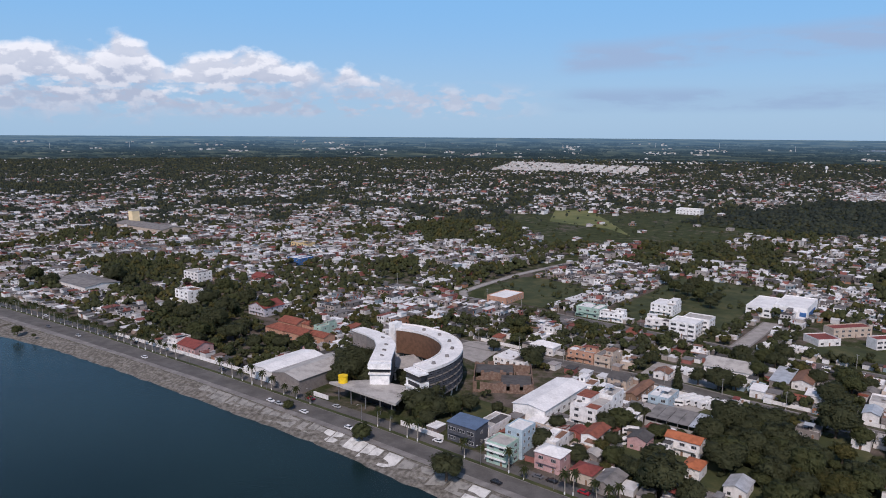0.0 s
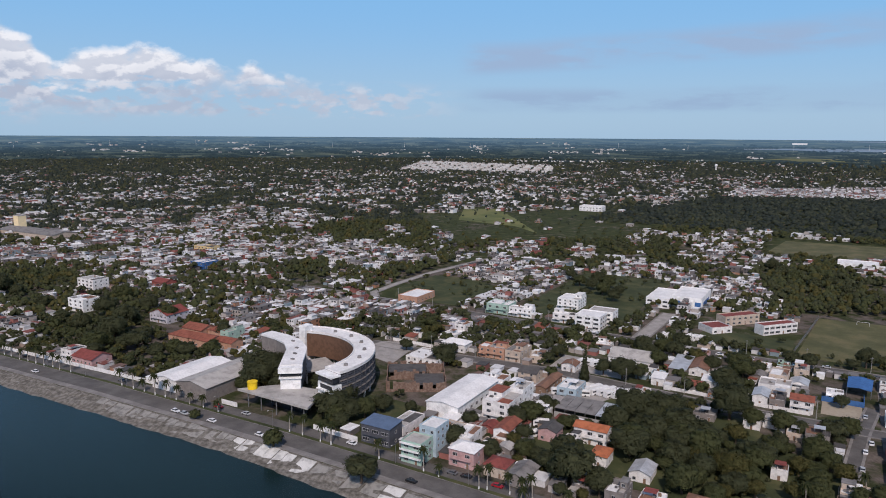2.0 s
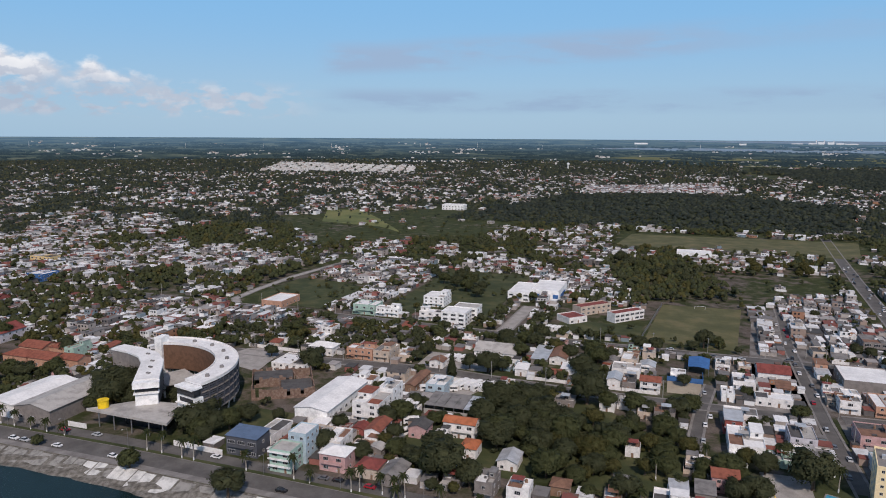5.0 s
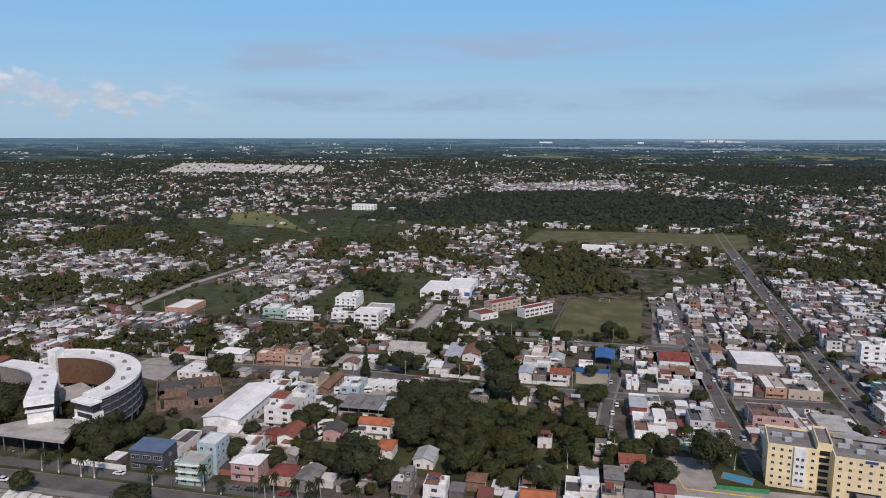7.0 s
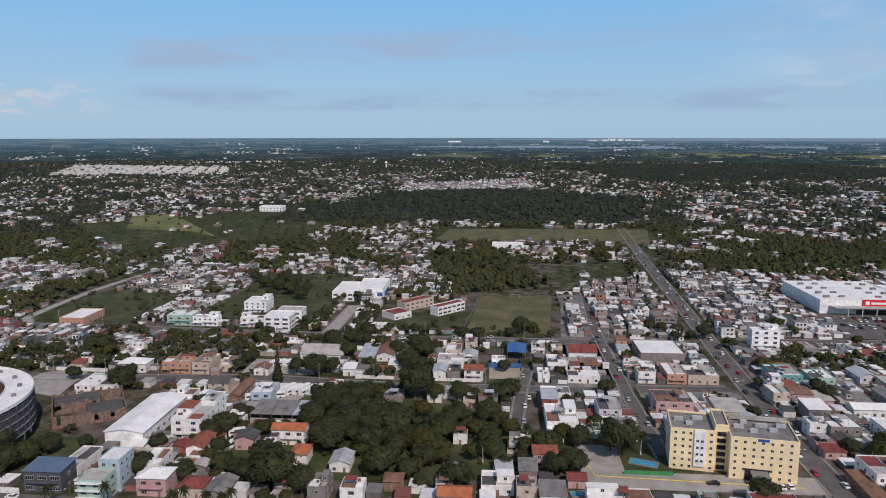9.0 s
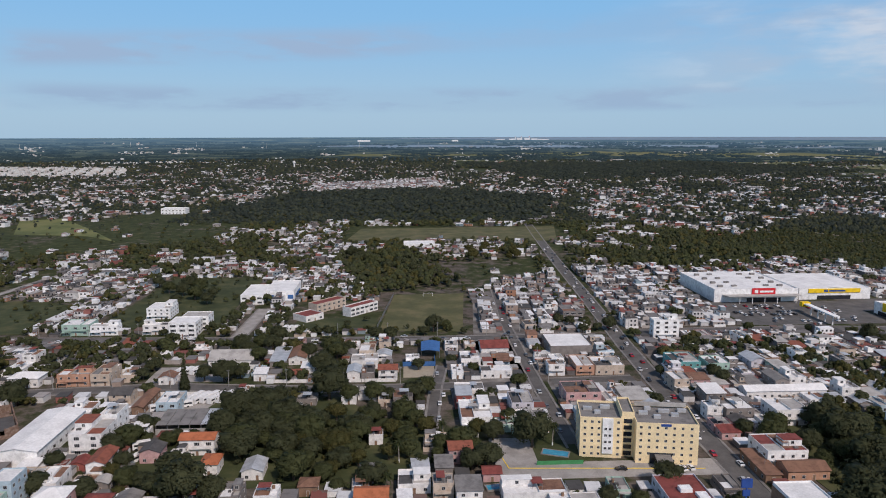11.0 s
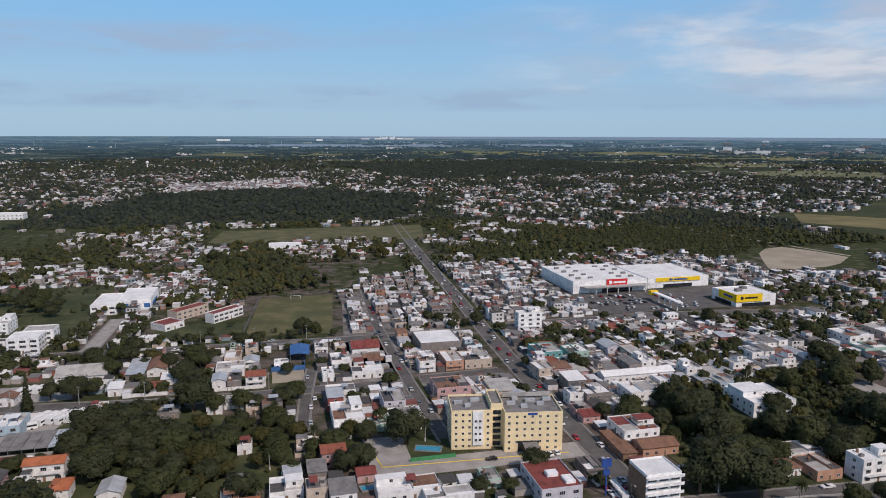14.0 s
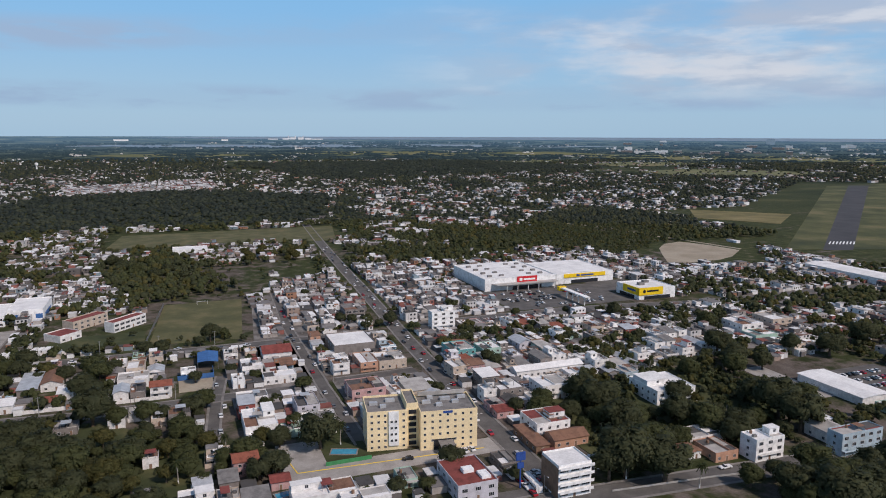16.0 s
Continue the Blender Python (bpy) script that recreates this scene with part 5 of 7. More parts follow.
for i in range(5):
    car(121 - 8.2, 205 + i * 5.4, 88, (3, 7, 3, 5, 1)[i])
car(103.5, 245, 95, 0), car(106.5, 245.4, 95, 0), car(80, 246, 175, 2)

# bus yard
flat("yard", rect(-112, 262, -72, 282), -.3, .05, LOT, "pale paved bus yard", "yard")
flat("yard", rect(-112, 296, -78, 316), -.3, .05, LOT, "pale paved bus yard", "yard")
for i in range(6):
    copy_thing(BUS, pose(-101 + i * 3.6, 327 - (i % 2), .06, 0, 0, 62))
for i in range(3):
    copy_thing(BUS, pose(-112 + i * 3.4, 316 + i, .06, 0, 0, 20))
for i in range(4):
    copy_thing(VAN, pose(-119 + i * 3.6, 366, .06, 0, 0, 68))
for i in range(4):
    copy_thing(BUS, pose(-93 + i * 3.2, 440 + i * .6, .06, 0, 0, 80))
for i in range(4):
    copy_thing(VAN, pose(-78 + i * 3.2, 446, .06, 0, 0, 75))
copy_thing(VAN, pose(-107, 275, .06, 0, 0, 25)), copy_thing(VAN, pose(-106, 262, .06, 0, 0, 55)), copy_thing(BUS, pose(115, 210, .06, 0, 0, 88))
taken(-122, 312, -82, 340), taken(-133, 354, -92, 382)


def shelter(x0, y0, x1, y1, h, bays, roof="sheet"):
    """An open shelter: posts, and a roof in bays."""
    t = thing("bus_shelter", "open steel shelter roofed with weathered sheets", "shelter", at=pose(0, 0, 0))
    taken(x0, y0, x1, y1)
    w = (x1 - x0) / bays
    for i in range(bays):
        a = x0 + w * i
        part("roof_sheet", MB().add([(a + .1, y0, h), (a + w - .1, y0, h), (a + w - .1, y1, h + .7), (a + .1, y1, h + .7), (a + .1, y0, h + .12), (a + w - .1, y0, h + .12), (a + w - .1, y1, h + .82), (a + .1, y1, h + .82)],
             [(3, 2, 1, 0), (4, 5, 6, 7), (0, 1, 5, 4), (1, 2, 6, 5), (2, 3, 7, 6), (3, 0, 4, 7)]), ROOF[roof if i > bays // 2 else "grey"], t)
        for y, z in ((y0 + .3, h), (y1 - .3, h + .6)):
            part("post", MB().box(a + .1, y - .1, -.1, a + .3, y + .1, z), STEEL, t)
    part("back_wall", MB().box(x0, y0 - .2, -.1, x1, y0, 2.6), CONCRETE, t)


shelter(-106, 288, -78, 304, 4.2, 6)


def conifer(x, y, h, r):
    t = thing("conifer", "tall narrow dark green conifer", "tree", at=pose(x, y, 0))
    part("trunk", MB().tube(0, 0, -.2, h * .9, .3, .05, 8), BARK, t)
    g = np.random.default_rng(5)
    cl = [(0, 0, h * (.1 + .88 * i / 12), r * (1.05 - .92 * i / 12)) for i in range(13)]
    v, f = leaves(g, cl, 1500, .35, .4, -.2)
    part("crown", raw_mesh("crown", v, f, LEAF["dark"]), None, t)


conifer(-109.5, 340, 17, 2.6)

# ---- yards round the hotel, pools, court ----


def pool(x, y, w, d, turn, label):
    t = thing("swimming_pool", label, "pool", at=pose(x, y, .32, 0, 0, turn))
    part("pool_rim", MB().rim(-w / 2 - .5, -d / 2 - .5, w / 2 + .5, d / 2 + .5, -.5, .16, .5), PAVING, t)
    part("pool_water", MB().box(-w / 2, -d / 2, -.2, w / 2, d / 2, .09), POOL, t)


POOL = surface("pool_water", [(0, (.03, .22, .34)), (1, (.06, .32, .46))], .5, .08, 3.0, .1, spec=.6)
pool(58.2, 261.0, 10, 4.5, -20, "small turquoise swimming pool beside the hotel")
pool(30.5, 235, 5, 3.5, 10, "small turquoise garden pool")
tagged(part("garden_fence", MB().box(49, 251.5, -.1, 67, 251.7, 1.7), PAINT["green"]), "green mesh fence along the hotel garden", "fence")
for a, b in (((38, 249.5), (112, 245.2)), ((38, 249.5), (36, 262))):
    d = Vector(b) - Vector(a)
    m = pose(*a, 0, 0, 0, math.degrees(math.atan2(d.y, d.x)))
    tagged(part("kerb", MB().box(0, -.2, -.1, d.length, .2, .28, m), PAINT["kerb"]), "yellow-painted kerb of the hotel car park", "kerb", "", "structure")
flat("lawn", rect(42, 212.5, 57, 226), -.3, .05, GRASS, "green hotel garden", "lawn")
sg = thing("sign_pylon", "tall blue sign on a blue pole beside the avenue", "sign", at=pose(110.6, 211, 0))
part("pole", MB().tube(0, 0, -.1, 11, .3, .3, 10), PAINT["signblue"], sg)
part("sign_board", MB().box(-1.8, -.3, 10.5, 1.8, .3, 13.5), PAINT["signblue"], sg)
part("sign_board", MB().box(-1.2, -.35, 7.6, 1.2, .35, 9.6), PAINT["signblue"], sg)
ob = block("small_office", 85.5 / K, 208 / K, 100.5 / K, 229 / K, 2, "lilac", "red", "pale two-storey office with a dark red roof", "office", "wide", 4.2, "sw")
part("roof_unit", MB().box(-2, -2, 6.2, 2, 1, 7.6).box(2.5, -8, 6.2, 6, -3, 7.2), PAINT["bright"], ob)
blue = thing("sun_sail", "blue fabric roof over a playing court", "canopy", at=pose(0, 0, 0))
part("sail", MB().add([(p, q, z - e) for e in (0, .12) for p, q, z in ((7.8, 386, 4.2), (13, 384.5, 5.0), (18.4, 384, 4.2), (19.4, 402, 4.6), (14, 403, 5.4), (8.4, 403, 4.6))], [(0, 1, 4, 5), (1, 2, 3, 4), (11, 10, 7, 6), (10, 9, 8, 7), (0, 6, 7, 1), (1, 7, 8, 2), (2, 8, 9, 3), (3, 9, 10, 4), (4, 10, 11, 5), (5, 11, 6, 0)]), PAINT["blue"], blue)
for x, y in ((8, 386.2), (18.2, 384.2), (19.2, 401.8), (8.6, 402.7)):
    part("post", MB().tube(x, y, -.1, 4.5, .12, .12, 8), STEEL, blue)
tagged(part("court_fence", MB().box(-2.4, 371, -.1, 15.4, 371.25, 2.6).box(15.2, 371.25, -.1, 15.4, 384, 2.4), PAINT["blue"]), "blue fence round a playing court", "fence")
flat("court", rect(-2 / K, 353 / K, 14.5 / K, 370.5 / K), -.3, .06, SAND, "sandy playing court behind a blue fence", "court")
house(3, 378, 7.5, 6, 1, "bright", "white", "flat", tank=False, fh=3.4)
taken(-4, 351, 21, 405)


def ruin():
    t = thing("ruined_building", "roofless old brick building with stained crumbling walls", "ruin", at=pose(0, 0, 0))
    taken(-211, 274, -160, 320)
    r = random.Random(2)
    def at(a, b):
        return Vector((-188 + 25 * a - 19 * b, 275 + 15 * a + 30 * b))
    for a, b in (((0, 0), (1, 0)), ((1, 0), (1, .9)), ((0, .9), (1, .9)), ((0, 0), (0, .9)), ((.45, 0), (.45, .5)), ((0, .5), (1, .5)), ((.7, .5), (.7, .9))):
        d = at(*b) - at(*a)
        n = int(d.length / 1.6)
        for i in range(n):
            p, q = at(*a) + d * i / n, at(*a) + d * (i + 1) / n
            h = 5.2 + r.uniform(-1.4, .4) - (2.6 if r.random() < .12 else 0)
            e = Vector((-d.y, d.x)).normalized() * .25
            part("wall_piece", MB().prism([tuple(p - e), tuple(q - e), tuple(q + e), tuple(p + e)], -.2, h), BRICK, t)
    for a0, b0, a1, b1, z in ((.02, .52, .68, .88, 3.6), (.47, .02, .98, .48, 3.2)):
        part("floor_slab", MB().prism([tuple(at(a0, b0)), tuple(at(a1, b0)), tuple(at(a1, b1)), tuple(at(a0, b1))], z, z + .3), ROOF["dark"], t)


ruin()
flat("gravel_lot", [(-204, 270), (-176, 262), (-182, 298), (-200, 290)], -.3, .05, LOT, "pale gravel lot behind the round hall", "yard")
taken(-244, 310, -205, 352)
flat("grass_yard", rect(-163, 192, -134, 225), -.3, .05, GRASS, "overgrown green yard beside the round hall", "lawn")
taken_plan(-160, 194, -133, 226)


def goal(x, y, turn):
    t = thing("football_goal", "white football goal on the pitch", "goal", "", pose(x, y, 0, 0, 0, turn))
    for s in (-3.6, 3.6):
        part("post", MB().tube(s, 0, -.1, 2.4, .08, .08, 8), PAINT["bright"], t)
    part("crossbar", MB().box(-3.66, -.07, 2.36, 3.66, .07, 2.5), PAINT["bright"], t)


goal(14 * K, 453 * K, 2)


def fence_wall(name, pts, h, mat, label, th=.2):
    mb = MB()
    for a, b in zip(pts, pts[1:]):
        d = Vector(b) - Vector(a)
        mb.box(0, -th / 2, -.2, d.length, th / 2, h, pose(*a, 0, 0, 0, math.degrees(math.atan2(d.y, d.x))))
    return tagged(part(name, mb, mat), label, "wall")


W = PAINT["white"]
fence_wall("yard_wall", [(-300, 224), (-262, 224.5)], 2.2, W, "white rendered yard wall along the river road")
fence_wall("yard_wall", [(-300, 224), (-420, 219)], 2.0, W, "white rendered yard wall along the river road")
fence_wall("yard_wall", [(-236, 223.6), (-246, 223.6)], 2.2, W, "white rendered yard wall beside the canopy")
fence_wall("yard_wall", [(-190, 222.5), (-166, 221.5)], 2.2, W, "white rendered yard wall beside the canopy")
fence_wall("yard_wall", [(-122, 333.2), (-88, 332.6), (-72, 331)], 2.2, W, "long white yard wall along the back street")
fence_wall("yard_wall", [(-70, 349), (-20, 347.6), (-6, 347.6)], 1.8, W, "long white yard wall along the back street")
fence_wall("yard_wall", [(-240, 350), (-205, 349)], 2.0, W, "white yard wall behind the gravel lot")
fence_wall("yard_wall", [(-18, 441), (-62, 439)], 1.6, W, "low white school wall")
fence_wall("yard_wall", [(-60, 442), (-95, 444)], 1.6, W, "low white school wall")
fence_wall("yard_wall", [(140, 197), (180, 193), (215, 188)], .7, CONCRETE, "grey yard wall along the river road")
fence_wall("pitch_fence", [(-20, 440), (-10, 545)], 2.2, STEEL, "wire fence along the sports pitch", .06)
warehouse("car_shed", 248, 188, 263, 219, 4.2, .6, False, "white", "white", "open white car shed with a flat sheet roof")
flat("car_park", rect(264, 190, 300, 224), -.3, .06, ASPHALT, "asphalt car park with rows of cars", "car park")
flat("car_park", rect(236, 200, 248, 240), -.3, .06, LOT, "bare pale yard", "yard")
taken_plan(234, 186, 302, 242)
for row in range(4):
    for i in range(9):
        if cr.random() < .8:
            car(320 + i * 3.4, 232 + row * 8.5, 90)
block("white_hall", -2.5 / K, 770 / K, 32 / K, 792 / K, 1, "bright", "white", "long low white hall beside a meadow", "hall", "wide", 5, "s", 5)
block("hilltop_hall", -386 / K, 1137 / K, -348 / K, 1158 / K, 2, "bright", "white", "white flat-roofed hall on a green rise", "hall", "wide", 5, "se", 4)


def pole_template():
    t = thing("utility_pole", "grey concrete utility pole with a crossarm", "utility pole", "utility poles", at=pose(0, 0, -500))
    part("pole", MB().tube(0, 0, -.1, 9.0, .16, .1, 6), CONCRETE, t)
    part("crossarm", MB().box(-.9, -.06, 8.3, .9, .06, 8.45), STEEL, t)
    return t


POLE = pole_template()
for x in range(-400, 100, 26):
    copy_thing(POLE, pose(x * K, along([(-420, 377.5), (-197, 369.5), (-51, 361.5), (31, 360.5), (100, 360.5)], x * K), 0))
for x in range(-195, 50, 24):
    copy_thing(POLE, pose(x * K, 289.6 * K, 0))
for y in range(236, 460, 26):
    copy_thing(POLE, pose(60.4 * K, y * K, 0, 0, 0, 90))

# scrub on the open plots
sh = random.Random(4)
for x0, y0, x1, y1, n in ((-170, 385, -130, 520, 46), (-150, 440, -104, 520, 34), (-272, 378, -248, 450, 10), (-240, 395, -208, 452, 22), (-60, 368, -20, 395, 6), (-12, 368, 28, 376, 16), (-152, 196, -135, 222, 5)):
    for i in range(n):
        SHRUBS.append((sh.uniform(x0, x1) * K, sh.uniform(y0, y1) * K, sh.uniform(.25, .7)))

road("dirt_road", [(a / K, b / K) for a, b in ((517, 867), (547, 817), (559, 721), (577, 642), (584, 605))], 3.5, "pale dirt road through the scrub", SAND, 0.1, False)
road("dirt_road", [(a / K, b / K) for a, b in ((618, 773), (669, 827), (749, 905))], 7, "pale dirt road through the scrub", SAND, 0.1, False)
flat("dry_meadow", [(682, 807), (771, 713), (675, 639), (619, 721)], -.3, .1, FIELDMAT, "dry yellow meadow beyond the sand lot", "lawn")
taken_plan(610, 630, 780, 815)

taken_plan(-67, 372, -12, 442)
tree(-178 * K, 214 * K, 6, .9), tree(-185 * K, 223 * K, 1, .8), tree(-172 * K, 206 * K, 3, .7)
for i in range(8):
    u, q = (706 + i * 3.7) / K, (597 - i * 1.5) / K
    flat("runway_mark", [(u, q), (u + 1.3, q - .5), (u + 17, q + 11.5), (u + 15.7, q + 12)], .1, .2, PAINT["bright"], "white threshold bar painted on the runway", "road marking")
warehouse("hangar", 464, 346, 486, 412, 6, 1.5, False, "bright", "white", "long white airfield hangar with a pale roof")

# trees that stand alone between the houses
tree(-19, 421, 1, 1.0)
tree(-10, 421, 0, 1.0)
tree(17, 438, 1, 1.1)
tree(11, 431, 0, 0.9)
tree(25, 445, 2, 1.0)
tree(-39, 384, 3, 0.9)
tree(-41, 359, 1, 0.9)
tree(-33, 396, 0, 0.9)
tree(-78, 403, 1, 0.9)
tree(-86, 409, 2, 1.0)
tree(6, 365, 0, 0.9)
tree(24, 373, 0, 0.8)
tree(35, 360, 2, 0.8)
tree(35, 317, 2, 0.9)
tree(100, 451, 1, 0.8)
tree(107, 448, 0, 0.9)
tree(115, 440, 2, 1.0)
tree(55, 336, 2, 1.0)
tree(92, 539, 0, 0.8)
tree(-45, 692, 1, 1.2)
tree(-33, 670, 3, 1.0)
tree(-17, 645, 1, 1.2)
tree(-7, 671, 0, 1.2)
tree(-55, 713, 1, 1.2)
tree(6, 635, 1, 1.0)
tree(23, 629, 5, 1.0)
tree(163, 383, 0, 0.9)
tree(157, 341, 1, 0.8)
tree(159, 335, 0, 0.9)
tree(112, 431, 0, 0.9)
tree(130, 436, 1, 0.8)
tree(122, 435, 0, 0.8)
tree(279, 400, 1, 1.0)
tree(284, 396, 0, 0.9)
tree(198, 336, 0, 0.7)
tree(116, 309, 0, 0.7)
tree(292, 361, 0, 0.8)
tree(219, 332, 4, 1.0)
tree(-90, 393, 1, 0.9)
tree(-85, 408, 3, 0.9)
tree(-77, 419, 1, 1.0)
tree(-92, 357, 0, 0.8)
tree(-86, 356, 0, 0.8)
tree(-46, 376, 3, 0.9)
tree(-55, 389, 1, 0.9)
tree(-183, 327, 0, 0.9)
tree(-136, 358, 0, 0.8)
tree(-135, 371, 1, 0.8)
tree(-68, 392, 0, 0.8)
tree(-42, 409, 1, 0.8)
tree(-130, 293, 2, 0.8)
tree(-253, 253, 6, 0.85)
tree(-263, 274, 3, 1.00)
tree(-269, 264, 1, 1.00)
tree(-252, 258, 0, 1.00)
tree(-196, 248, 6, 0.80)
tree(-194, 239, 3, 0.70)
tree(-197, 257, 1, 0.90)
tree(-388, 310, 3, 1.00)
tree(-396, 274, 6, 0.80)
tree(-370, 251, 3, 1.00)
tree(-356, 254, 1, 1.10)
tree(-359, 236, 1, 1.00)
tree(-364, 273, 0, 1.10)
tree(-596, 312, 1, 1.10)
tree(-574, 307, 0, 1.20)
tree(-417, 267, 1, 1.00)
tree(-447, 273, 0, 1.10)
tree(-297, 354, 0, 0.90)
tree(-235, 351, 1, 0.70)
tree(-182, 324, 2, 1.00)
tree(188, 182, 3, 0.80)
tree(200, 182, 1, 0.90)
tree(206, 172, 6, 0.70)
tree(221, 170, 3, 0.90)
tree(222, 161, 1, 1.00)
tree(193, 169, 2, 1.00)
tree(216, 256, 6, 0.90)
tree(166, 222, 6, 0.90)
tree(271, 279, 3, 1.00)
tree(267, 245, 6, 0.80)
tree(271, 235, 3, 1.00)
tree(292, 281, 1, 1.00)
tree(186, 268, 3, 1.00)
tree(173, 281, 1, 1.00)
tree(-188, 561, 3, 1.00)
tree(-174, 551, 1, 1.10)
tree(-161, 537, 3, 0.90)
tree(-148, 522, 1, 1.00)
tree(-171, 524, 0, 1.10)
tree(-176, 573, 1, 1.10)
tree(-164, 563, 3, 1.00)
tree(-149, 542, 0, 1.10)
tree(-203, 583, 1, 1.00)
tree(-96, 406, 1, 1.00)
tree(-217, 386, 0, 0.90)
tree(-235, 385, 3, 0.70)
tree(-189, 343, 0, 0.90)
tree(-88, 236, 6, 0.75)
tree(-83, 233, 3, 0.80)
tree(132, 348, 0, 0.70)
tree(203, 378, 2, 0.90)
tree(255, 422, 0, 0.70)
tree(218, 429, 2, 0.90)
tree(310, 412, 0, 0.80)

NEAR_HOMES, NEAR_TREES = 170, 150

for x, y, k, q in ((-244, 246, 6, 1.3), (-252, 256, 6, 1.4), (-243, 260, 6, 1.45), (-248, 240, 3, .8), (-234, 249, 1, 1.0), (-234, 256, 6, 1.3), (-182, 236, 6, .95), (-190, 238, 1, .9), (-178, 243, 3, .8), (-217, 262, 6, .7), (-213, 268, 1, .7)):
    tree(x, y, k, q)

for i in range(16):
    tree(60 + 62 * tree_rng.random(), 690 + 70 * tree_rng.random(), 5, tree_rng.uniform(.7, 1.1))

# trees on the bank beside the river road
for x, y, k, q in ((196, 170, 6, 1.0), (206, 164, 1, 1.1), (214, 171, 3, 1.1), (224, 167, 6, 1.1), (234, 172, 1, 1.2), (243, 167, 3, 1.1), (230, 159, 6, 1.0), (250, 174, 1, 1.2), (215, 159, 3, 1.0), (258, 170, 6, 1.0)):
    tree(x, y, k, q)

# houses that stand out
house(-158.2, 227.7, 13.9, 9.3, 2, "slate", "bluesheet", "lean", kind="band", fh=3.85, label="dark two-storey glazed office with a blue sheet roof")
house(-155.0, 241.5, 7.9, 17.1, 1, "white", "pale", "flat", tank=False, fh=4.70)
house(-141.3, 256.8, 6.8, 7.0, 1, "white", "white", "lean")
house(-118.6, 227.4, 10.7, 8.7, 2, "pink", "white", "hip", kind="wide", fh=3.35)
house(-104.3, 226.5, 8.6, 8.4, 1, "cream", "red", "hip", fh=4.20)
house(-94.5, 225.7, 7.9, 12.5, 1, "grey", "grey", "gable", fh=3.70)
house(-108.3, 241.6, 5.3, 5.4, 1, "grey", "pale", "gable", fh=3.70)
house(-126.3, 276.8, 12.8, 15.5, 3, "white", "tile", "flat", room=1, kind="wide")
house(-124.2, 292.4, 7.4, 12.3, 3, "bright", "white", "flat", fh=3.23)
house(-123.9, 259.6, 5.0, 6.7, 1, "red", "red", "gable")
house(-98.9, 265.0, 7.9, 8.1, 1, "pink", "dark", "gable", fh=4.70)
house(-121.4, 321.4, 5.0, 23.3, 1, "brown", "rust", "gable", fh=3.70)
house(-107.9, 315.9, 9.6, 14.4, 2, "sky", "white", "flat", kind="wide", tank=False)
house(-82.7, 270.6, 13.6, 7.4, 2, "white", "orange", "gable", kind="wide", fh=3.35)
house(-73.6, 253.9, 6.4, 9.1, 1, "white", "orange", "hip", fh=4.70)
house(-56.9, 250.3, 7.6, 10.3, 1, "white", "sheet", "gable", fh=3.70)
house(-47.7, 226.1, 7.9, 7.9, 2, "white", "white", "flat", kind="wide")
house(-35.0, 235.9, 6.5, 6.7, 1, "brown", "rust", "hip", fh=3.70)
house(-13.0, 276.4, 5.6, 7.8, 1, "white", "white", "flat", tank=False, fh=3.70)
house(-52.0, 364.5, 7.1, 8.0, 1, "white", "white", "lean", fh=3.70)
house(-46.9, 320.8, 9.1, 8.5, 1, "grey", "pale", "flat", tank=False)
house(-27.4, 323.5, 6.8, 12.9, 1, "white", "white", "flat", fh=3.70)
house(-27.4, 354.9, 6.5, 11.4, 1, "white", "sheet", "gable", fh=4.70)
house(-23.0, 374.2, 14.4, 12.4, 1, "white", "white", "flat", fh=4.20)
house(-9.9, 353.4, 9.6, 8.5, 2, "white", "tile", "gable", kind="wide")
house(-20.2, 356.0, 6.6, 13.6, 1, "grey", "pale", "flat", tank=False, fh=3.70)
house(78.0, 355.4, 8.8, 7.6, 2, "white", "pale", "flat", kind="wide")
house(81.9, 318.3, 16.5, 15.7, 2, "pink", "dark", "flat", kind="wide")
house(106.2, 359.5, 15.3, 15.8, 1, "cream", "white", "flat", fh=4.5)
house(93.1, 360.9, 9.7, 18.7, 2, "orange", "white", "flat", fh=2.35)
house(112.9, 471.0, 13.9, 18.0, 2, "grey", "grey", "flat", kind="band", tank=False)
house(159.2, 417.5, 16.0, 7.0, 4, "bright", "white", "flat", kind="wide", room=1)
house(50.0, 393.6, 15.6, 14.0, 1, "white", "red", "gable", fh=4.70)
house(46.2, 353.5, 16.3, 8.5, 1, "white", "dark", "flat", fh=3.70)
house(29.9, 327.8, 13.8, 10.4, 1, "white", "white", "flat", tank=False, fh=3.70)
house(29.7, 297.2, 13.4, 20.6, 1, "bright", "white", "flat", room=1, fh=4.70)
house(51.1, 304.5, 9.9, 14.7, 3, "lilac", "grey", "flat", fh=2.23)
house(53.2, 287.8, 13.0, 14.0, 2, "white", "white", "flat", fh=2.35)
house(76.6, 290.5, 6.0, 13.5, 1, "sky", "pale", "flat", fh=4.70)
house(105.9, 313.9, 11.9, 15.2, 1, "cream", "pale", "lean", fh=3.70)
house(147.5, 359.9, 14.2, 17.2, 2, "teal", "white", "flat")
house(163.1, 354.8, 11.4, 12.9, 2, "mint", "white", "flat")
house(180.5, 317.3, 39.2, 8.4, 1, "white", "white", "gable", fh=4)
house(166.2, 288.9, 14.8, 14.3, 2, "white", "white", "flat", fh=3.35)
house(143.1, 312.3, 9.2, 11.6, 2, "grey", "white", "lean")
house(145.3, 293.7, 12.5, 13.3, 2, "grey", "grey", "flat")
house(142.1, 280.7, 7.1, 9.1, 1, "pink", "dark", "gable", fh=3.70)
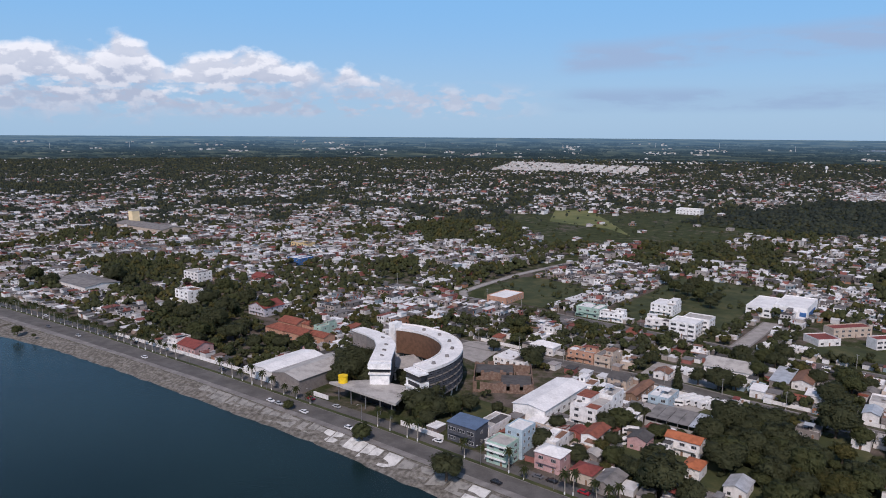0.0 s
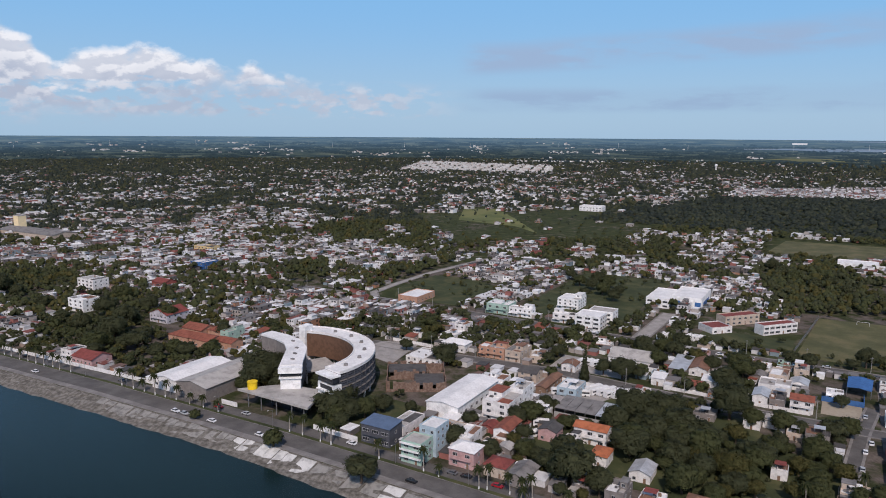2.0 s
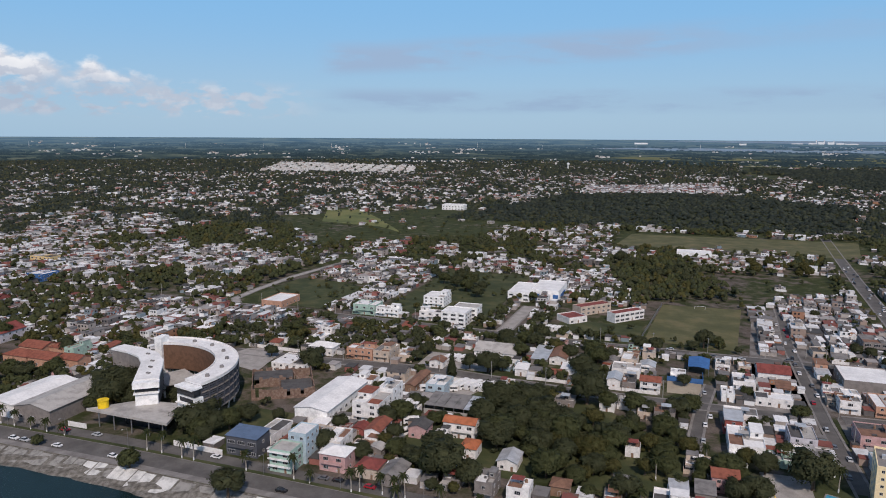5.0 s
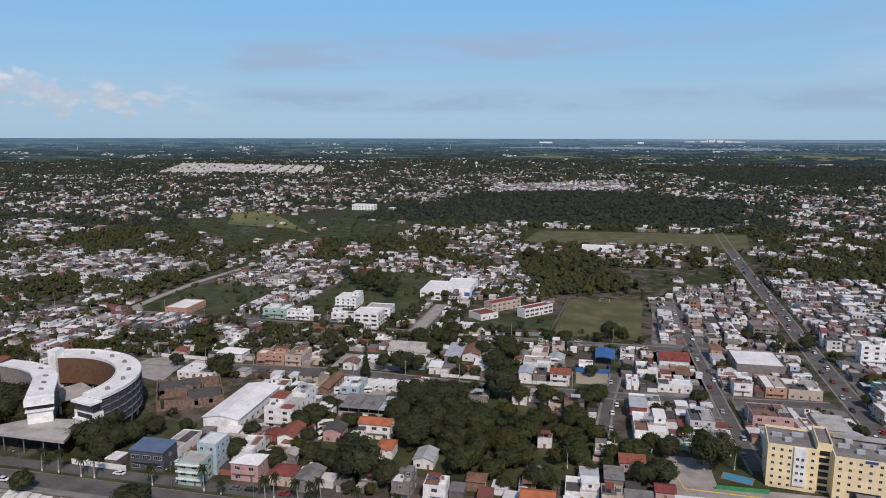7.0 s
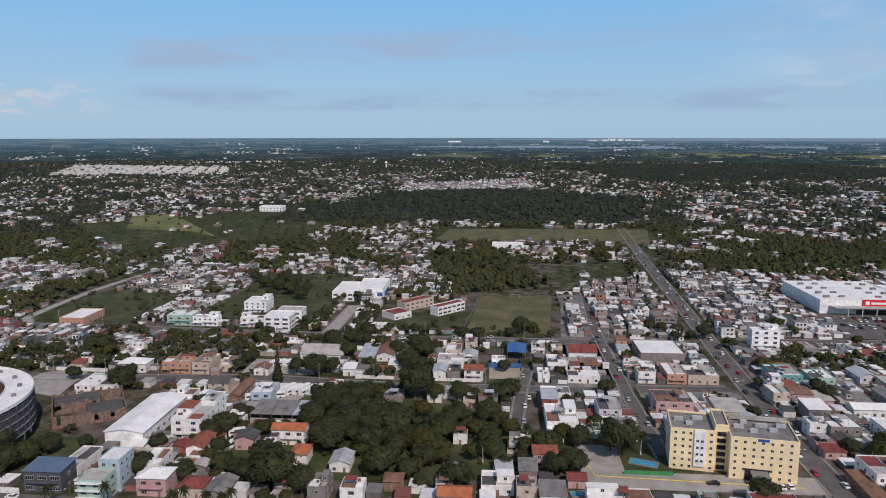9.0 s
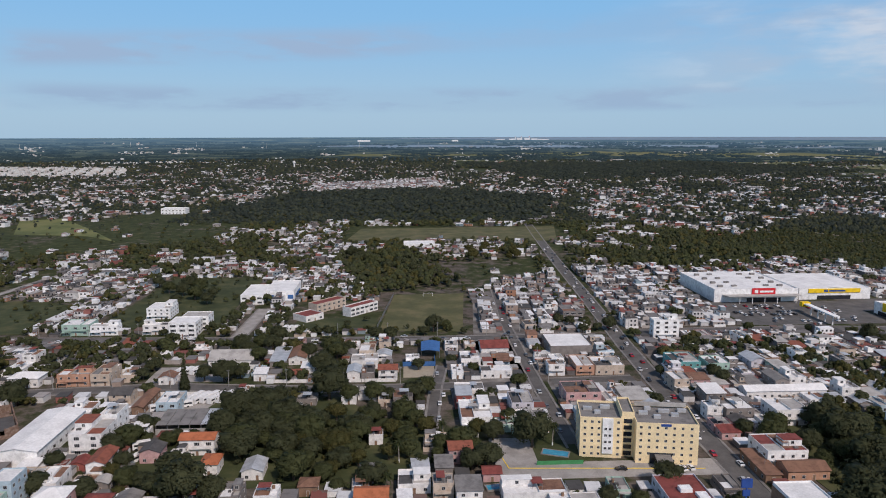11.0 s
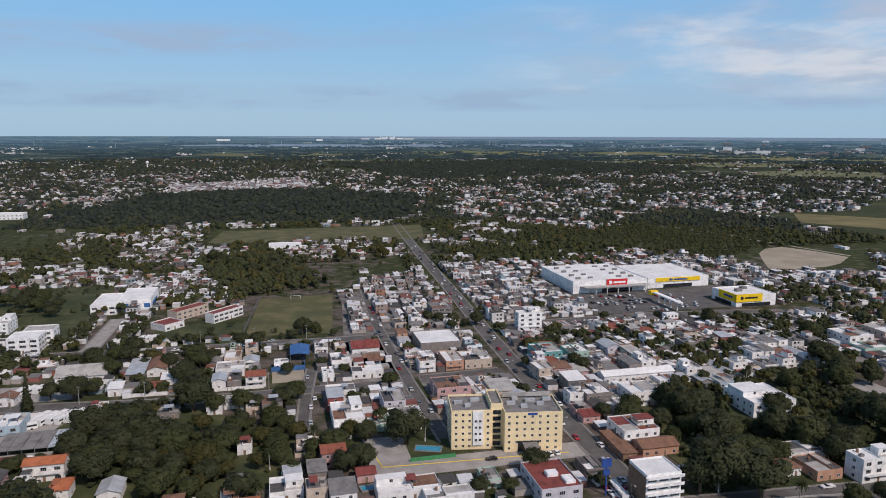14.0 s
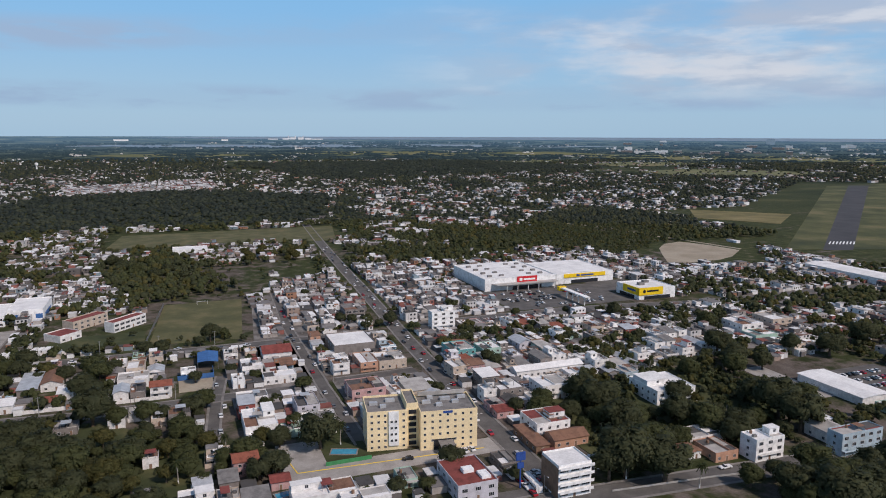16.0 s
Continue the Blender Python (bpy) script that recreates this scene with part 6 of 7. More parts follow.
house(142.8, 251.3, 15.7, 15.4, 2, "bright", "red", "flat", room=1, fh=3.35)
house(145.7, 238.5, 15.6, 9.0, 1, "orange", "rust", "gable", fh=3.70)
house(216.4, 268.6, 21.8, 22.0, 2, "bright", "white", "flat", room=1, kind="wide", fh=3.35)
house(211.5, 200.7, 14.0, 8.4, 3, "bright", "white", "flat", room=1, kind="wide")
house(250.9, 192.0, 22.0, 7.0, 3, "sky", "red", "flat", kind="wide")
house(197.9, 221.0, 16.4, 10.2, 1, "white", "dark", "flat", fh=3.70)
house(195.5, 208.3, 11.0, 13.0, 1, "orange", "dark", "flat", fh=3.40)
house(183.0, 211.0, 9.0, 8.0, 1, "white", "rust", "hip", fh=3.4)
house(133.5, 273.0, 8, 6, 1, "pink", "red", "lean")
house(132.0, 243.0, 6, 20, 1, "brown", "rust", "lean", fh=3.0)
house(133.5, 281.5, 8, 7, 1, "pink", "grey", "flat", tank=False)
house(338.4, 344.6, 17.0, 18.0, 2, "white", "white", "flat", kind="wide", fh=3.35)
house(366.5, 347.6, 17.0, 18.0, 2, "cream", "pale", "flat", kind="wide", fh=3.35)
house(336.0, 327.9, 17.0, 12.5, 1, "mint", "white", "flat", fh=3.70)
house(251.0, 204.8, 11.2, 12.8, 1, "white", "pale", "gable", fh=4.70)
house(-465, 301, 17.0, 13.0, 3, "bright", "white", "flat", kind="wide")
house(-522, 347, 20, 14, 3, "white", "pale", "flat", kind="wide")
house(-483, 384, 15, 12, 1, "red", "red", "gable", fh=4)
house(-588, 524, 26, 12, 2, "yellow", "white", "flat", kind="wide")
warehouse("market_hall", -900 / K, 478 / K, -790 / K, 510 / K, 7, 3.0, True, "cream", "grey", "long market hall with a grey sheet roof")
warehouse("warehouse", -596 / K, 262 / K, -544 / K, 290 / K, 6, 1.5, True, "white", "grey", "white warehouse with a grey roof in the old town", "s")
house(-353.9, 231.3, 17.0, 12.5, 1, "pink", "red", "gable", fh=3.70)
house(-390.6, 313.1, 17.0, 18.0, 2, "lilac", "red", "gable")
house(-340.8, 284.0, 17.0, 11.1, 1, "orange", "tile", "hip", fh=4.70)
house(-323.5, 284.7, 16.5, 11.7, 1, "orange", "tile", "gable", fh=4.70)
house(-345.7, 299.0, 17.0, 12.1, 1, "orange", "tile", "gable", fh=4.70)
house(-330.3, 302.8, 12.7, 10.8, 1, "orange", "tile", "hip", fh=4.70)
house(-308.0, 287.5, 13.3, 9.2, 1, "orange", "tile", "gable", fh=4.70)
house(-519.4, 459.1, 17.0, 18.0, 2, "blue", "white", "flat", kind="wide")
house(-207.4, 449.0, 17.0, 13.8, 2, "mint", "white", "flat", kind="wide", fh=3.35)
house(-189.9, 445.6, 17.0, 7.0, 2, "bright", "white", "flat", room=1)
house(-158.3, 445.6, 15.6, 7.0, 2, "white", "white", "flat", kind="wide", room=1)
house(-169.1, 489.1, 15.8, 18.0, 3, "bright", "white", "flat", room=1, fh=2.40)
house(-192.8, 324.0, 19.3, 17.9, 2, "white", "pale", "flat", fh=2.35)
house(-167.1, 353.7, 15.6, 8.9, 2, "orange", "tile", "flat", room=1)
house(-154.0, 357.3, 9.4, 16.2, 2, "cream", "rust", "flat", room=1)
house(-191.6, 354.0, 15.0, 9.6, 1, "white", "white", "hip", fh=4.70)
house(-134.5, 328.3, 9.9, 9.2, 2, "cream", "dark", "gable", fh=2.35)
house(-121.5, 353.1, 7.6, 7.8, 1, "white", "rust", "gable", fh=3.70)
house(-69.8, 384.0, 8.6, 23.8, 1, "grey", "sheet", "lean", fh=3.70)
house(-60.2, 387.3, 9.2, 20.3, 1, "white", "rust", "gable", fh=3.70)
house(-75.3, 356.1, 6.4, 8.0, 1, "white", "white", "lean", fh=3.70)
house(2.1, 238.2, 11.6, 11.4, 1, "white", "white", "flat", room=1, fh=3.20)
house(12.1, 231.1, 7.1, 7.4, 2, "cream", "pale", "flat")
house(13.3, 248.4, 6.5, 8.8, 1, "grey", "grey", "lean", fh=3.70)
house(30.5, 242.5, 6.6, 6.2, 1, "pink", "red", "gable", fh=3.20)
house(20.7, 227.1, 8.8, 9.5, 2, "white", "grey", "lean")
house(-12.4, 223.6, 11.1, 7.5, 2, "cream", "orange", "gable")
house(-15.0, 244.1, 5.0, 6.5, 1, "grey", "grey", "lean", fh=3.70)
house(43.3, 228.1, 22.0, 9.8, 1, "white", "white", "flat", room=1, fh=3.70)
house(55.9, 219.1, 16.6, 7.0, 1, "white", "white", "flat", fh=3.70)
house(34.7, 376.9, 10.7, 13.8, 1, "white", "white", "flat", fh=3.70)
house(26.0, 354.9, 6.0, 11.3, 1, "bright", "white", "flat", fh=3.70)

# trees that stand out
tree(-190.4, 235.1, 6, 1.2)
tree(-193.2, 249.0, 1, 1.1)
tree(-184.6, 231.9, 3, 0.9)
tree(-252.9, 255.9, 6, 1.2)
tree(-251.6, 246.4, 1, 1.0)
tree(-264.8, 276.9, 3, 1.0)
tree(-242.3, 247.1, 5, 0.9)
tree(-82.9, 241.5, 1, 1.2)
tree(-76.6, 229.8, 6, 1.1)
tree(-66.7, 228.8, 1, 1.0)
tree(-65.4, 267.5, 3, 1.2)
tree(-76.7, 282.5, 1, 1.1)
tree(-65.2, 307.9, 6, 1.0)
tree(-49.9, 282.4, 3, 1.1)
tree(-31.6, 266.9, 5, 1.1)
tree(-43.2, 283.6, 6, 1.1)
tree(-24.7, 281.3, 1, 1.0)
tree(-37.1, 323.7, 6, 1.2)
tree(-45.0, 362.3, 1, 1.1)
tree(-43.1, 392.8, 3, 1.1)
tree(-37.8, 258.8, 1, 1.0)
tree(-22.8, 264.9, 2, 1.0)
tree(-20.1, 304.8, 4, 0.8)
tree(-115.9, 268.8, 1, 0.9)
tree(-112.2, 276.0, 3, 0.9)
tree(-111.3, 291.0, 1, 0.8)
tree(-121.2, 265.8, 2, 0.8)
tree(-129.0, 246.3, 2, 0.8)
tree(-129.4, 237.3, 1, 0.9)
tree(-121.0, 251.2, 4, 0.5)
tree(-216.2, 336.8, 1, 0.7)
tree(-184.3, 324.2, 6, 0.9)
tree(-96.4, 276.3, 3, 0.7)
tree(-103.5, 353.1, 1, 0.8)
tree(-93.2, 351.8, 6, 0.9)
tree(-82.1, 383.1, 3, 0.8)
tree(50.1, 267.3, 6, 1.25)
tree(20.6, 264.1, 3, 1.1)
tree(35.1, 275.0, 1, 0.9)
tree(30.1, 250.3, 1, 1.0)
tree(26.4, 266.3, 2, 0.8)
tree(43.8, 289.3, 3, 0.7)
tree(-27.2, 265.1, 5, 1.2)
tree(-39.9, 274.9, 3, 1.2)
tree(-51.8, 289.7, 6, 1.1)
tree(-59.8, 279.8, 1, 1.1)
tree(-65.4, 263.0, 6, 1.2)
tree(-51.3, 259.9, 2, 0.9)
tree(-38.9, 252.1, 3, 0.8)
tree(-31.6, 245.5, 1, 0.7)
tree(-2.6, 273.9, 2, 0.9)
tree(8.9, 329.9, 3, 0.8)
tree(3.4, 320.5, 6, 0.8)
tree(-17.2, 331.3, 1, 0.7)
tree(-27.3, 319.7, 3, 0.8)
tree(151.0, 204.7, 6, 1.5)
tree(167.3, 213.0, 3, 1.4)
tree(162.6, 197.1, 6, 1.4)
tree(143.7, 204.6, 1, 1.3)
tree(176.3, 261.8, 6, 1.3)
tree(176.4, 276.1, 1, 1.2)
tree(153.6, 273.1, 3, 0.9)
tree(171.4, 237.4, 6, 1.2)
tree(200.2, 236.9, 1, 1.2)
tree(206.0, 226.1, 3, 1.2)
tree(245.8, 225.6, 6, 1.4)
tree(246.8, 239.4, 1, 1.3)
tree(244.3, 212.1, 6, 1.4)
tree(215.4, 180.5, 3, 1.3)
tree(201.8, 155.2, 6, 1.4)
tree(219.0, 156.3, 1, 1.4)
tree(193.8, 158.9, 3, 1.2)
tree(384.0, 294.6, 6, 1.3)
tree(281.6, 290.7, 1, 1.3)
tree(286.4, 309.1, 6, 1.2)
tree(246.8, 285.4, 3, 1.1)
tree(329.7, 297.8, 1, 1.2)
tree(346.8, 286.1, 6, 1.2)
tree(319.9, 356.5, 3, 1.1)
tree(258.7, 344.8, 1, 0.9)
tree(-375.8, 260.2, 6, 1.3)
tree(-400.6, 286.6, 1, 1.3)
tree(-368.1, 242.7, 3, 1.1)
tree(-347.7, 256.1, 6, 1.1)
tree(-326.0, 251.5, 1, 1.0)
tree(-321.3, 260.1, 3, 1.0)
tree(-312.2, 260.8, 6, 0.9)
tree(-419.1, 319.8, 1, 1.2)
tree(-435.9, 297.9, 6, 1.2)
tree(-465.2, 333.7, 3, 1.1)
tree(-565.7, 296.1, 6, 1.3)
tree(-546.5, 299.9, 1, 1.1)
tree(-623.2, 258.7, 3, 1.2)
tree(-592.0, 258.2, 1, 1.2)
tree(-490.9, 286.6, 6, 1.0)
tree(-327.6, 301.5, 1, 0.9)
tree(-303.4, 270.2, 3, 0.9)
tree(-192.0, 200.3, 4, 1.25)
tree(-144.1, 194.3, 6, 1.0)
tree(-242.0, 204.4, 4, 0.85)
tree(-468.5, 181.9, 4, 1.0)
tree(-453.9, 185.4, 4, 0.5)
palm(-51.9, 263.4, 1)
palm(-47.0, 261.1, 0)
palm(-3.5, 256.5, 1)
palm(58.5, 268.4, 1)
palm(14.6, 276.3, 0)
palm(-0.5, 303.0, 1)
palm(-8.1, 235.5, 2)
palm(223.3, 233.2, 1)
palm(150.0, 203.0, 0)
palm(231.3, 297.5, 1)
palm(267.6, 283.7, 1)
palm(124.3, 203.5, 2)
palm(-102.3, 212.4, 1)
palm(-94.1, 213.7, 0)
palm(-85.3, 213.0, 1)
palm(-88.1, 209.6, 2)
palm(170.6, 188.1, 1)

# ---- the town as far as it can be seen ----
flat("garden_lawn", [(a / K, b / K) for a, b in ((-95, 308), (-87, 331), (-31, 327), (-18, 307), (8, 286), (4, 244), (-64, 239), (-94, 228), (-108, 264))], -.3, .02, GRASS, "shady green garden lawn below the trees", "lawn")
flat("garden_lawn", [(a / K, b / K) for a, b in ((163, 296), (206, 307), (246, 302), (287, 250), (216, 205), (150, 206), (148, 240))], -.3, .02, GRASS, "shady green garden lawn below the trees", "lawn")
FOREST = [(-290, 850), (-64, 822), (164, 840), (250, 1198), (10, 1370), (-200, 1280)]
GROVES = [[(-76, 262), (-57, 278), (-39, 284), (-2, 262), (4, 200), (-58, 196), (-74, 215)],
          [(-60, 600), (-10, 650), (40, 478), (-27, 468)],
          [(115, 235), (150, 240), (215, 262), (235, 205), (200, 160), (128, 178), (114, 190)],
          [(256, 776), (370, 667), (560, 740), (480, 590), (342, 560), (250, 640)],
          [(-400, 226), (-330, 195), (-262, 192), (-262, 240), (-345, 285)],
          [(-490, 262), (-450, 262), (-450, 300), (-500, 300)],
          [(380, 560), (470, 575), (560, 640), (600, 700), (560, 860), (420, 800), (370, 680)],
          [(216, 258), (277, 274), (216, 212), (198, 225)]]
GROVES += [[(231, 213), (232, 202), (196, 164), (177, 180), (202, 210)],
          [(185, 155), (207, 147), (190, 133), (170, 141)],
          [(316, 271), (342, 250), (307, 223), (278, 234)],
          [(298, 337), (309, 326), (273, 287), (259, 292)],
          [(395, 360), (448, 331), (411, 302), (375, 324)],
          [(-385, 428), (-372, 452), (-306, 376), (-313, 346)],
          [(-279, 286), (-278, 306), (-245, 275), (-254, 265)],
          [(-311, 445), (-276, 522), (-250, 480), (-285, 413)],
          [(-207, 332), (-210, 368), (-171, 309), (-176, 290)],
          [(-546, 277), (-519, 299), (-418, 252), (-444, 231)],
          [(-90, 376), (-65, 381), (-60, 353), (-94, 341)]]
GROVES += [[(-46, 357), (-31, 350), (-24, 284), (-39, 288)],
          [(626, 684), (698, 658), (534, 525), (514, 560)],
          [(137, 249), (173, 258), (181, 239), (171, 193), (148, 166), (124, 176), (124, 201)],
          [(207, 254), (278, 276), (241, 210), (181, 185), (188, 210)],
          [(155, 147), (182, 160), (219, 156), (191, 134)],
          [(238, 204), (274, 198), (237, 169), (219, 176)],
          [(-80, 259), (-73, 278), (-26, 275), (-15, 258), (12, 239), (5, 213), (-41, 209), (-45, 230)],
          [(-54, 230), (-79, 192), (-91, 222), (-74, 219)],
          [(-589, 299), (-510, 329), (-439, 285), (-500, 250)]]
GROVES += [[(-438, 273), (-397, 308), (-291, 224), (-315, 198)]]
MEADOWS = [[(-22, 463), (-26, 500), (-14, 556), (113, 610), (100, 518), (60, 484), (46, 463)], [(-330, 600), (-200, 700), (-170, 900), (-330, 930), (-500, 800)]]


FOREST, GROVES, MEADOWS = [(x * K, y * K) for x, y in FOREST], [[(x * K, y * K) for x, y in g] for g in GROVES], [[(x * K, y * K) for x, y in g] for g in MEADOWS]


def inside(poly, x, y):
    c = False
    for i in range(len(poly)):
        (x0, y0), (x1, y1) = poly[i - 1], poly[i]
        if (y0 > y) != (y1 > y) and x < (x1 - x0) * (y - y0) / (y1 - y0) + x0:
            c = not c
    return c


ROADBOX = [(-1400, 0, -100, 188), (-100, 0, 0, 185), (0, 0, 94, 180), (113, 0, 165, 168), (165, 0, 230, 159), (230, 0, 900, 150), (98.6, 160, 109, 300), (101.5, 300, 115.5, 400), (108.5, 400, 122.5, 460), (113.5, 450, 127.5, 580), (120, 580, 140, 720), (52.8, 220, 58.6, 470), (7, 240, 16.5, 313)]
ROADBOX += [(-430, 365, -300, 377), (-300, 361, -190, 372), (-190, 355, -100, 368), (-100, 350, 105, 362), (112, 356, 240, 370), (240, 348, 330, 367), (330, 344, 620, 356), (-206, 281, -120, 292), (-120, 284, -60, 294), (-60, 280, 100, 290), (-276, 366, -258, 560), (-92, 360, -82, 430)]
ROADBOX = [tuple(q * K for q in b) for b in ROADBOX]


def free(x, y, w, d, extra=0.0):
    for x0, y0, x1, y1 in TAKEN + ROADBOX:
        if x + w / 2 > x0 - extra and x - w / 2 < x1 + extra and y + d / 2 > y0 - extra and y - d / 2 < y1 + extra:
            return False
    return True


def in_view(x, y):
    a = math.degrees(math.atan2(x, y))
    return -73 < a < 58


# dark wood; part of its trees stand in for a cloud's shade
WOOD_AND_SHADE = [(240, 2950), (1270, 3060), (1500, 2250), (390, 1850)]
ESTATES = [[(-1348, 2040), (-834, 2187), (-1010, 2640), (-1700, 2790)], [(-1250, 2900), (-900, 3060), (-1000, 3300), (-1400, 3100)]]
DENSE = [[(x * K, y * K) for x, y in g] for g in ([(30, 296), (94, 296), (98, 345), (94, 460), (62, 470), (44, 460), (36, 372)], [(112, 205), (150, 240), (215, 264), (300, 262), (300, 345), (180, 352), (118, 352), (112, 300)], [(118, 372), (186, 372), (186, 440), (160, 540), (132, 540)], [(18, 262), (52, 240), (52, 350), (18, 350)], [(60, 237), (97, 237), (98, 290), (60, 290)])]
for g in DENSE:
    tagged(part("paved_yards", MB().prism(g, -.3, .03), YARD), "worn grey and brown concrete yards between the houses", "ground", "", "structure")
SCRUB = [(x * K, y * K) for x, y in ((299, 702), (443, 744), (520, 640), (438, 555), (383, 478), (350, 523), (304, 614))]
BARE = [(x * K, y * K) for x, y in ((370, 460), (450, 430), (520, 520), (510, 565), (440, 562), (376, 525))]
AIRFIELD = [(x * K, y * K) for x, y in ((530, 450), (620, 395), (1560, 1080), (1320, 1200), (760, 800))]
ROWS = [(-180, 1447), (110, 1697), (90, 2050), (-235, 1790)]
CLEAR = [[(-420, 880), (-250, 900), (-240, 1130), (-440, 1130)], [(-563, 1060), (-513, 1087), (-341, 843), (-395, 893), (-495, 915)]]


def fill_town():
    rng = random.Random(21)
    homes, trees, estate, wood = [], [], [], []
    ta = np.array(TAKEN + ROADBOX)
    pl = np.array(PLANTED)
    def ok(x, y, w, d):
        return not np.any((x + w / 2 > ta[:, 0]) & (x - w / 2 < ta[:, 2]) & (y + d / 2 > ta[:, 1]) & (y - d / 2 < ta[:, 3]))
    def room(x, y, q):
        return not np.any((pl[:, 0] - x) ** 2 + (pl[:, 1] - y) ** 2 < (pl[:, 2] * q) ** 2)
    st = np.array(STANDING)
    toward = -st[:, :2] / np.linalg.norm(st[:, :2], axis=1)[:, None]
    def shady(x, y):
        """True on the river side of a house, where yards lie open."""
        rel = np.array((x, y)) - st[:, :2]
        a = (rel * toward).sum(1)
        p = np.abs(rel[:, 0] * toward[:, 1] - rel[:, 1] * toward[:, 0])
        return np.any((a > 0) & (a < 24) & (p < st[:, 2] + 3))
    y = 214.0
    while y < 4700:
        near, far = y < 640, y > 1000
        sx = 9.6 if near else 11.0 if not far else 15.0 if y < 3000 else 26.0
        x = -min(4300, y * 3.2 + 250)
        while x < min(3600, y * 1.65 + 60):
            px, py = x + rng.uniform(-1.2, 1.2), y + rng.uniform(-1.5, 1.5)
            x += sx
            r = math.hypot(px, py)
            if r > 3560 or not in_view(px, py):
                continue
            if inside(AIRFIELD, px, py) or inside(BARE, px, py):
                continue
            if inside(FOREST, px, py) or inside(WOOD_AND_SHADE, px, py) and rng.random() < .85:
                for k in range(2):
                    wood.append((px + rng.uniform(-9, 9), py + rng.uniform(-10, 10), rng.uniform(.9, 1.35)))
                continue
            if inside(SCRUB, px, py):
                for k in range(4):
                    trees.append((px + rng.uniform(-6, 6), py + rng.uniform(-8, 8), rng.uniform(.4, .8)))
                continue
            if any(inside(g, px, py) for g in GROVES):
                for k in range(2 if py < 480 else 3):
                    qx, qy = px + rng.uniform(-5, 5), py + rng.uniform(-6, 6)
                    if ok(qx, qy, 4, 4) and room(qx, qy, .8):
                        trees.append((qx, qy, rng.uniform(.7, 1.1) if py < 480 else rng.uniform(.8, 1.3)))
                continue
            if any(inside(g, px, py) for g in MEADOWS) or any(inside(g, px, py) for g in CLEAR):
                if rng.random() < .22 and ok(px, py, 4, 4):
                    trees.append((px, py, rng.uniform(.35, .8)))
                elif rng.random() < .02 and ok(px, py, 9, 9):
                    homes.append((px, py, 8, 9, 1, rng.random()))
                continue
            if any(inside(g, px, py) for g in ESTATES):
                if (px + .35 * py + 8000) % 44 > 13 and rng.random() < .78:
                    estate.append((px, py, rng.uniform(7, 10), rng.uniform(8, 12), 2, 0))
                elif rng.random() < .35:
                    trees.append((px, py, rng.uniform(.4, .9)))
                continue
            if inside(ROWS, px, py):
                homes.append((px, py, rng.uniform(8, 12), rng.uniform(8, 13), 1, 0.0))
                continue
            dense = any(inside(g, px, py) for g in DENSE)
            marsh = r > 2300 and math.degrees(math.atan2(px, py)) > 4 and noise.noise((px * .0016, py * .003, 9.0)) > -.12
            if marsh:
                if rng.random() < .16:
                    trees.append((px, py, rng.uniform(.5, 1.0)))
                if rng.random() < .04:
                    homes.append((px, py, 12, 10, 1, 0.0))
                continue
            # gardens and groves gather in clumps between blocks of houses
            q = 1.0 if r < 1000 else .85 if r < 2000 else .6
            clump = noise.noise((px * .021 * q, py * .016 * q, 3.0)) + .75 * noise.noise((px * .0062, py * .0062, 7.0)) + .3 * noise.noise((px * .07, py * .07, 5.0))
            bar = .40 if near and px > -20 and px < 250 else .08 if near and py < 420 else .08 if near else .03 if r < 1000 else .08 if r < 1600 else .02 if r < 2400 else -.08
            street = ((px + .12 * py + 500 * 52) % 52 < 5.5 or (py - .05 * px + 2012) % 96 < 7) and not near and r < 1500
            if clump > (.52 if dense else bar):
                for k in range(2):
                    qx, qy = px + rng.uniform(-5.5, 5.5), py + rng.uniform(-7, 7)
                    if ok(qx, qy, 4, 4) and room(qx, qy, .75):
                        trees.append((qx, qy, rng.uniform(.75, 1.25)))
                continue
            if street:
                continue
            if rng.random() < (.97 if dense else .9 if near else .8 if r < 1600 else .6):
                w, d = (rng.uniform(6.2, 9.6), rng.uniform(8, 14)) if near else (rng.uniform(7, 12), rng.uniform(8, 14))
                if ok(px, py, w, d) and room(px, py, .75):
                    homes.append((px, py, w, d, rng.choice((1, 1, 1, 2) if near else (1, 1, 1, 1, 2)), rng.random()))
                elif ok(px, py, 5.2, 6.5) and room(px, py, .7):
                    homes.append((px, py, 5.2, 6.5, 1, rng.random()))
            elif ok(px, py, 3.5, 3.5) and room(px, py, .7):
                trees.append((px, py, rng.uniform(.5, 1.0)))
            for rep in range(0 if dense and rng.random() < .85 else 1 if near and px > -20 or rng.random() < .5 else 2):
                qx, qy = px + rng.uniform(-6, 6), py + rng.choice((7.5, -7.0))
                if ok(qx, qy, 3, 3) and room(qx, qy, .7) and rng.random() < .75:
                    trees.append((qx, qy, rng.uniform(.4, .85) if near else rng.uniform(.6, 1.1)))
        y += 14.5 if near else 15.0 if not far else 19.0 if y < 3000 else 34.0
    # sheds, lean-tos and garden trees in the gaps between the houses
    hb = np.array([(a - c / 2, b - e / 2, a + c / 2, b + e / 2) for a, b, c, e, f, g in homes if b < 760])
    ta = np.concatenate((ta, hb))
    y = 216.0
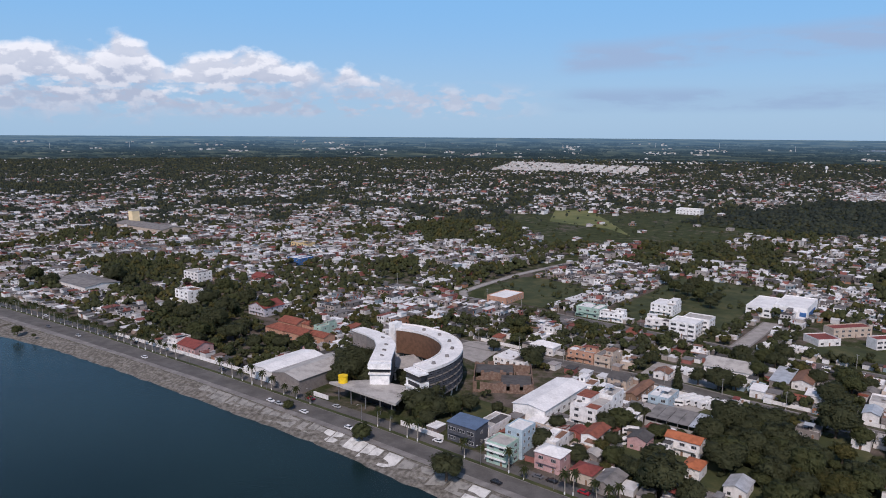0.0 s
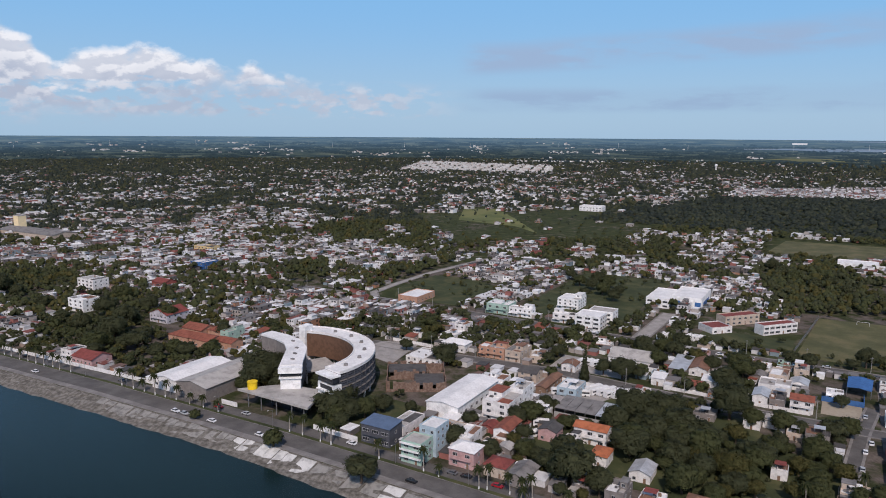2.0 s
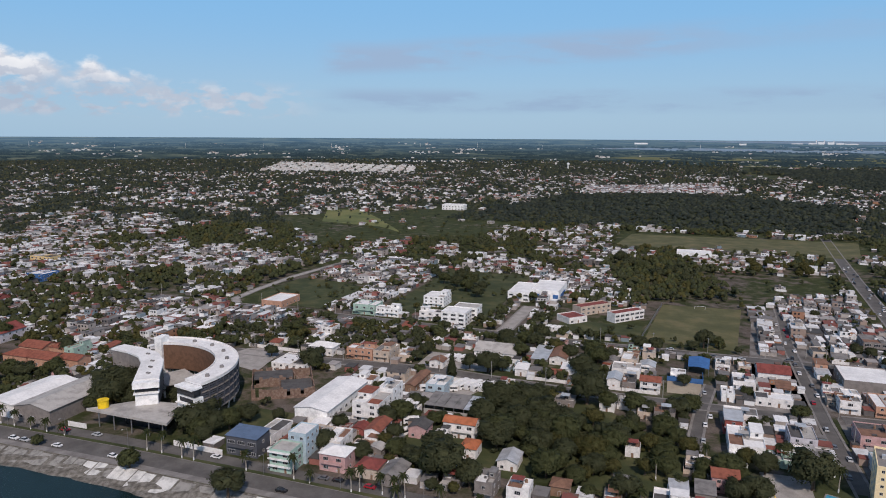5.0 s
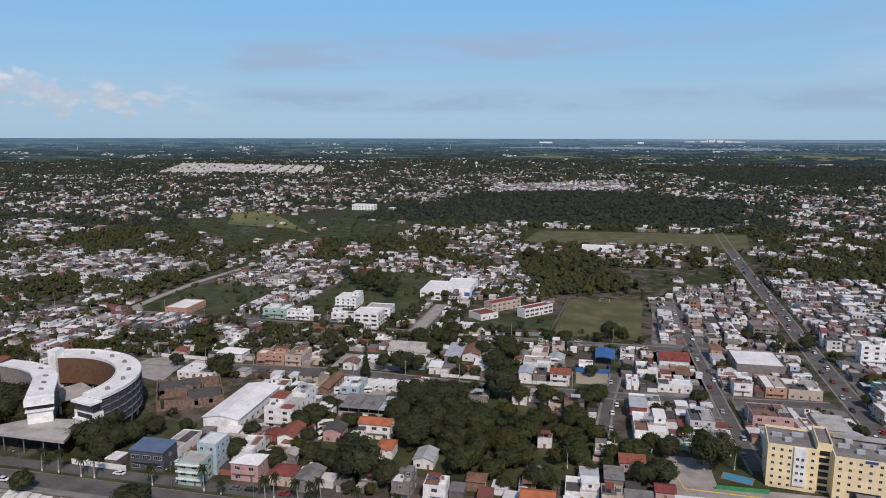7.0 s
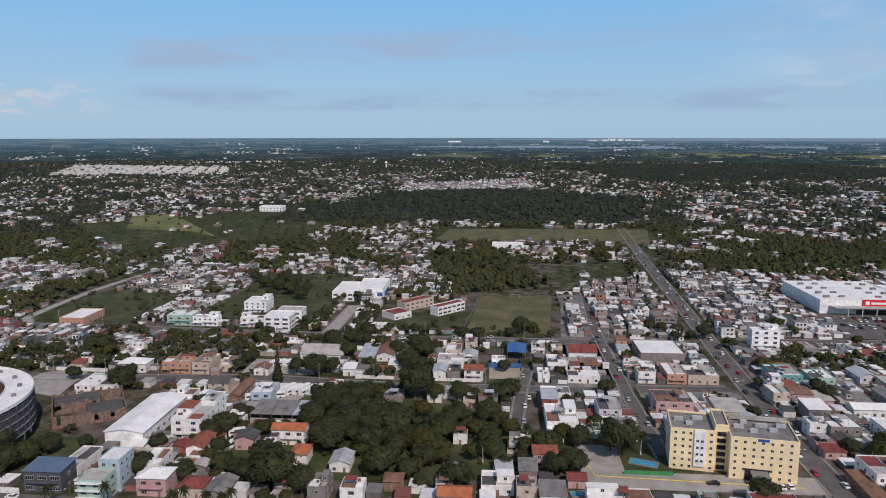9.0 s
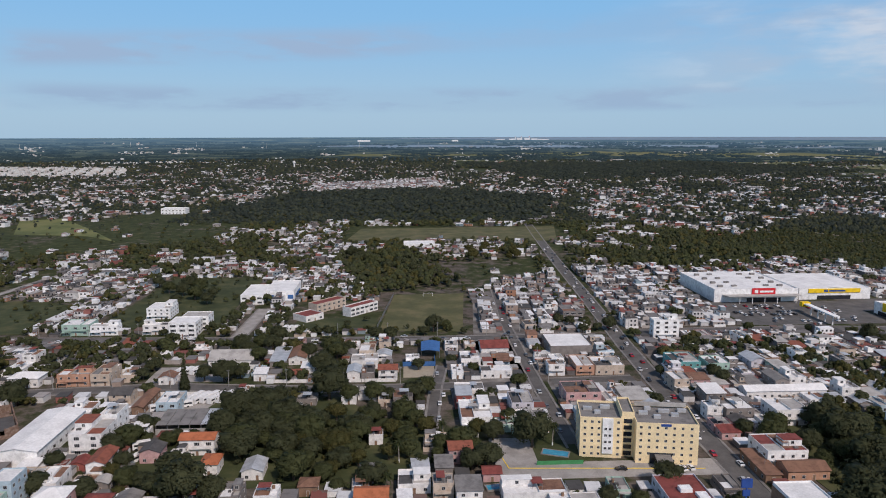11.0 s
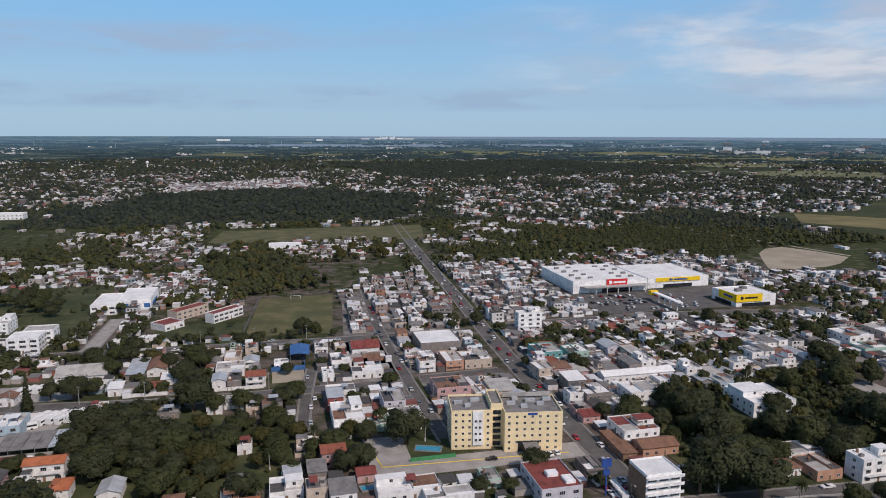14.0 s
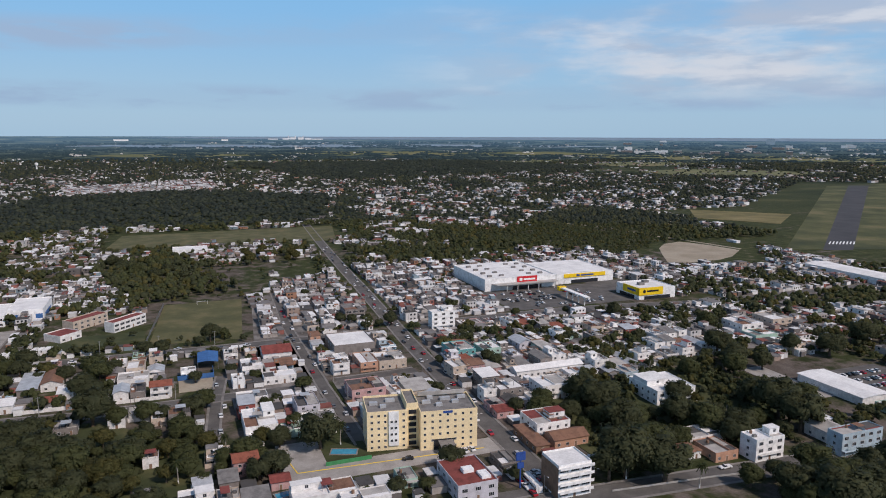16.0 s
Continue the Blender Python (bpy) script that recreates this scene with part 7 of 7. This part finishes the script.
    while y < 660:
        x = -y * 2.6 - 200
        while x < y * 1.5 + 60:
            px, py = x + rng.uniform(-1.0, 1.0), y + rng.uniform(-1.0, 1.0)
            x += 4.2
            if not in_view(px, py) or inside(AIRFIELD, px, py) or inside(BARE, px, py) or inside(SCRUB, px, py) or any(inside(g, px, py) for g in GROVES + MEADOWS):
                continue
            dense = any(inside(g, px, py) for g in DENSE)
            u = rng.random()
            for w, d in ((9.0, 11.0), (7.0, 8.5), (5.4, 6.4), (4.0, 5.0), (3.0, 3.6)) if dense else ((5.8, 6.5), (4.4, 5.0), (3.4, 3.6)):
                w, d = w * rng.uniform(.85, 1.1), d * rng.uniform(.85, 1.1)
                if ok(px, py, w + .3, d + .3) and room(px, py, .7):
                    if u < (.8 if dense else .45):
                        homes.append((px, py, w, d, 2 if dense and w > 6 and rng.random() < .2 else 1, rng.random()))
                        ta = np.concatenate((ta, [(px - w / 2, py - d / 2, px + w / 2, py + d / 2)]))
                    elif u < (.88 if dense else .8):
                        trees.append((px, py, rng.uniform(.4, .8)))
                    break
        y += 4.8
    for g in GROVES:
        xs, ys = [p[0] for p in g], [p[1] for p in g]
        if max(ys) > 520:
            continue
        for i in range(int((max(xs) - min(xs)) * (max(ys) - min(ys)) / 55)):
            px, py = rng.uniform(min(xs), max(xs)), rng.uniform(min(ys), max(ys))
            if inside(g, px, py) and ok(px, py, 2.5, 2.5):
                trees.append((px, py, rng.uniform(.28, .5)))
    trees = [q for q in trees if q[1] > 430 or not shady(q[0], q[1]) or rng.random() < .12]
    keep = [q for q in trees if rng.random() < (1.0 if q[1] < 1200 else .8 if q[1] < 1700 else .6 if q[1] < 2500 else .5)]
    return homes, keep + wood + SHRUBS, estate


TOWN, WOODS, ESTATE = fill_town()


def nearest(items, count):
    s = sorted(items, key=lambda q: math.hypot(q[0], q[1]))
    return s[:count], s[count:]


near_homes, far_homes = nearest([q for q in TOWN if q[2] > 6], NEAR_HOMES)
far_homes += [q for q in TOWN if q[2] <= 6]
near_trees, far_trees = nearest([q for q in WOODS if q[2] > .5], NEAR_TREES)
far_trees += [q for q in WOODS if q[2] <= .5]
pick = random.Random(8)
WALLS = ["white"] * 9 + ["cream"] * 3 + ["grey"] * 5 + ["pink", "sky", "mint", "lilac", "bright", "bright", "bright", "orange", "red", "pink", "brown"]
ROOFS = ["white"] * 8 + ["grey"] * 4 + ["pale"] * 4 + ["dark"] * 4 + ["rust", "red"]
for x, y, w, d, fl, u in near_homes:
    st = pick.choice(["flat"] * 9 + ["gable", "lean", "lean"])
    rf = pick.choice(ROOFS) if st == "flat" else pick.choice(["tile", "rust", "sheet", "pale", "sheet", "grey"])
    house(x, y, w, d, fl, pick.choice(WALLS), rf, st, pick.random() < .35, pick.random() < .6, pick.random() < .3, turn=pick.uniform(-4, 4), yard=pick.choice((0, 0, 0, 1.6)), annex=pick.random() < .3)
for x, y, s in near_trees:
    tree(x, y, None, s * .95)


def far_town():
    wv, wf, rv, rf, gv, gf = [], [], [], [], [], []
    rng = random.Random(31)
    def boxes(v, f, x, y, w, d, z0, z1, a, bottom=False):
        k = len(v)
        ca, sa = math.cos(a), math.sin(a)
        for z in (z0, z1):
            for sx, sy in ((-1, -1), (1, -1), (1, 1), (-1, 1)):
                v.append((x + ca * sx * w / 2 - sa * sy * d / 2, y + sa * sx * w / 2 + ca * sy * d / 2, z))
        f += [(k, k + 1, k + 5, k + 4), (k + 1, k + 2, k + 6, k + 5), (k + 2, k + 3, k + 7, k + 6), (k + 3, k, k + 4, k + 7), (k + 4, k + 5, k + 6, k + 7)]
    for x, y, w, d, fl, u in far_homes:
        r = math.hypot(x, y)
        a = 0.6 * noise.noise((x * .0012, y * .0012, 1.5)) * min(1, max(0, (r - 500) / 600)) + rng.uniform(-.07, .07)
        k = 1.0 if r < 1200 else 1.15
        h = fl * 2.75 + (rng.uniform(-.2, .6) if w > 6 else rng.uniform(-.6, .2))
        if w > 6 and r < 1700 and rng.random() < .75:
            # two or three rooms side by side under roofs of their own height
            cut = rng.uniform(.35, .65)
            lengthwise = rng.random() < .5
            for lo, hi, hh in ((0, cut, h), (cut, 1, h - rng.uniform(.3, 1.0) if fl == 1 else h - 2.75 * rng.choice((0, 1)))):
                c, e = (lo + hi) / 2 - .5, hi - lo
                ux, uy, uw, ud = (c * w * k, 0, e * w * k - .02, d * k) if lengthwise else (0, c * d * k, w * k, e * d * k - .02)
                bx, by = x + math.cos(a) * ux - math.sin(a) * uy, y + math.sin(a) * ux + math.cos(a) * uy
                boxes(wv, wf, bx, by, uw, ud, -.3, hh, a)
                boxes(rv, rf, bx, by, uw + .1, ud + .1, hh, hh + .25, a)
        else:
            boxes(wv, wf, x, y, w * k, d * k, -.3, h, a)
            boxes(rv, rf, x, y, w * k + .3, d * k + .3, h, h + .3, a)
        if w > 6 and rng.random() < .35:
            boxes(wv, wf, x + rng.uniform(-.2, .2) * w, y + d * .15, w * .5, d * .4, h + .3, h + 2.7, a)
            boxes(rv, rf, x + rng.uniform(-.2, .2) * w, y + d * .15, w * .5, d * .4, h + 2.7, h + 2.9, a)
        if r < 1300 and w > 6 and rng.random() < .45:
            aw, ad, ah = w * rng.uniform(.4, .8), rng.uniform(2, 4.5), rng.uniform(2.4, 3.0)
            ax = x + (w - aw) / 2 * rng.choice((-1, 1))
            boxes(wv, wf, ax, y - d * k / 2 - ad / 2, aw, ad, -.2, ah, a)
            boxes(rv, rf, ax, y - d * k / 2 - ad / 2, aw + .4, ad + .4, ah, ah + .2, a)
        if r < 900 and w > 6:
            for e in range(rng.randrange(1, 4)):
                q = rng.uniform(.6, 1.6)
                boxes(rv, rf, x + rng.uniform(-.35, .35) * w, y + rng.uniform(-.35, .35) * d, q, q * rng.uniform(.6, 1.8), h + .3, h + .3 + rng.uniform(.4, 1.3), a)
            boxes(wv, wf, x, y - d * k / 2 - 2.2, w, .2, -.2, 1.7, a)
        if r < 1100 and w > 6:
            sx = -1 if x > 0 else 1
            for q in range(fl):
                for e in (-.3, 0, .3):
                    boxes(gv, gf, x + e * w, y - d * k / 2, 1.2, .12, q * 2.9 + 1.0, q * 2.9 + 2.2, 0)
                for e in (-.25, .25):
                    boxes(gv, gf, x + sx * w * k / 2, y + e * d, .12, 1.2, q * 2.9 + 1.0, q * 2.9 + 2.2, 0)
    for nm, v, f, m, lb in (("town_house_walls", wv, wf, FARWALL, "many small pale and coloured house walls across the town"), ("town_house_roofs", rv, rf, FARROOF, "many flat pale, grey and rusty house roofs"), ("town_windows", gv, gf, GLASS, "many small dark house windows")):
        tagged(new(nm, raw_mesh(nm, v, f, m)), lb, "houses", "", "stuff")
    ev, ef = [], []
    for x, y, w, d, fl, u in ESTATE:
        boxes(ev, ef, x, y, w, d, -.3, fl * 2.8 + rng.choice((0, 0, 1.2)), 0.3)
    tagged(new("estate_houses", raw_mesh("estate_houses", ev, ef, ESTATEWALL)), "rows of small white estate houses far off", "houses", "", "stuff")


far_town()


def far_woods():
    rng = np.random.default_rng(41)
    cards, masses, faces = {}, {}, {}
    fringe, heart = {}, {}
    for lod, count, size, n in ((0, 170, .55, 7), (1, 26, .9, 5), (2, 0, 0, 3), (3, 0, 0, 2)):
        fringe[lod], heart[lod] = [], []
        for k in range(6):
            g = np.random.default_rng(100 * lod + k)
            cl = crown_clumps(g, 7.5, 8, n)
            if count:
                fringe[lod].append(leaves(g, cl, count, size, .45)[0])
            big = {0: .95, 1: 1.2, 2: 1.5, 3: 1.9}[lod]
            heart[lod].append(lumps(g, [(x, y, z, r * big) for x, y, z, r in cl]))
    for x, y, s in far_trees:
        r = math.hypot(x, y)
        lod = 0 if r < 520 else 1 if r < 1000 else 2 if r < 2300 else 3
        e = rng.integers(6)
        a = rng.random() * 6.283
        k = s * (1.0 if r < 1100 else 1.2 if r < 1700 else 1.35 if r < 2500 else 1.5)
        R = np.array(((math.cos(a), -math.sin(a), 0), (math.sin(a), math.cos(a), 0), (0, 0, 1))) * k
        u = rng.random()
        if r > 900 and (inside(FOREST, x, y) or inside(WOOD_AND_SHADE, x, y)):
            u *= .62
            R = R @ np.diag((1.25, 1.25, .8))
        # past 1000 m crowns take the greens with haze painted in
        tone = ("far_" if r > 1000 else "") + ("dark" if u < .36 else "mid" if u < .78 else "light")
        at = np.array((x, y, -.8 * k))
        if fringe[lod]:
            cards.setdefault(tone, []).append(fringe[lod][e] @ R.T + at)
        v, f = heart[lod][e]
        m = masses.setdefault(tone, [[], [], 0])
        m[0].append(v @ R.T + at)
        m[1].append(f + m[2])
        m[2] += len(v)
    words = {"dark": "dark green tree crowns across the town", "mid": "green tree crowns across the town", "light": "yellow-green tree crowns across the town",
             "far_dark": "dark green woods far beyond the town, haze put into the colour", "far_mid": "green woods far beyond the town, haze put into the colour", "far_light": "pale green woods far beyond the town, haze put into the colour"}
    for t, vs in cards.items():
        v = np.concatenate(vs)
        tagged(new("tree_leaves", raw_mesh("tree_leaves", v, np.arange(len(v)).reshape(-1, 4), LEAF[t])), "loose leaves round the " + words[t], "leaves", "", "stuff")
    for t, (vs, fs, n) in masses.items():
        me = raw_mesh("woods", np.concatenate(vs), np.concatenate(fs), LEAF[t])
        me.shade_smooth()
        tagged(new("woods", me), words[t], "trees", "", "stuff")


far_woods()


def r_at(dip):
    """How far off the land lies that shows this far (in thousandths of a radian) under the eye's level."""
    lo, hi = 900.0, 4900.0
    for i in range(40):
        m = (lo + hi) / 2
        if (EYE[2] - far_rise(0, m)) / m * 1000 > dip:
            lo = m
        else:
            hi = m
    return lo


def far_sheet(name, b0, b1, near_dip, far_dip, mat, label, category, wobble=0.0):
    """A sheet of water or field on the far land between two bearings."""
    g = random.Random(int(b0 * 10 + near_dip))
    v, f, n = [], [], 60
    for i in range(n + 1):
        b = radians(b0 + (b1 - b0) * i / n)
        e = min(1.0, 6 * i / n, 6 * (n - i) / n)
        mid = (near_dip + far_dip) / 2
        q = noise.noise((i * .21, near_dip, 2.0)) * wobble
        for dip in (mid + (near_dip - mid) * e + q * e, mid, mid + (far_dip - mid) * e + q * .4 * e):
            r = r_at(max(dip, 4.9))
            v.append((r * math.sin(b), r * math.cos(b), far_rise(0, r) + 1.2))
    for i in range(n):
        for j in range(2):
            f.append((i * 3 + j, (i + 1) * 3 + j, (i + 1) * 3 + j + 1, i * 3 + j + 1))
    tagged(new(name, raw_mesh(name, v, f, mat)), label, category, "", "structure")


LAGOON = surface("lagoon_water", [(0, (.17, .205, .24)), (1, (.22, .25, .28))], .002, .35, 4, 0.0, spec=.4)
FIELD = surface("far_field", [(0, (.09, .10, .045)), (.5, (.14, .145, .065)), (1, (.19, .17, .08))], .004, .95, 8)
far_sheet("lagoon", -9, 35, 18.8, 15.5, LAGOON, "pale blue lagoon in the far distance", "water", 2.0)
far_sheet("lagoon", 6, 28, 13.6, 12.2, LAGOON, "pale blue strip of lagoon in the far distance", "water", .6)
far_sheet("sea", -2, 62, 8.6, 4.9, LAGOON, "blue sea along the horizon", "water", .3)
for b0, b1, a, c in ((8, 34, 30, 25), (18, 46, 42, 35), (30, 56, 33, 28), (-6, 9, 31, 28), (36, 58, 55, 46), (-30, -14, 36, 33), (2, 16, 38, 35)):
    far_sheet("far_field", b0, b1, a, c, FIELD, "yellow-green marsh field in the distance", "field", 3.0)


def far_block(bearing, dip, w, h, mat, name, label, d=20):
    b, r = radians(bearing), r_at(dip)
    z = far_rise(0, r)
    t = thing(name, label, "building", at=pose(r * math.sin(b), r * math.cos(b), z, 0, 0, -bearing))
    part("wall", MB().box(-w / 2, -d / 2, -3, w / 2, d / 2, h), mat, t)
    part("roof", MB().box(-w / 2 - .5, -d / 2 - .5, h, w / 2 + .5, d / 2 + .5, h + 1.0), ROOF["white"], t)
    return t


pb = PAINT["bright"]
for q, w, h in ((7.6, 60, 4), (8.6, 45, 7), (9.1, 30, 12), (9.7, 30, 12), (10.3, 40, 8), (11.0, 70, 4)):
    far_block(q, 8.5, w, h, pb, "power_station", "white power station block on the far shore")
for q in (8.8, 9.3, 9.9):
    b, r = radians(q), r_at(8.5)
    t = thing("chimney", "white power station chimney on the far shore", "chimney", at=pose(r * math.sin(b), r * math.cos(b), far_rise(0, r)))
    part("stack", MB().tube(0, 0, -2, 20, 3, 2, 10), pb, t)
    part("band", MB().tube(0, 0, 20, 22, 2.1, 2.1, 10), PAINT["signred"], t)
fr = random.Random(77)
for i in range(46):
    q = fr.uniform(34, 58)
    far_block(q, fr.uniform(14, 27), fr.uniform(14, 60), fr.uniform(6, 15), fr.choice((pb, PAINT["white"], PAINT["grey"])), "far_building", "pale far-off building near the coast")
far_block(45.5, 12.5, 46, 30, PAINT["sky"], "far_building", "blue shipyard hall near the coast")
for q in (-3.5, -3.0, 4, 38.0):
    far_block(q, 10.5, 40, 8, pb, "far_building", "white far-off building on the shore")
for i in range(16):
    q = -66 + i * 5.6 + fr.uniform(-1.2, 1.2)
    b, r = radians(q), r_at(fr.uniform(16, 21))
    t = thing("mast", "slim pale mast far off above the woods", "mast", "far masts", pose(r * math.sin(b), r * math.cos(b), far_rise(0, r)))
    part("pole", MB().tube(0, 0, -2, 30, .7, .4, 6), PAINT["white"], t)
sv, sf = [], []
for i in range(170):
    b, dip = radians(fr.uniform(-70, 56)), 11 + 26 * fr.random() ** .7
    for g in range(int(fr.expovariate(.22)) + 1):
        r, a = r_at(dip + fr.gauss(0, .7)), b + fr.gauss(0, .006)
        x, y, z, w, h, n = r * math.sin(a), r * math.cos(a), far_rise(0, r), fr.uniform(4, 15), fr.uniform(2, 6), len(sv)
        sv += [(x + p * w / 2, y + c * 5, z + e) for e in (-2, h) for p, c in ((-1, -1), (1, -1), (1, 1), (-1, 1))]
        sf += [(n, n + 1, n + 5, n + 4), (n + 1, n + 2, n + 6, n + 5), (n + 2, n + 3, n + 7, n + 6), (n + 3, n, n + 4, n + 7), (n + 4, n + 5, n + 6, n + 7)]
tagged(new("far_houses", raw_mesh("far_houses", sv, sf, ESTATEWALL)), "scattered pale houses far off in the country", "houses", "", "stuff")


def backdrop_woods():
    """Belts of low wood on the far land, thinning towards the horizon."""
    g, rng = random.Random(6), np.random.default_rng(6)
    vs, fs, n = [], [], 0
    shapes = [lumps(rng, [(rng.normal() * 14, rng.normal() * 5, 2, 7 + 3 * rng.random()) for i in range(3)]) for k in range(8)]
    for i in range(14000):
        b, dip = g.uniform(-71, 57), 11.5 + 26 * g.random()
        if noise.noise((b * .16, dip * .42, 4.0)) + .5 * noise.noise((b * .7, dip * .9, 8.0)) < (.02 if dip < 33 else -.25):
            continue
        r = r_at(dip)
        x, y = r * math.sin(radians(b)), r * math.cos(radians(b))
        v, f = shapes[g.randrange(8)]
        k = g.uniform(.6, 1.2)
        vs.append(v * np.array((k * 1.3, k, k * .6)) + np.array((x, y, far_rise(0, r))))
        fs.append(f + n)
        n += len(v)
    # these trees glow blue as well, so haze seems to lie over them
    me = raw_mesh("backdrop_woods", np.concatenate(vs), np.concatenate(fs), haze_glow_material("haze_glow_woods", [(0.4, (.014, .021, .019)), (.6, (.032, .043, .033))], .08, .42))
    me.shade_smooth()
    tagged(new("backdrop_woods", me), "belts of dark wood far off, haze painted in as glow", "woods", "", "stuff")


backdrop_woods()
wt = thing("water_tower", "white water tower far off among houses", "water tower", at=pose(-400, 2600, 0))
part("stem", MB().tube(0, 0, -.5, 18, 2.6, 2.2, 12), pb, wt)
part("tank", MB().tube(0, 0, 18, 22, 2.2, 5, 14).tube(0, 0, 22, 27, 5, 5, 14).tube(0, 0, 27, 29, 5, 1, 14), pb, wt)
yt = thing("tower_block", "narrow yellow tower over the old town", "tower", at=pose(-890, 500, 0))
part("wall", MB().box(-5, -5, -.3, 5, 5, 22), PAINT["hotel"], yt)
part("roof", MB().box(-5.3, -5.3, 22, 5.3, 5.3, 22.8), ROOF["pale"], yt)
for t in TREES + PALMS + CARS + [BUS, VAN, LAMP, POLE]:
    for o in (*t.children_recursive, t):
        bpy.data.objects.remove(o)
